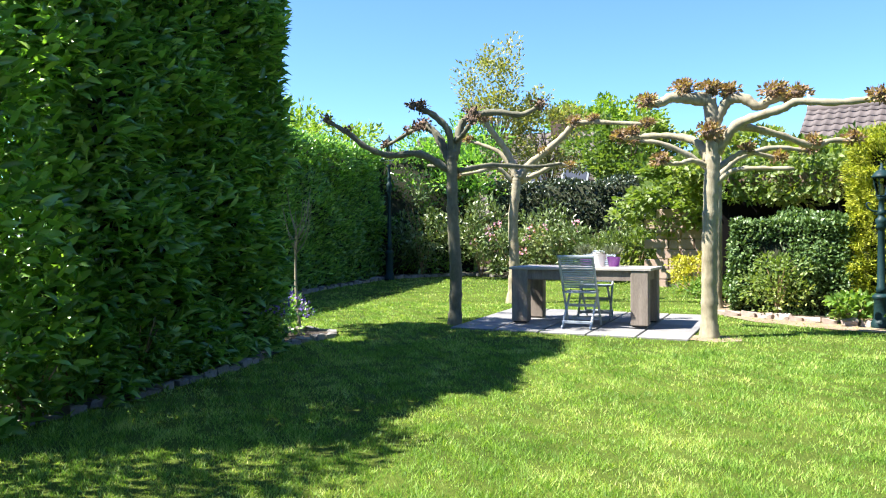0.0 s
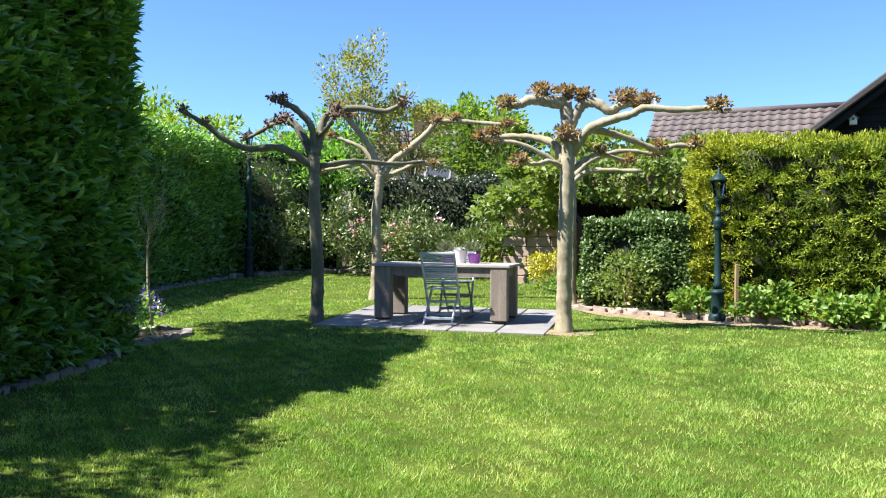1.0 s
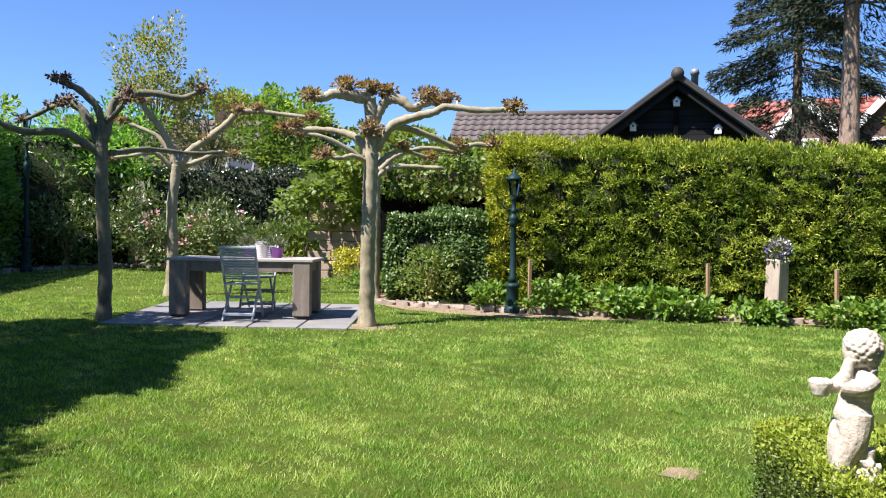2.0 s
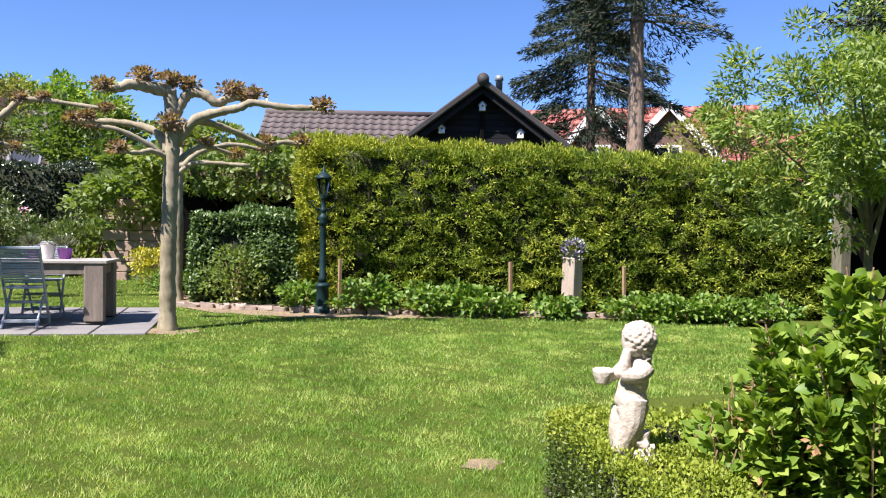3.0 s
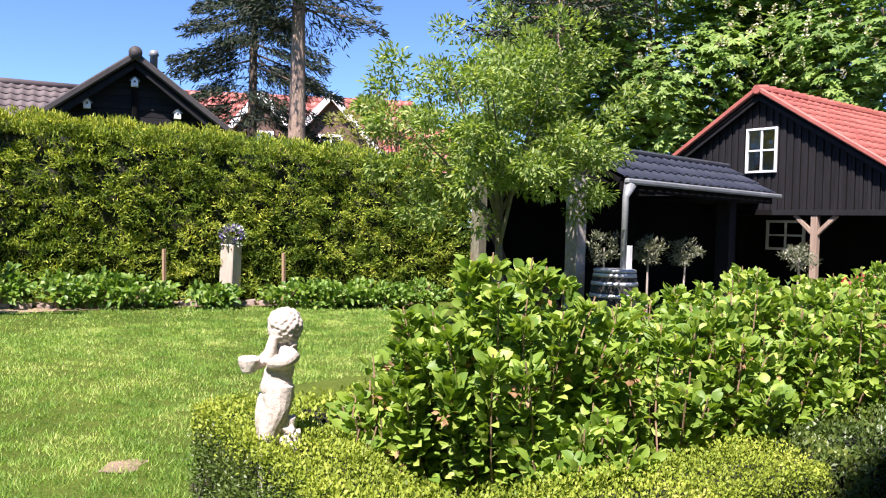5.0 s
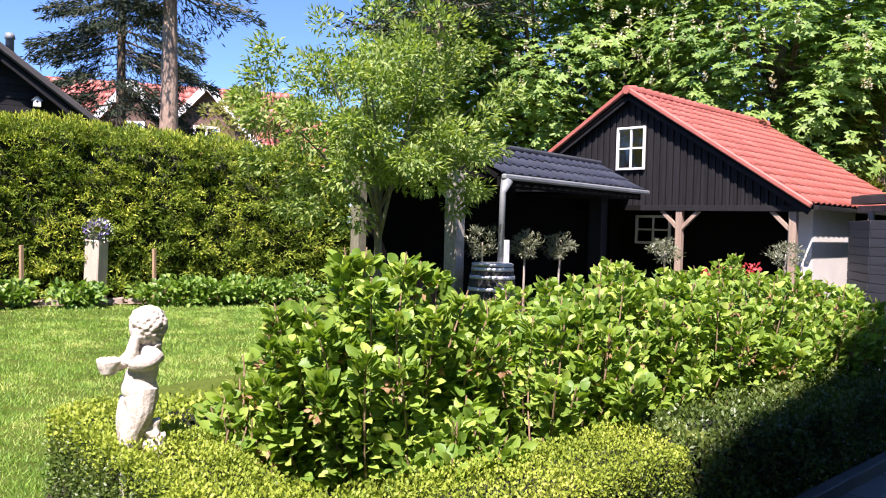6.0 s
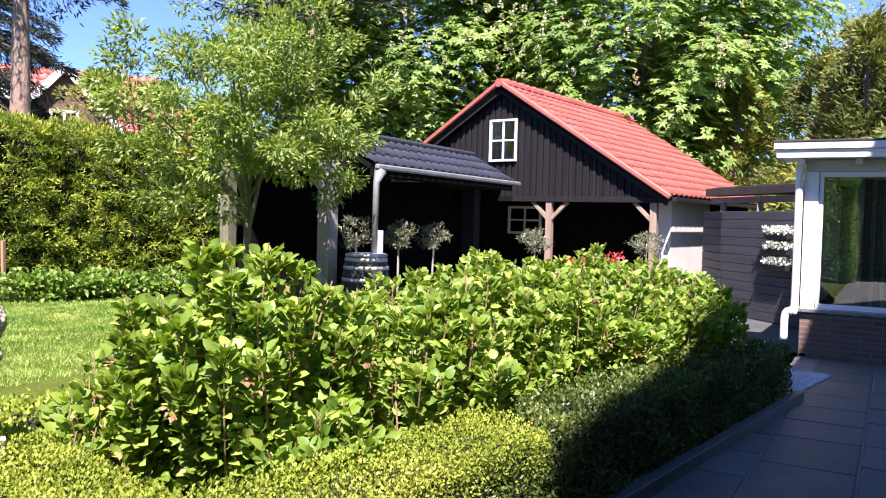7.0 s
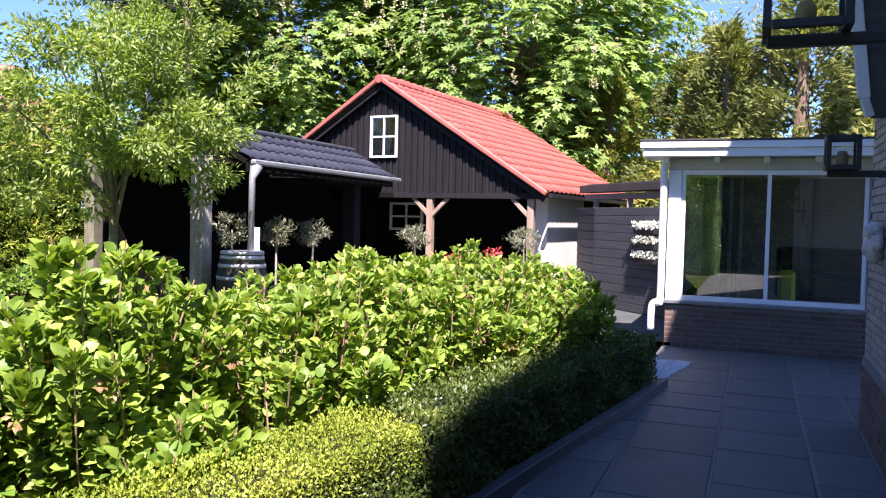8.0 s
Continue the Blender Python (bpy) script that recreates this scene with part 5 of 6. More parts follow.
broadleaf("maple_tree", "yellow-green treetop behind the laurel hedge", (-10.5, 21.0), 1.5, (3.2, 3.2, 1.4), 3.4, M_HYD, 7000, 0.16, 0.08, 208, clumps=60, tuft=0.28)
# Out of view; added only to shade the left pollard and the lawn.
broadleaf("shade_tree", "unseen tree added behind the laurel hedge to shade the lawn", (-6.7, 8.4), 3.0, (1.2, 1.1, 1.9), 6.6, M_LAUREL, 3200, 0.15, 0.09, 209, clumps=40, tuft=0.26)
# horse chestnuts behind the barn
for i, (cx, cy, cz, rx, rz, n) in enumerate([(25.5, 15.5, 7.4, 6.0, 6.4, 126000), (28.5, 8.0, 7.6, 6.3, 6.8, 126000), (28.0, 21.5, 6.8, 4.5, 6.0, 27000), (34.5, 6.3, 7.3, 4.2, 7.0, 27000)]):
    broadleaf("chestnut_tree", "huge horse chestnut in white blossom behind the barn", (cx, cy), 3.0, (rx, rx, rz), cz, M_CHEST, n, 0.205, 0.095, 210 + i, clumps=430, tuft=0.21, trunk_r=0.4, extra=(M_CANDLE, 460 if i < 2 else 110, 0.26, 0.08), droop=0.3, hollow=0.5, palm=6)
broadleaf("bare_tree", "bare twiggy spring tree far behind", (38.0, -0.5), 5.0, (3.2, 3.0, 4.5), 9.5, M_PALE, 1500, 0.2, 0.08, 220, clumps=60, trunk_r=0.2)


def conifer(name, label, at, height, radius, material, count, seed, length=0.16, width=0.06, base=0.0, trunk=None, droop=0.15, sparse=False, crown_from=0.0, category="conifer"):
    """A conifer: layered boughs that shorten towards the top."""
    x, y = at
    z = gz(x, y)
    t = thing(name, label, category)
    rng = np.random.default_rng(seed)
    bm = bmesh.new()
    limb(bm, [(x, y, z - .1), (x, y, z + height * .5), (x, y, z + height * .97)], trunk or radius * .14, 0.03, 10, 5, 0.1)
    part("trunk", bm, M_PINEBARK if name == "pine" else M_TRUNK, t, smooth=True)
    m = 150 if sparse else 160
    bz = crown_from + (1 - crown_from) * rng.uniform(0, 1, m) ** 1.2
    ba = rng.uniform(0, 6.283, m)
    bl = radius * (1.03 - (bz - crown_from) / (1 - crown_from)) ** (1.0 if sparse else 0.6) * rng.uniform(.65, 1.1, m)
    for i in range(0, m, 3 if sparse else 8):
        bm = bmesh.new()
        h = z + bz[i] * height
        limb(bm, [(x, y, h), (x + math.cos(ba[i]) * bl[i] * .5, y + math.sin(ba[i]) * bl[i] * .5, h - droop * bl[i] * .3), (x + math.cos(ba[i]) * bl[i], y + math.sin(ba[i]) * bl[i], h - droop * bl[i] * .7)], 0.035, 0.012, 5, 3, 0)
        part("bough", bm, M_TRUNK, t)
    k = rng.integers(0, m, count)
    f = rng.uniform(.15, 1, count) ** .7
    side = rng.normal(size=count) * (.22 if sparse else .16) * bl[k] * (1.1 - f * .6)
    ca, sa = np.cos(ba[k]), np.sin(ba[k])
    P = np.stack([x + ca * bl[k] * f - sa * side, y + sa * bl[k] * f + ca * side, z + bz[k] * height - droop * bl[k] * f * .7 + rng.normal(size=count) * .09 * (0.5 if sparse else 1.6)], 1)
    D = np.stack([ca, sa, np.full(count, -droop if sparse else .45)], 1) + rng.normal(size=(count, 3)) * .5
    leaf_cloud("needles", P, D, length, width, material, t, rng=rng)
    return t


for i, (cx, cy, h, r, m_, n) in enumerate([(26.0, 6.4, 5.3, 2.2, M_CONIFER, 14000), (26.5, 4.4, 6.3, 2.6, M_CONIFER, 16000), (25.5, 2.0, 6.4, 2.4, M_CONIFERDK, 16000), (19.8, 0.6, 6.0, 2.0, M_CONIFERDK, 13000), (18.6, -0.9, 6.7, 2.2, M_CONIFERDK, 14000), (20.5, -2.4, 7.0, 2.5, M_CONIFER, 14000), (17.6, -2.6, 6.4, 2.0, M_CONIFERDK, 12000), (22.5, 0.9, 6.6, 2.4, M_CONIFER, 10000)]):
    conifer("cypress", "dense green-gold cypress behind the glazed extension", (cx, cy), h, r, m_, int(n * 1.4), 230 + i, 0.19, 0.06)
# Out-of-view trees for the extension's glass to mirror.
for i, (cx, cy) in enumerate([(-13.0, 0.5), (-12.0, -3.5), (-14.5, 4.0)]):
    broadleaf("maple_tree", "yellow-green tree at the other end of the terrace", (cx, cy), 2.0, (2.6, 2.6, 3.0), 4.2, M_LIME, 7000, 0.2, 0.12, 250 + i, clumps=60, tuft=0.28)
conifer("spruce", "tall dark blue-green spruce with drooping boughs", (12.3, 20.7), 12.5, 3.3, M_SPRUCE, 46000, 240, 0.19, 0.034, droop=0.55, sparse=True, crown_from=0.2, trunk=0.17)
conifer("pine", "tall pine with bare pinkish trunk", (10.9, 16.3), 11.8, 2.1, M_SPRUCE, 26000, 241, 0.18, 0.034, droop=0.35, sparse=True, crown_from=0.5, trunk=0.27)
conifer("pine", "tall pine with forked pinkish trunk behind the walnut", (18.6, 14.6), 13.0, 3.2, M_SPRUCE, 9000, 242, 0.24, 0.05, droop=0.1, sparse=True, crown_from=0.5, trunk=0.2)
broadleaf("birch_tree", "thin spring tree behind the hedge", (14.6, 17.0), 1.5, (1.2, 1.1, 1.1), 3.9, M_LIME, 2200, 0.12, 0.05, 243, clumps=36, trunk_r=0.06)
broadleaf("birch_tree", "thin spring tree behind the hedge", (11.3, 14.0), 1.0, (1.3, 1.0, .9), 3.0, M_PALE, 1600, 0.11, 0.05, 244, clumps=36, trunk_r=0.06)


# ---------- buildings ----------
def tile_mesh(w, l, material, name="tile"):
    """One curved roof tile: w along the eave, l up the slope, with a lip."""
    prof = [(-0.5, 0.02), (-0.34, 0.045), (-0.16, 0.04), (0.02, 0.012), (0.24, 0.0), (0.42, 0.006), (0.53, 0.022)]
    verts, faces = [], []
    for v, lift in ((0.0, 0.028), (1.06, 0.0)):
        for u, h in prof:
            verts.append((u * w, v * l, h * (w / 0.3) + lift))
    n = len(prof)
    for u, h in prof:
        verts.append((u * w, 0.0, h * (w / 0.3) + 0.004))
    faces = [(i, i + 1, n + i + 1, n + i) for i in range(n - 1)] + [(2 * n + i, 2 * n + i + 1, i + 1, i) for i in range(n - 1)]
    me = bpy.data.meshes.new(name)
    me.from_pydata(verts, [], faces)
    me.materials.append(material)
    me.polygons.foreach_set("use_smooth", [True] * len(faces))
    return me


def tile_field(parent, a, b, c, w, l, material, joined=False):
    """Tiles a roof slope: a to b along the eave, a to c up the slope."""
    a, b, c = Vector(a), Vector(b), Vector(c)
    e, s = b - a, c - a
    nx, ny = max(1, round(e.length / w)), max(1, round(s.length / l))
    ex, sy = e.normalized(), s.normalized()
    up = ex.cross(sy)
    m3 = Matrix((ex, sy, up)).transposed().to_4x4()
    me = tile_mesh(e.length / nx, s.length / ny, material)
    if joined:
        src_v = [v.co.copy() for v in me.vertices]
        src_f = [tuple(p.vertices) for p in me.polygons]
        V, F = [], []
        for j in range(ny):
            for i in range(nx):
                o = a + e * ((i + .5) / nx) + s * (j / ny)
                k = len(V)
                V += [o + m3.to_3x3() @ v for v in src_v]
                F += [tuple(k + q for q in f) for f in src_f]
        me2 = bpy.data.meshes.new("tiles")
        me2.from_pydata([tuple(v) for v in V], [], F)
        return tagged(link_mesh("tiles", me2, material, parent, smooth=True), kind="stuff")
    for j in range(ny):
        for i in range(nx):
            o = new("tile", me)
            o.parent = parent
            o.matrix_basis = Matrix.Translation(a + e * ((i + .5) / nx) + s * (j / ny)) @ m3


def slab(name, pts, thick, material, parent, label=""):
    """A flat panel: corner points, thickened downwards along its normal."""
    bm = bmesh.new()
    vs = [bm.verts.new(p) for p in pts]
    f = bm.faces.new(vs)
    bm.normal_update()
    n = f.normal.copy()
    low = [bm.verts.new(Vector(p) - n * thick) for p in pts]
    bm.faces.new(low[::-1])
    k = len(pts)
    for i in range(k):
        bm.faces.new((vs[i], low[i], low[(i + 1) % k], vs[(i + 1) % k]))
    return part(name, bm, material, parent, label)


def casement(parent, o, ax, w, h, cols, rows, material, bar=0.045, curtain=True, name="window"):
    """A barred window: o its lower corner, ax the way along the wall, looking along cross(ax, z)."""
    o, ax = Vector(o), Vector(ax).normalized()
    nrm = ax.cross(Vector((0, 0, 1)))
    m = Matrix.Translation(o) @ Matrix((ax, -nrm, Vector((0, 0, 1)))).transposed().to_4x4()
    # Black sheet behind the pane stands in for the unlit room.
    win = cuboid(name, 0, w, 0.03, 0.036, 0, h, M_SOFADARKROOM, parent, bevel=0, m=m)
    for x0, x1, z0, z1 in ((0, bar * 1.3, 0, h), (w - bar * 1.3, w, 0, h), (bar * 1.3, w - bar * 1.3, 0, bar * 1.3), (bar * 1.3, w - bar * 1.3, h - bar * 1.3, h)):
        cuboid("frame", x0, x1, -0.035, 0.02, z0, z1, material, win, m=m)
    for i in range(1, cols):
        cuboid("glazing_bar", w * i / cols - bar / 2, w * i / cols + bar / 2, -0.02, 0.015, bar, h - bar, material, win, m=m)
    for i in range(1, rows):
        cuboid("glazing_bar", bar, w - bar, -0.018, 0.013, h * i / rows - bar / 2, h * i / rows + bar / 2, material, win, m=m)
    if curtain:
        for s in (0, 1):
            bm = bmesh.new()
            k = 12
            x0, x1 = (0.05, w * .36) if s == 0 else (w * .64, w - .05)
            a = [bm.verts.new(m @ Vector((x0 + (x1 - x0) * i / k, 0.016 + 0.006 * math.sin(i * 2.1), 0.06))) for i in range(k + 1)]
            b = [bm.verts.new(m @ Vector((x0 + (x1 - x0) * i / k, 0.016 + 0.006 * math.sin(i * 2.1), h - .06))) for i in range(k + 1)]
            for i in range(k):
                bm.faces.new((a[i], a[i + 1], b[i + 1], b[i]))
            part("curtain", bm, M_CURTAIN, win, "pale gathered curtain")
    g = cuboid("pane", bar, w - bar, 0.004, 0.008, bar, h - bar, M_GLASS, win, bevel=0, m=m)
    g.visible_shadow = False
    return win


# barn: gable towards -x, ridge along +x
BX, BY, BW = 16.45, 7.59, 3.68
RIDGE, EAVE, BLEN = 4.49, 2.2, 7.0


def barn():
    b = thing("barn", "black timber barn with red tiled roof and open porch", "barn")
    b.matrix_basis = pose(BX, BY, 0, 0, 0, -6.4) @ pose(-BX, -BY, 0)
    slope = (RIDGE - EAVE) / BW
    rng = np.random.default_rng(5)
    n = 92
    for i in range(n):
        y0 = BY - BW + 0.12 + (2 * BW - 0.24) * i / n
        y1 = y0 + (2 * BW - 0.24) / n - 0.012
        top0 = RIDGE - 0.12 - slope * max(abs(y0 - BY), abs(y1 - BY))
        if top0 < 2.15:
            continue
        x = BX + (0.0 if i % 2 else 0.022)
        cuboid("board", x, x + 0.02, y0, y1, 2.05 + 0.02 * (i % 2), top0, M_BLACKBOARD, b, bevel=0.003)
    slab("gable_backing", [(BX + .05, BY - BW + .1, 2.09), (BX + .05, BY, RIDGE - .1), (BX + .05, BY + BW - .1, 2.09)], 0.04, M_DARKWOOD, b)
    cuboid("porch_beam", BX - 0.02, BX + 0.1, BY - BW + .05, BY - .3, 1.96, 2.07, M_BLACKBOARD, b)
    # This stretch is coloured darker to sink into the porch shade.
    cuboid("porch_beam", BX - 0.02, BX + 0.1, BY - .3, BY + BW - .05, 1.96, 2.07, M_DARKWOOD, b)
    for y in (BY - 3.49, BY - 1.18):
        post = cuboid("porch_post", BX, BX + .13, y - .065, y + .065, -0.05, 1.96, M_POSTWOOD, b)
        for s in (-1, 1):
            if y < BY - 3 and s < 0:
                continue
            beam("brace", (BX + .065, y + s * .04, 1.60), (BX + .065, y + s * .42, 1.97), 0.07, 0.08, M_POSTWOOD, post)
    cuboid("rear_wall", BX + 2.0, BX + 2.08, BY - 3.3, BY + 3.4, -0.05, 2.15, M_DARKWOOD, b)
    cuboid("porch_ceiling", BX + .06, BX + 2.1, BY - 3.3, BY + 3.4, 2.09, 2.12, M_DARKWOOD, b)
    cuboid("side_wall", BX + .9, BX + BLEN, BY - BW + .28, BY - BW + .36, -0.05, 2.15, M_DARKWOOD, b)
    cuboid("white_panel", BX + .55, BX + .62, BY - BW + .02, BY - BW + .48, -0.05, 2.02, M_PLASTER, b, "white plastered wall panel")
    cuboid("white_panel", BX + .62, BX + 2.95, BY - BW + .02, BY - BW + .08, -0.05, 2.02, M_PLASTER, b, "white plastered wall panel")
    casement(b, (BX - .02, BY + .32, 2.83), (0, -1, 0), 0.69, 0.92, 2, 2, M_WHITE, bar=0.034)
    casement(b, (BX + 1.98, BY + .99, 1.22), (0, -1, 0), 0.93, 0.68, 2, 2, M_WHITE, curtain=False)
    casement(b, (BX + 1.98, BY + 2.95, 1.2), (0, -1, 0), 0.6, 0.72, 2, 2, M_WHITE, curtain=False)
    for s in (-1, 1):
        e0, e1 = (BX - .18, BY + s * (BW + .18), EAVE - .12), (BX + BLEN, BY + s * (BW + .18), EAVE - .12)
        r0, r1 = (BX - .18, BY, RIDGE), (BX + BLEN, BY, RIDGE)
        pts = [e0, e1, r1, r0] if s < 0 else [e0, r0, r1, e1]
        roof = slab("roof", pts, 0.08, M_DARKWOOD, b, "red tiled roof slope")
        lift = Vector((0, 0, .012))
        if s < 0:
            tile_field(roof, Vector(e0) + lift, Vector(e1) + lift, Vector(r0) + lift, 0.29, 0.36, M_REDTILE)
        else:
            tile_field(roof, Vector(e1) + lift, Vector(e0) + lift, Vector(r1) + lift, 0.31, 0.36, M_REDTILE, True)
        beam("barge_tile", (BX - .2, BY + s * (BW + .22), EAVE - .14), (BX - .2, BY + s * .03, RIDGE + .03), 0.09, 0.1, M_REDTILE, roof, bevel=0.02)
        beam("bargeboard", (BX - .13, BY + s * (BW + .16), EAVE - .24), (BX - .13, BY, RIDGE - .10), 0.04, 0.14, M_BLACKBOARD, roof)
        beam("gutter", (BX - .1, BY + s * (BW + .26), EAVE - .17), (BX + BLEN, BY + s * (BW + .26), EAVE - .17), 0.09, 0.08, M_BLACKIRON, roof)
    k = 24
    rm = bmesh.new()
    tube(rm, [(0, 0, 0), (0.34, 0, 0.015)], [0.09, 0.125], 10)
    me = bpy.data.meshes.new("ridge_tile")
    rm.to_mesh(me)
    rm.free()
    me.materials.append(M_REDTILE)
    for i in range(k):
        o = new("ridge_tile", me)
        o.parent = b
        o.matrix_basis = pose(BX - .26 + i * (BLEN + .2) / k, BY, RIDGE + .03)
    return b


barn()


# veranda with dark glazed tiles
def veranda():
    v = thing("veranda", "dark timber veranda with blue-black tiled roof", "veranda")
    x0, x1, yg, yr, zg, zr = 9.42, 14.05, 6.25, 7.1, 2.26, 2.73
    yb = 9.45
    for s in (0, 1):
        ye = yg if s == 0 else yb
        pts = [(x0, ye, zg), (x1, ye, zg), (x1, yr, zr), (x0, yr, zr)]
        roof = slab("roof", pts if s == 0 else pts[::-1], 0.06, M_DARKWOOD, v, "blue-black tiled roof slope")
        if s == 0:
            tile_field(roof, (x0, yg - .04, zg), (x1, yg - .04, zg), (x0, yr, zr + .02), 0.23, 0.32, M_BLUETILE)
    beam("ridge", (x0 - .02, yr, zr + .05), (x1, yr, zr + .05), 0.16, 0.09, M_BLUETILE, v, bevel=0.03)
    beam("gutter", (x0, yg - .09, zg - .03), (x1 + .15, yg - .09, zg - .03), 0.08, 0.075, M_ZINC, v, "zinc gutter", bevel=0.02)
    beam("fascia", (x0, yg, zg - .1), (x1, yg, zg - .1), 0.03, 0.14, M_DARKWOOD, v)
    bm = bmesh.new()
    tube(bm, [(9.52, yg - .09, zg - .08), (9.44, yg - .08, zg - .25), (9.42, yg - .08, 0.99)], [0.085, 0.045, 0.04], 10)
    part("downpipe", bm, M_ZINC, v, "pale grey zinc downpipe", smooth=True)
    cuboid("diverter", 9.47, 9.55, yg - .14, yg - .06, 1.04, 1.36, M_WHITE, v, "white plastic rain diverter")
    # Second post takes the darker bark: the walnut's shade as colour.
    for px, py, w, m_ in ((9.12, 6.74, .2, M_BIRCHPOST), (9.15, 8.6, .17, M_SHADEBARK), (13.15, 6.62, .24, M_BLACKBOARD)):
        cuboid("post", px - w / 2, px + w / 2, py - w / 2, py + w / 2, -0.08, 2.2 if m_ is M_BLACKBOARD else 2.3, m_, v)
    # Inner boards carry the veranda's shade in their near-black colour.
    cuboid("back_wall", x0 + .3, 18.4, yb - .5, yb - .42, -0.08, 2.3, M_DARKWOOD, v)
    # Added strip that keeps the sun off the back wall; no known roof.
    cuboid("sun_blocker", x1 + .05, 16.9, 7.6, yb, 2.2, 2.26, M_DARKWOOD, v)
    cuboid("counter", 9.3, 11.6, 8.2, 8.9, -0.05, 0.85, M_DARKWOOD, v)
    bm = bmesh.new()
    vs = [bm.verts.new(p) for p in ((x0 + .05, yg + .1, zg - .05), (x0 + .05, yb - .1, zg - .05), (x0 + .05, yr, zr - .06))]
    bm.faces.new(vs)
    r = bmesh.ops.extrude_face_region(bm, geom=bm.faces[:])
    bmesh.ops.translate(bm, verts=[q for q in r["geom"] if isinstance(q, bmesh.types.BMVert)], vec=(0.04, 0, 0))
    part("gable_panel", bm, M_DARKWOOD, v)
    return v


veranda()
cuboid("yard_paving", 8.45, 20, 0.95, 8.9, -0.09, -0.012, M_SLAB, None)
tagged(bpy.data.objects["yard_paving"], "grey paved yard before the barn", "paving", kind="structure")


def barrel(at):
    x, y = at
    b = thing("rain_barrel", "grey oak barrel with pale hoops under the downpipe", "barrel", (x, y, 0))
    H = 1.02
    rad = lambda z: 0.335 - 0.065 * (2 * z / H - 1) ** 2
    for i in range(20):
        a0, a1 = 2 * math.pi * i / 20 + .01, 2 * math.pi * (i + 1) / 20 - .01
        bm = bmesh.new()
        rows = []
        for j in range(7):
            z = H * j / 6
            rows.append([bm.verts.new((rad(z) * k * math.cos(a), rad(z) * k * math.sin(a), z)) for k, a in ((1, a0), (1, a1), (.9, a1), (.9, a0))])
        for p, q in zip(rows, rows[1:]):
            for k in range(4):
                bm.faces.new((p[k], p[(k + 1) % 4], q[(k + 1) % 4], q[k]))
        bm.faces.new(rows[0][::-1])
        bm.faces.new(rows[-1])
        part("stave", bm, M_BARREL, b)
    for z in (0.06, 0.34, 0.70, 0.86, 0.97):
        turned("hoop", [(rad(z - .025) + .004, z - .025), (rad(z) + .007, z), (rad(z + .025) + .004, z + .025)], M_HOOP, b, seg=24)
    turned("lid", [(0.262, H - .02), (0.285, H - .01), (0.285, H + .02), (0.26, H + .03)], M_HOOP, b, "pale grey lid", seg=24)
    return b


barrel((9.28, 6.20))


def olive(at, base, stem, r, seed, potted=True):
    x, y = at
    t = thing("olive_tree", "small potted olive tree with round grey-green head", "tree", (x, y, base), 0, "potted olive trees")
    turned("pot", [(0.13, 0), (0.19, 0.3), (0.2, 0.34), (0.17, 0.34), (0.16, .28)], M_BLACKIRON, t, seg=16)
    rng = np.random.default_rng(seed)
    bm = bmesh.new()
    limb(bm, [(0, 0, .26), (rng.normal() * .03, 0, .26 + stem * .5), (0, 0, .3 + stem), (0, 0, .3 + stem + r)], 0.022, 0.012, 7, 4, 0.1)
    part("stem", bm, M_BIRCHPOST, t, smooth=True)
    clump_crown("crown", (0, 0, .3 + stem + r), (r, r, r * .85), 900, 0.06, 0.014, M_OLIVE, t, seed, 26, 0.35)


olive((9.94, 6.84), 0, .75, .26, 301)
olive((10.45, 6.43), 0, .75, .23, 302)
olive((11.5, 6.43), 0, .72, .24, 303)
olive((12.5, 5.1), 0, .68, .24, 304)
olive((14.3, 3.75), 0, .62, .28, 305)
for i, (sx, sy, r, h, m_, fl) in enumerate([(9.9, 4.7, .55, 1.05, M_LIME, None), (10.6, 4.5, .5, .95, M_IVY, None), (12.4, 4.0, .6, 1.15, M_HYD, (M_RED, 20, .1)), (9.0, 4.4, .5, .75, M_LIME, None)]):
    shrub("yard_shrub", "shrub with red blossom in the yard" if fl else "leafy green shrub in the yard", (sx, sy), r, h, m_, 900, 0.08, 0.045, 310 + i, flowers=fl)


# black fence with flower boxes
def fence():
    f = thing("board_fence", "anthracite horizontal board fence", "fence", kind="structure")
    for a, b in (((16.60, 3.26), (15.35, 2.68)), ((15.35, 2.68), (13.56, 1.0))):
        d = Vector((b[0] - a[0], b[1] - a[1], 0))
        ang = math.degrees(math.atan2(d.y, d.x))
        m = pose(a[0], a[1], 0, 0, 0, ang)
        cuboid("backing", 0.0, d.length, 0.013, 0.02, -0.05, 1.79, M_FENCE, f, bevel=0, m=m)
        for i in range(12):
            cuboid("board", 0.01, d.length - .01, -0.014, 0.012, i * .151, i * .151 + .142, M_FENCE, f, m=m)
        cuboid("post", -0.04, 0.04, 0.021, 0.07, -0.05, 1.78, M_FENCE, f, m=m)
    return f


fence()


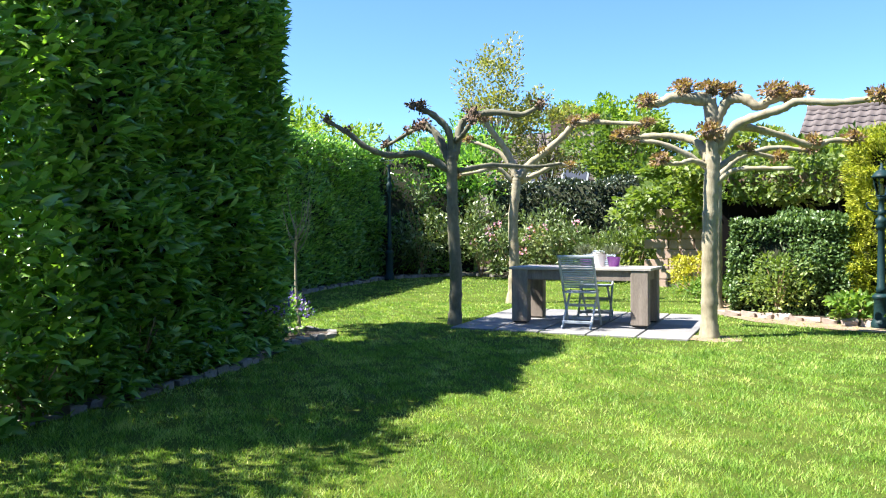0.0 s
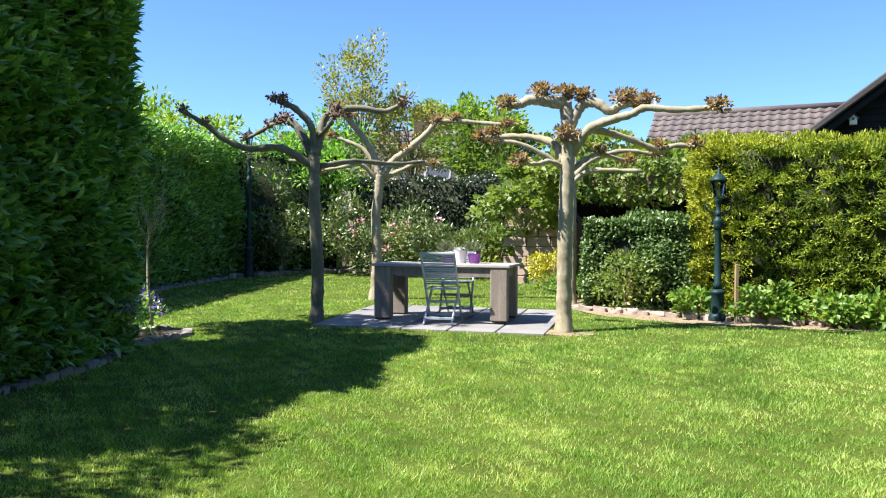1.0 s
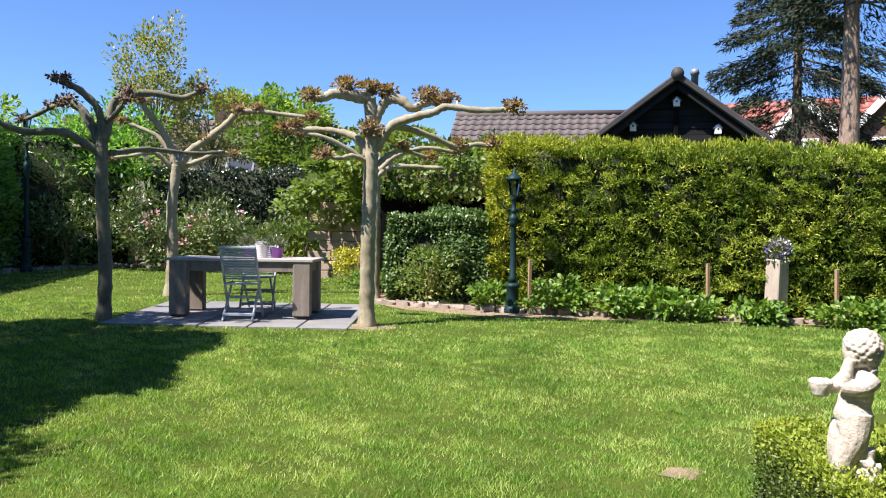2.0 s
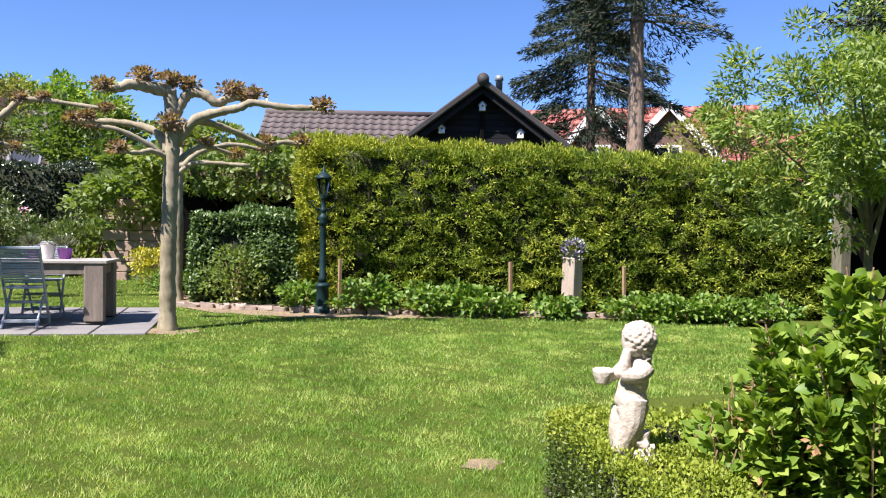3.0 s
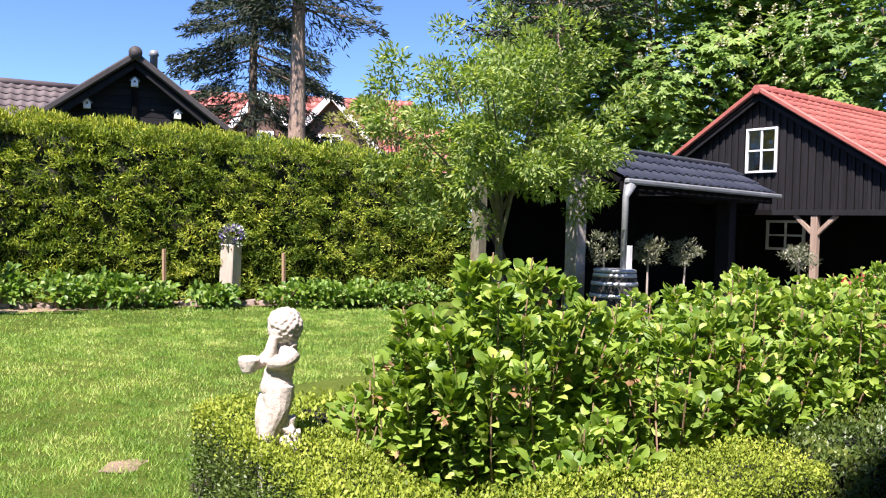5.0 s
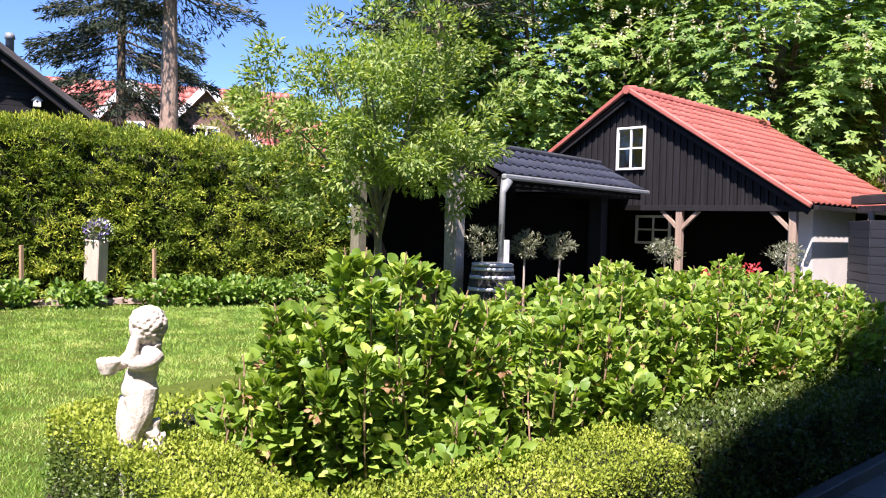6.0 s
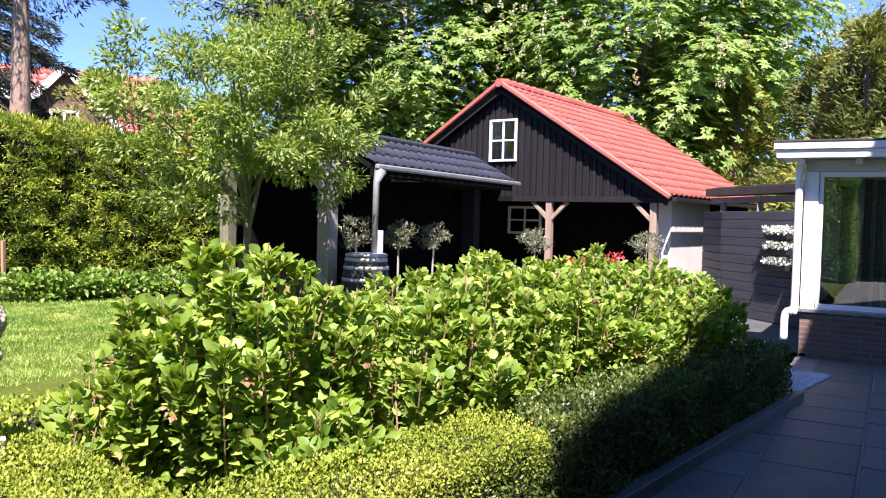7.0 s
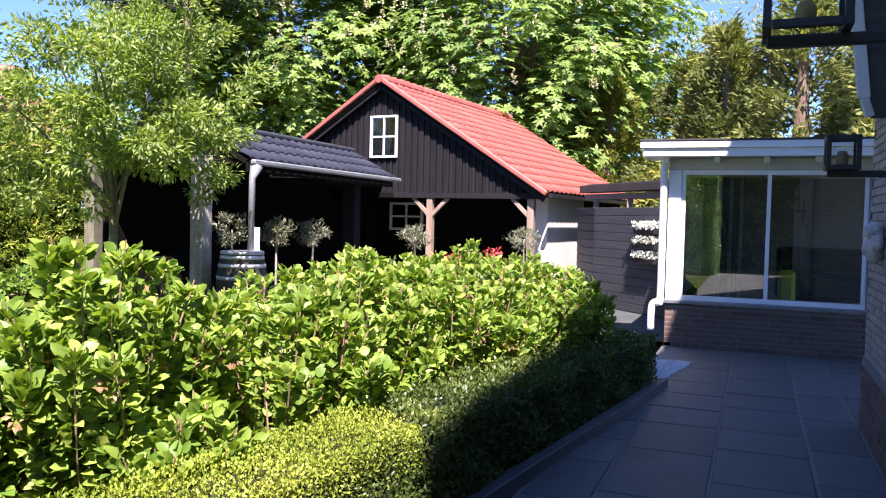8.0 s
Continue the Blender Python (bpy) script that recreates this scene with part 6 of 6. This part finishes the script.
def wall_planters():
    for i in range(3):
        z = 0.91 + i * .25
        d = Vector((-1.79, -1.68, 0)).normalized()
        n = Vector((-d.y, d.x, 0)) * -1
        if n.x > 0:
            n = -n
        c = Vector((14.13, 1.535, z)) + n * 0.09
        p = thing("wall_planter", "small trough of white flowers hung on the fence", "planter", c, math.degrees(math.atan2(d.y, d.x)), "flower troughs on the fence")
        cuboid("trough", -.29, .29, -.05, .05, -.05, .06, M_BLACKIRON, p)
        rng = np.random.default_rng(320 + i)
        for m_, k in ((M_WHITEFLOWER, 380), (M_IVY, 90)):
            q = rng.uniform(-1, 1, (k, 3)) * np.array([.3, .08, .06]) + np.array([0, 0, .09])
            tagged(leaf_cloud("bloom", q, rng.normal(size=(k, 3)) + np.array([0, 0, .6]), 0.035, 0.032, m_, p, rng=rng), kind="stuff")


wall_planters()


def carport():
    c = thing("carport", "flat-roofed dark carport behind the fence", "carport", (0.27, -0.24, 0))
    beam("roof_edge", (16.5, 3.39, 2.19), (13.7, 1.07, 2.19), 0.3, 0.15, M_DARKTILE, c, "dark roof edge")
    beam("beam", (16.4, 3.33, 2.03), (13.7, 1.04, 2.03), 0.14, 0.11, M_POSTWOOD, c)
    slab("roof_deck", [(16.5, 3.39, 2.23), (13.7, 1.07, 2.23), (18.0, 0.0, 2.23), (18.6, 3.2, 2.23)][::-1], 0.06, M_DARKTILE, c)
    for px, py in ((13.95, 1.28), (16.1, 3.1), (15.1, 2.3)):
        cuboid("post", px - .05, px + .05, py - .05, py + .05, -0.05, 1.97, M_POSTWOOD, c)


carport()


# ---------- terrace ----------
def terrace():
    t = thing("terrace", "dark grey terrace of large slabs in shade", "terrace", kind="structure")
    cuboid("mortar_bed", -6, 11.2, -2.6, 1.12, -0.12, -0.012, M_MORTAR, t)
    shapes = {}
    rng = np.random.default_rng(8)
    y = -1.5
    row = 0
    while y < 1.0:
        h = (0.6, 0.4, 0.6)[row % 3]
        x = -6.0 + 0.37 * row
        while x < 11.0:
            w = float(rng.choice([0.6, 0.8, 1.0]))
            if min(y + h, 1.05) - y < .15 or y > 1.08 - .13 * max(0, x - 4.4):
                break
            key = (w, h)
            if key not in shapes:
                bm = bmesh.new()
                box(bm, .008, w - .008, .008, h - .008, -.05, 0, .008)
                me = bpy.data.meshes.new("slab")
                bm.to_mesh(me)
                bm.free()
                me.materials.append(M_SLAB)
                shapes[key] = me
            o = new("slab", shapes[key])
            o.parent = t
            o.matrix_basis = pose(x, y, rng.normal() * .0012, rng.normal() * .12, rng.normal() * .12, 0)
            x += w
        y += h
        row += 1
    return t


terrace()
a_, b_ = Vector((3.4, 1.36, 0)), Vector((8.15, 0.655, 0))
k_ = beam("terrace_kerb", a_ + Vector((0, 0, .0)), b_, 0.08, 0.16, M_SLAB)
tagged(k_, "grey concrete kerb along the box hedge", "kerb", kind="structure")


def gravel():
    rng = np.random.default_rng(6)
    n = 3600
    t = rng.uniform(0, 1, n)
    near = rng.uniform(size=n) < .55
    x = np.where(near, 8.12 + 1.45 * np.sqrt(rng.uniform(0, 1, n)), 3.7 + t * 4.4)
    y = np.where(near, .74 + (x - 8.12) * rng.uniform(-.17, .12, n), 1.37 - (3.7 + t * 4.4 - 3.7) * .148 + rng.uniform(-.03, .08, n))
    r = rng.uniform(.01, .026, n)
    p = np.stack([x, y, np.full(n, .006) + r * .4], 1)
    base = np.array([[1, 0, 0], [-1, 0, 0], [0, 1, 0], [0, -1, 0], [0, 0, .8], [0, 0, -.8]])
    V = p[:, None] + base[None] * r[:, None, None] * rng.uniform(.7, 1.2, (n, 6, 1))
    F = np.array([[0, 2, 4], [2, 1, 4], [1, 3, 4], [3, 0, 4], [2, 0, 5], [1, 2, 5], [3, 1, 5], [0, 3, 5]])
    tris = (np.arange(n) * 6)[:, None, None] + F[None]
    tagged(raw("gravel", V.reshape(-1, 3), tris.reshape(-1, 3), M_GRAVEL), "strip of white gravel beside the terrace", "gravel", kind="stuff")


gravel()


# ---------- glazed extension ----------
def brick_wall(parent, a, b, z0, z1, material, joined=False, bl=.21, bh=.05, joint=.012, depth=.1):
    """Stretcher-bond bricks on a face from a to b, proud of a mortar core behind it."""
    a, b = Vector((*a, 0)), Vector((*b, 0))
    d = b - a
    L, ux = d.length, d.normalized()
    n = ux.cross(Vector((0, 0, 1)))
    m = Matrix.Translation(a) @ Matrix((ux, -n, Vector((0, 0, 1)))).transposed().to_4x4()
    cuboid("mortar", 0.0, L, 0.006, depth, z0 - .05, z1, M_MORTAR, parent, bevel=0, m=m)
    rows = int((z1 - z0) / (bh + joint))
    meshes, V, F = {}, [], []
    for j in range(rows):
        x = -(bl / 2) * (j % 2)
        while x < L - .02:
            x0, x1 = max(x, 0), min(x + bl, L)
            if x1 - x0 > .03:
                key = round(x1 - x0, 3)
                if key not in meshes:
                    bm = bmesh.new()
                    box(bm, 0, key, 0, depth * .9, 0, bh, .003)
                    me = bpy.data.meshes.new("brick")
                    bm.to_mesh(me)
                    bm.free()
                    me.materials.append(material)
                    meshes[key] = me
                mm = m @ pose(x0, RNG.normal() * .0015, z0 + j * (bh + joint))
                if joined:
                    k = len(V)
                    V += [mm @ v.co for v in meshes[key].vertices]
                    F += [tuple(k + q for q in p.vertices) for p in meshes[key].polygons]
                else:
                    o = new("brick", meshes[key])
                    o.parent = parent
                    o.matrix_basis = mm
            x += bl + joint
    if joined:
        me = bpy.data.meshes.new("bricks")
        me.from_pydata([tuple(v) for v in V], [], F)
        tagged(link_mesh("bricks", me, material, parent), kind="stuff")


def extension():
    e = thing("extension", "white flat-roofed glazed extension on a brown brick base", "extension", kind="structure")
    X = 10.8
    ya, yb = 0.93, -1.75
    brick_wall(e, (X, ya), (X, yb), 0.0, 0.52, M_BRICK)
    brick_wall(e, (X + 1.6, ya), (X, ya), 0.0, 0.52, M_BRICK, joined=True)
    slab("sill", [(X - .06, ya + .03, .55), (X - .06, yb, .55), (X + .12, yb, .575), (X + .12, ya + .03, .575)][::-1], .035, M_ZINC, e)
    col = cuboid("corner_column", X - .02, X + .16, 0.775, ya, .575, 2.215, M_WHITE, e, "white painted corner column")
    frame_ = cuboid("window_frame", X + .0, X + .07, yb, .77, .575, .65, M_WHITE, e, "white window frame")
    cuboid("head", X + .0, X + .07, yb, .77, 2.155, 2.215, M_WHITE, frame_)
    for y0 in (0.725, -.265, -1.32):
        cuboid("mullion", X + .002, X + .068, y0, y0 + .045, .651, 2.154, M_WHITE, frame_)
    cuboid("side_board", X - .01, X + .09, -1.5, -1.322, .575, 2.2, M_ZINC, frame_, "grey-blue side board")
    for y0, y1 in ((-.218, .723), (-1.273, -.267)):
        g = cuboid("pane", X + .03, X + .036, y0, y1, .652, 2.153, M_GLASS, frame_, bevel=0)
        g.visible_shadow = False
    cuboid("lintel_board", X - .005, X + .12, yb, ya, 2.22, 2.355, M_CREAM, e)
    for yj in (0.96, .36, -.2, -.76):
        cuboid("joist_end", X - .22, X - .006, yj - .035, yj + .035, 2.30, 2.365, M_WHITE, e)
    roof = cuboid("roof", X - .3, X + .5, yb - 2, ya + .27, 2.37, 2.415, M_WHITE, e, "white painted roof edge")
    cuboid("roof_deck", X + .5, X + 5, yb - 2, ya, 2.37, 2.49, M_WHITE, roof)
    cuboid("fascia", X - .34, X - .302, yb - 2, ya + .29, 2.36, 2.455, M_WHITE, roof)
    cuboid("fascia", X - .37, X - .342, yb - 2, ya + .32, 2.46, 2.54, M_WHITE, roof)
    cuboid("roof_cap", X - .38, X + .5, yb - 2, ya + .33, 2.542, 2.565, M_DARKTILE, roof)
    cuboid("fascia", X - .301, X + .5, ya + .27, ya + .29, 2.36, 2.54, M_WHITE, roof)
    bm = bmesh.new()
    limb(bm, [(X - .07, .985, 2.30), (X - .07, .985, 1.6), (X - .07, .985, .62), (X - .07, 1.02, .56), (X - .07, 1.07, .53), (X - .07, 1.09, .44), (X - .07, 1.09, .2)], 0.045, 0.045, 12, 6, 0)
    part("downpipe", bm, M_WHITE, e, "white plastic downpipe", smooth=True)
    # the room behind the glass
    cuboid("room_floor", X + .12, X + 4.5, yb - 2, .70, .40, .45, M_POSTWOOD, e)
    cuboid("room_wall", X + 4.5, X + 4.6, yb - 2, .8, .4, 2.36, M_ROOMDARK, e)
    cuboid("room_wall", X + .16, X + 4.5, .78, .85, .58, 2.36, M_ROOMDARK, e)
    for i in range(7):
        cuboid("curtain", X + .20 + i * .1, X + .27 + i * .1, .30 - .04 * i, .36 - .04 * i, .5, 2.15, M_CURTAIN if i % 3 == 0 else M_ROOMDARK, e)
    return e


extension()
sofa = thing("sofa", "black upholstered seat seen through the glass", "sofa", (13.2, -1.0, .45), 90)
cuboid("seat", -.6, .6, -.4, .4, .05, .42, M_SOFADARKROOM, sofa, bevel=.05)
cuboid("backrest", -.6, .6, .25, .42, .42, .8, M_SOFADARKROOM, sofa, bevel=.05)
cush = cuboid("lime_chair", -.11, .11, -.11, .11, 0, .5, M_LIMEFABRIC, bevel=.05)
cush.matrix_basis = pose(12.2, -.52, .45)
tagged(cush, "lime green upholstered stool in the glazed room", "stool")


# ---------- house beside the camera ----------
def house():
    h = thing("house", "brick house wall along the terrace, unseen upper walls sized for shade", "house", kind="structure")
    # Upper walls are unseen; their heights and ends are set for terrace shade.
    cuboid("wall", -1.7, 4.3, -6.0, -1.13, -0.05, 9.05, M_MORTAR, h)
    cuboid("wall", -6, -1.71, -6.0, -1.2, -0.05, 2.6, M_MORTAR, h)
    cuboid("wall", 4.3, 7.25, -6.0, -1.52, -0.05, 8.5, M_MORTAR, h)
    cuboid("wall", 4.3, 7.25, -1.52, -1.04, -0.05, 3.05, M_MORTAR, h)
    brick_wall(h, (7.3, -0.93), (4.3, -0.93), 0.55, 3.0, M_PALEBRICK, joined=True)
    brick_wall(h, (7.32, -0.91), (4.3, -0.91), 0.0, 0.55, M_BRICK, joined=True)
    brick_wall(h, (7.3, -2.4), (7.3, -0.93), 0.0, 3.0, M_PALEBRICK, joined=True)
    cuboid("roof", -1.72, 4.32, -6.1, -1.11, 9.06, 9.12, M_DARKTILE, h)
    cuboid("roof", -6.1, -1.73, -6.1, -1.15, 2.61, 2.67, M_DARKTILE, h)
    cuboid("roof", 4.33, 7.28, -6.1, -1.5, 8.51, 8.57, M_DARKTILE, h)
    cuboid("eave", 4.32, 7.3, -1.515, -1.06, 3.06, 3.14, M_CREAM, h)
    cloth = slab("awning_cloth", [(6.72, -.70, 3.5), (6.72, -1.0, 3.5), (6.72, -1.0, 2.32), (6.72, -.83, 2.32)], .012, M_AWNING, h, "dark underside of a folded awning")
    beam("awning_edge", (6.70, -.67, 3.5), (6.70, -.785, 2.46), .04, .085, M_CREAM, cloth, "cream awning edge")
    beam("awning_edge", (6.70, -.785, 2.46), (6.71, -.83, 2.33), .04, .06, M_CREAM, cloth, "cream awning edge")


house()


def wall_lantern(at, size, label):
    l = thing("wall_lantern", label, "wall lamp", at, 0, "box lanterns on the house wall")
    s = size
    for sx in (-1, 1):
        for sy in (-1, 1):
            cuboid("edge", sx * s / 2 - .012, sx * s / 2 + .012, sy * s / 2 - .012, sy * s / 2 + .012, .02, s * 1.1, M_BLACKIRON, l, bevel=.002)
    for z0 in (0, s * 1.1):
        for a in (-1, 1):
            cuboid("edge", -s / 2 - .012, s / 2 + .012, a * s / 2 - .013, a * s / 2 + .013, z0, z0 + .025, M_BLACKIRON, l, bevel=.002)
            cuboid("edge", a * s / 2 - .014, a * s / 2 + .014, -s / 2 + .014, s / 2 - .014, z0, z0 + .025, M_BLACKIRON, l, bevel=.002)
    for a in (-1, 1):
        cuboid("pane", -s / 2 + .013, s / 2 - .013, a * s / 2 - .002, a * s / 2 + .002, .026, s * 1.09, M_LANTERNGLASS, l, bevel=0)
        cuboid("pane", a * s / 2 - .002, a * s / 2 + .002, -s / 2 + .013, s / 2 - .013, .026, s * 1.09, M_LANTERNGLASS, l, bevel=0)
    turned("bulb_holder", [(.03, .026), (.03, .08), (.02, .1)], M_STAKE, l, seg=10)
    wall_y = -0.93 - at[1]
    cuboid("arm", -.02, .02, wall_y, s / 2, -.035, -.001, M_BLACKIRON, l)
    cuboid("wall_plate", -.05, .05, wall_y, wall_y + .02, -.22, .2, M_BLACKIRON, l)


wall_lantern((4.97, -.513, 1.845), .14, "black iron box lantern with glass sides")
wall_lantern((2.98, -.225, 2.13), .22, "large black iron box lantern overhead")


def head_relief():
    bm = bmesh.new()
    for c, r, rough in (((0, .06, 0), (.10, .08, .15), .08), ((0, .07, .12), (.13, .08, .09), .3), ((0, .13, -.03), (.025, .03, .05), 0), ((-.1, .05, .04), (.05, .05, .08), .3), ((.1, .05, .04), (.05, .05, .08), .3)):
        tmp = bmesh.new()
        bmesh.ops.create_icosphere(tmp, subdivisions=3, radius=1)
        for v in tmp.verts:
            v.co = Vector((v.co.x * r[0], v.co.y * r[1], v.co.z * r[2])) * (1 + rough * noise.noise(v.co * 4))
            v.co += Vector(c)
        me = bpy.data.meshes.new("tmp")
        tmp.to_mesh(me)
        tmp.free()
        bm.from_mesh(me)
        bpy.data.meshes.remove(me)
    ob = part("wall_mask", bm, M_STATUE, smooth=True)
    ob.matrix_basis = pose(6.6, -0.93, 1.42) @ Matrix.Scale(0.82, 4)
    tagged(ob, "grey stone head relief on the brick wall", "wall ornament")


head_relief()


# ---------- neighbours ----------
def hut():
    h = thing("timber_hut", "black timber building with tiled gable roof", "building")
    ax, ay, az = 7.9, 18.4, 5.25
    hw, ez = 3.2, 2.85
    u = Vector((0.93, -0.37, 0)).normalized()
    back = Vector((-u.y, u.x, 0))
    o = Vector((ax, ay, 0))

    def P(s, d, z):
        return o + u * s + back * d + Vector((0, 0, z))
    slope = (az - ez) / hw
    for i in range(16):
        z0 = ez + i * .155
        w = (az - .15 - z0) / slope
        if w < .15:
            break
        bm = bmesh.new()
        m = Matrix.Translation(P(0, 0.02 * (i % 2), 0)) @ Matrix((u, back, Vector((0, 0, 1)))).transposed().to_4x4()
        box(bm, -w, w, .3, .33, z0, z0 + .145, .003, m)
        part("board", bm, M_BLACKBOARD, h)
    slab("gable", [P(-hw, .36, .4), P(hw, .36, .4), P(hw, .36, ez), P(0, .36, az - .1), P(-hw, .36, ez)], .05, M_BLACKBOARD, h)
    for s in (-1, 1):
        e0, e1, r0, r1 = P(s * (hw + .3), -.1, ez - .22), P(s * (hw + .3), 6, ez - .22), P(0, -.1, az), P(0, 6, az)
        roof = slab("roof", [e0, e1, r1, r0] if s > 0 else [e0, r0, r1, e1], .1, M_DARKWOOD, h, "dark tiled roof slope")
        up_ = Vector((0, 0, .02))
        if s > 0:
            tile_field(roof, e0 + up_, e1 + up_, r0 + up_, .33, .36, M_DARKTILE, True)
        else:
            tile_field(roof, e1 + up_, e0 + up_, r1 + up_, .33, .36, M_BROWNTILE, True)
        beam("barge_tile", P(s * (hw + .3), -.14, ez - .2), P(0, -.14, az + .02), .13, .15, M_DARKTILE, roof, bevel=.03)
        beam("bargeboard", P(s * (hw + .2), -.05, ez - .38), P(0, -.05, az - .16), .05, .16, M_BLACKBOARD, roof)
    bm = bmesh.new()
    tube(bm, [P(0, -.25, az + .06), P(0, .3, az + .06)], [.15, .14], 14)
    part("ridge_end", bm, M_DARKTILE, h, smooth=True)
    bm = bmesh.new()
    tube(bm, [P(0, .3, az + .05), P(0, 6, az + .05)], [.12, .12], 10)
    part("ridge", bm, M_DARKTILE, h, smooth=True)
    bm = bmesh.new()
    tube(bm, [P(.45, 1.2, az - .3), P(.45, 1.2, az + .28), P(.45, 1.2, az + .3), P(.45, 1.2, az + .42)], [.09, .09, .12, .09], 12)
    part("flue", bm, M_ZINC, h, "grey metal flue", smooth=True)
    beam("centre_post", P(0, .22, 3.6), P(0, .22, 4.55), .1, .06, M_DARKWOOD, h)
    for s, z in ((-1.0, 4.05), (0.0, 4.62), (.95, 3.95)):
        c = P(s, .16, z)
        b = thing("bird_house", "small white bird house on the black gable", "bird house", c, math.degrees(math.atan2(u.y, u.x)), "bird houses on the gable")
        slab("body", [(-.075, -.08, -.02), (.075, -.08, -.02), (.075, -.08, .11), (0, -.08, .19), (-.075, -.08, .11)], .17, M_WHITE, b)
        for k in (-1, 1):
            slab("roof", [(0, -.1, .2), (0, .1, .2), (k * .1, .1, .1), (k * .1, -.1, .1)][::k], .015, M_ZINC, b)
        turned("hole", [(.024, 0), (.024, .014)], M_BLACKIRON, b, seg=10, m=pose(0, -.075, .09, 90, 0, 0))
    # lower wing with ridge running away to the side
    a, b_, zr, wz, run = Vector((3.36, 23.4, 0)), Vector((8.02, 21.88, 0)), 4.876, 2.90, 2.9
    d = (b_ - a).normalized()
    nn = Vector((d.y, -d.x, 0))
    e0, e1 = a + nn * run + Vector((0, 0, wz)), b_ + nn * run + Vector((0, 0, wz))
    r0, r1 = a + Vector((0, 0, zr)), b_ + Vector((0, 0, zr))
    roof = slab("wing_roof", [e0, e1, r1, r0], .1, M_DARKWOOD, h, "grey-brown tiled wing roof")
    tile_field(roof, e0 + Vector((0, 0, .02)), e1 + Vector((0, 0, .02)), r0 + Vector((0, 0, .02)), .24, .33, M_BROWNTILE, True)
    bm = bmesh.new()
    tube(bm, [r0 + Vector((0, 0, .03)), r1 + Vector((0, 0, .03))], [.11, .11], 10)
    part("wing_ridge", bm, M_BROWNTILE, roof, smooth=True)
    e2, e3 = a - nn * run + Vector((0, 0, wz)), b_ - nn * run + Vector((0, 0, wz))
    slab("wing_roof", [r0, r1, e3, e2], .1, M_BROWNTILE, h)
    slab("wing_wall", [a + nn * 2.4, b_ + nn * 2.4, b_ + nn * 2.4 + Vector((0, 0, wz)), a + nn * 2.4 + Vector((0, 0, wz))], .1, M_BLACKBOARD, h)
    bm = bmesh.new()
    tube(bm, [a + d * .02 + Vector((0, 0, zr - .1)), a + d * .02 + Vector((0, 0, zr + .52))], [.03, .03], 8)
    part("vent_pipe", bm, M_WHITE, h, "white vent pipe", smooth=True)


hut()


def far_house(label, at, turn, w, d, ez, rz, wall_m, roof_m, white=False, skylights=False, chimney=False):
    h = thing("neighbour_house", label, "house", (*at, 0), turn)
    slab("wall", [(-w, 0, 0), (w, 0, 0), (w, 0, ez), (0, 0, rz - .1), (-w, 0, ez)], .15, wall_m, h)
    slab("wall", [(w, 0, 0), (w, d, 0), (w, d, ez), (w, 0, ez)], .15, wall_m, h)
    slab("wall", [(-w, d, 0), (-w, 0, 0), (-w, 0, ez), (-w, d, ez)], .15, wall_m, h)
    for s in (-1, 1):
        e0, e1, r0, r1 = Vector((s * (w + .3), -.3, ez - .2)), Vector((s * (w + .3), d, ez - .2)), Vector((0, -.3, rz)), Vector((0, d, rz))
        roof = slab("roof", [e0, e1, r1, r0] if s > 0 else [e0, r0, r1, e1], .12, roof_m, h)
        up_ = Vector((0, 0, .02))
        if s > 0:
            tile_field(roof, e0 + up_, e1 + up_, r0 + up_, .4, .42, roof_m, True)
        else:
            tile_field(roof, e1 + up_, e0 + up_, r1 + up_, .4, .42, roof_m, True)
        if white:
            beam("bargeboard", (s * (w + .35), -.36, ez - .2), (0, -.36, rz + .05), .1, .3, M_WHITE, roof)
        if skylights and s < 0:
            for k in range(2):
                f0, f1 = .35, .62
                p = [e1 + (e0 - e1) * q + (r0 - e0) * g for q, g in ((.66 + k * .17, f0), (.79 + k * .17, f0), (.79 + k * .17, f1), (.66 + k * .17, f1))]
                nrm = (p[1] - p[0]).cross(p[3] - p[0]).normalized()
                if nrm.z < 0:
                    nrm = -nrm
                sk = slab("skylight", [q + nrm * .12 for q in p], .1, M_ZINC, roof, "roof window with grey frame")
                c = sum(p, Vector()) / 4
                slab("pane", [c + (q - c) * .84 + nrm * .13 for q in p], .008, M_BLUETILE, sk)
    casement(h, (-.6, -.03, ez + .1), (1, 0, 0), 1.2, 1.2, 2, 2, M_WHITE, bar=.09, curtain=False)
    if chimney:
        cuboid("chimney", -.35, .35, d * .15, d * .15 + .6, rz - .6, rz + .6, M_BRICK, h)


far_house("brick house with red roof and white gable boards", (23.5, 32.4), -36, 2.6, 8, 4.6, 7.7, M_BRICK, M_REDTILE, white=True)
far_house("brick house with red roof and white gable boards", (20.6, 34.0), -36, 2.4, 8, 4.6, 7.6, M_BRICK, M_REDTILE, white=True)
far_house("brick house with orange roof and dormer", (29.5, 30.0), 40, 3.0, 8, 3.9, 6.6, M_BRICK, M_REDTILE, white=True)
far_house("long brick house with red tiled roof", (28.5, 32.5), 55, 3.4, 17, 4.2, 8.1, M_BRICK, M_REDTILE)
far_house("house with brown tiled roof and skylights", (-2.9, 31.0), 90, 4.2, 7, 2.4, 5.5, M_BRICK, M_BROWNTILE, skylights=True, chimney=True)
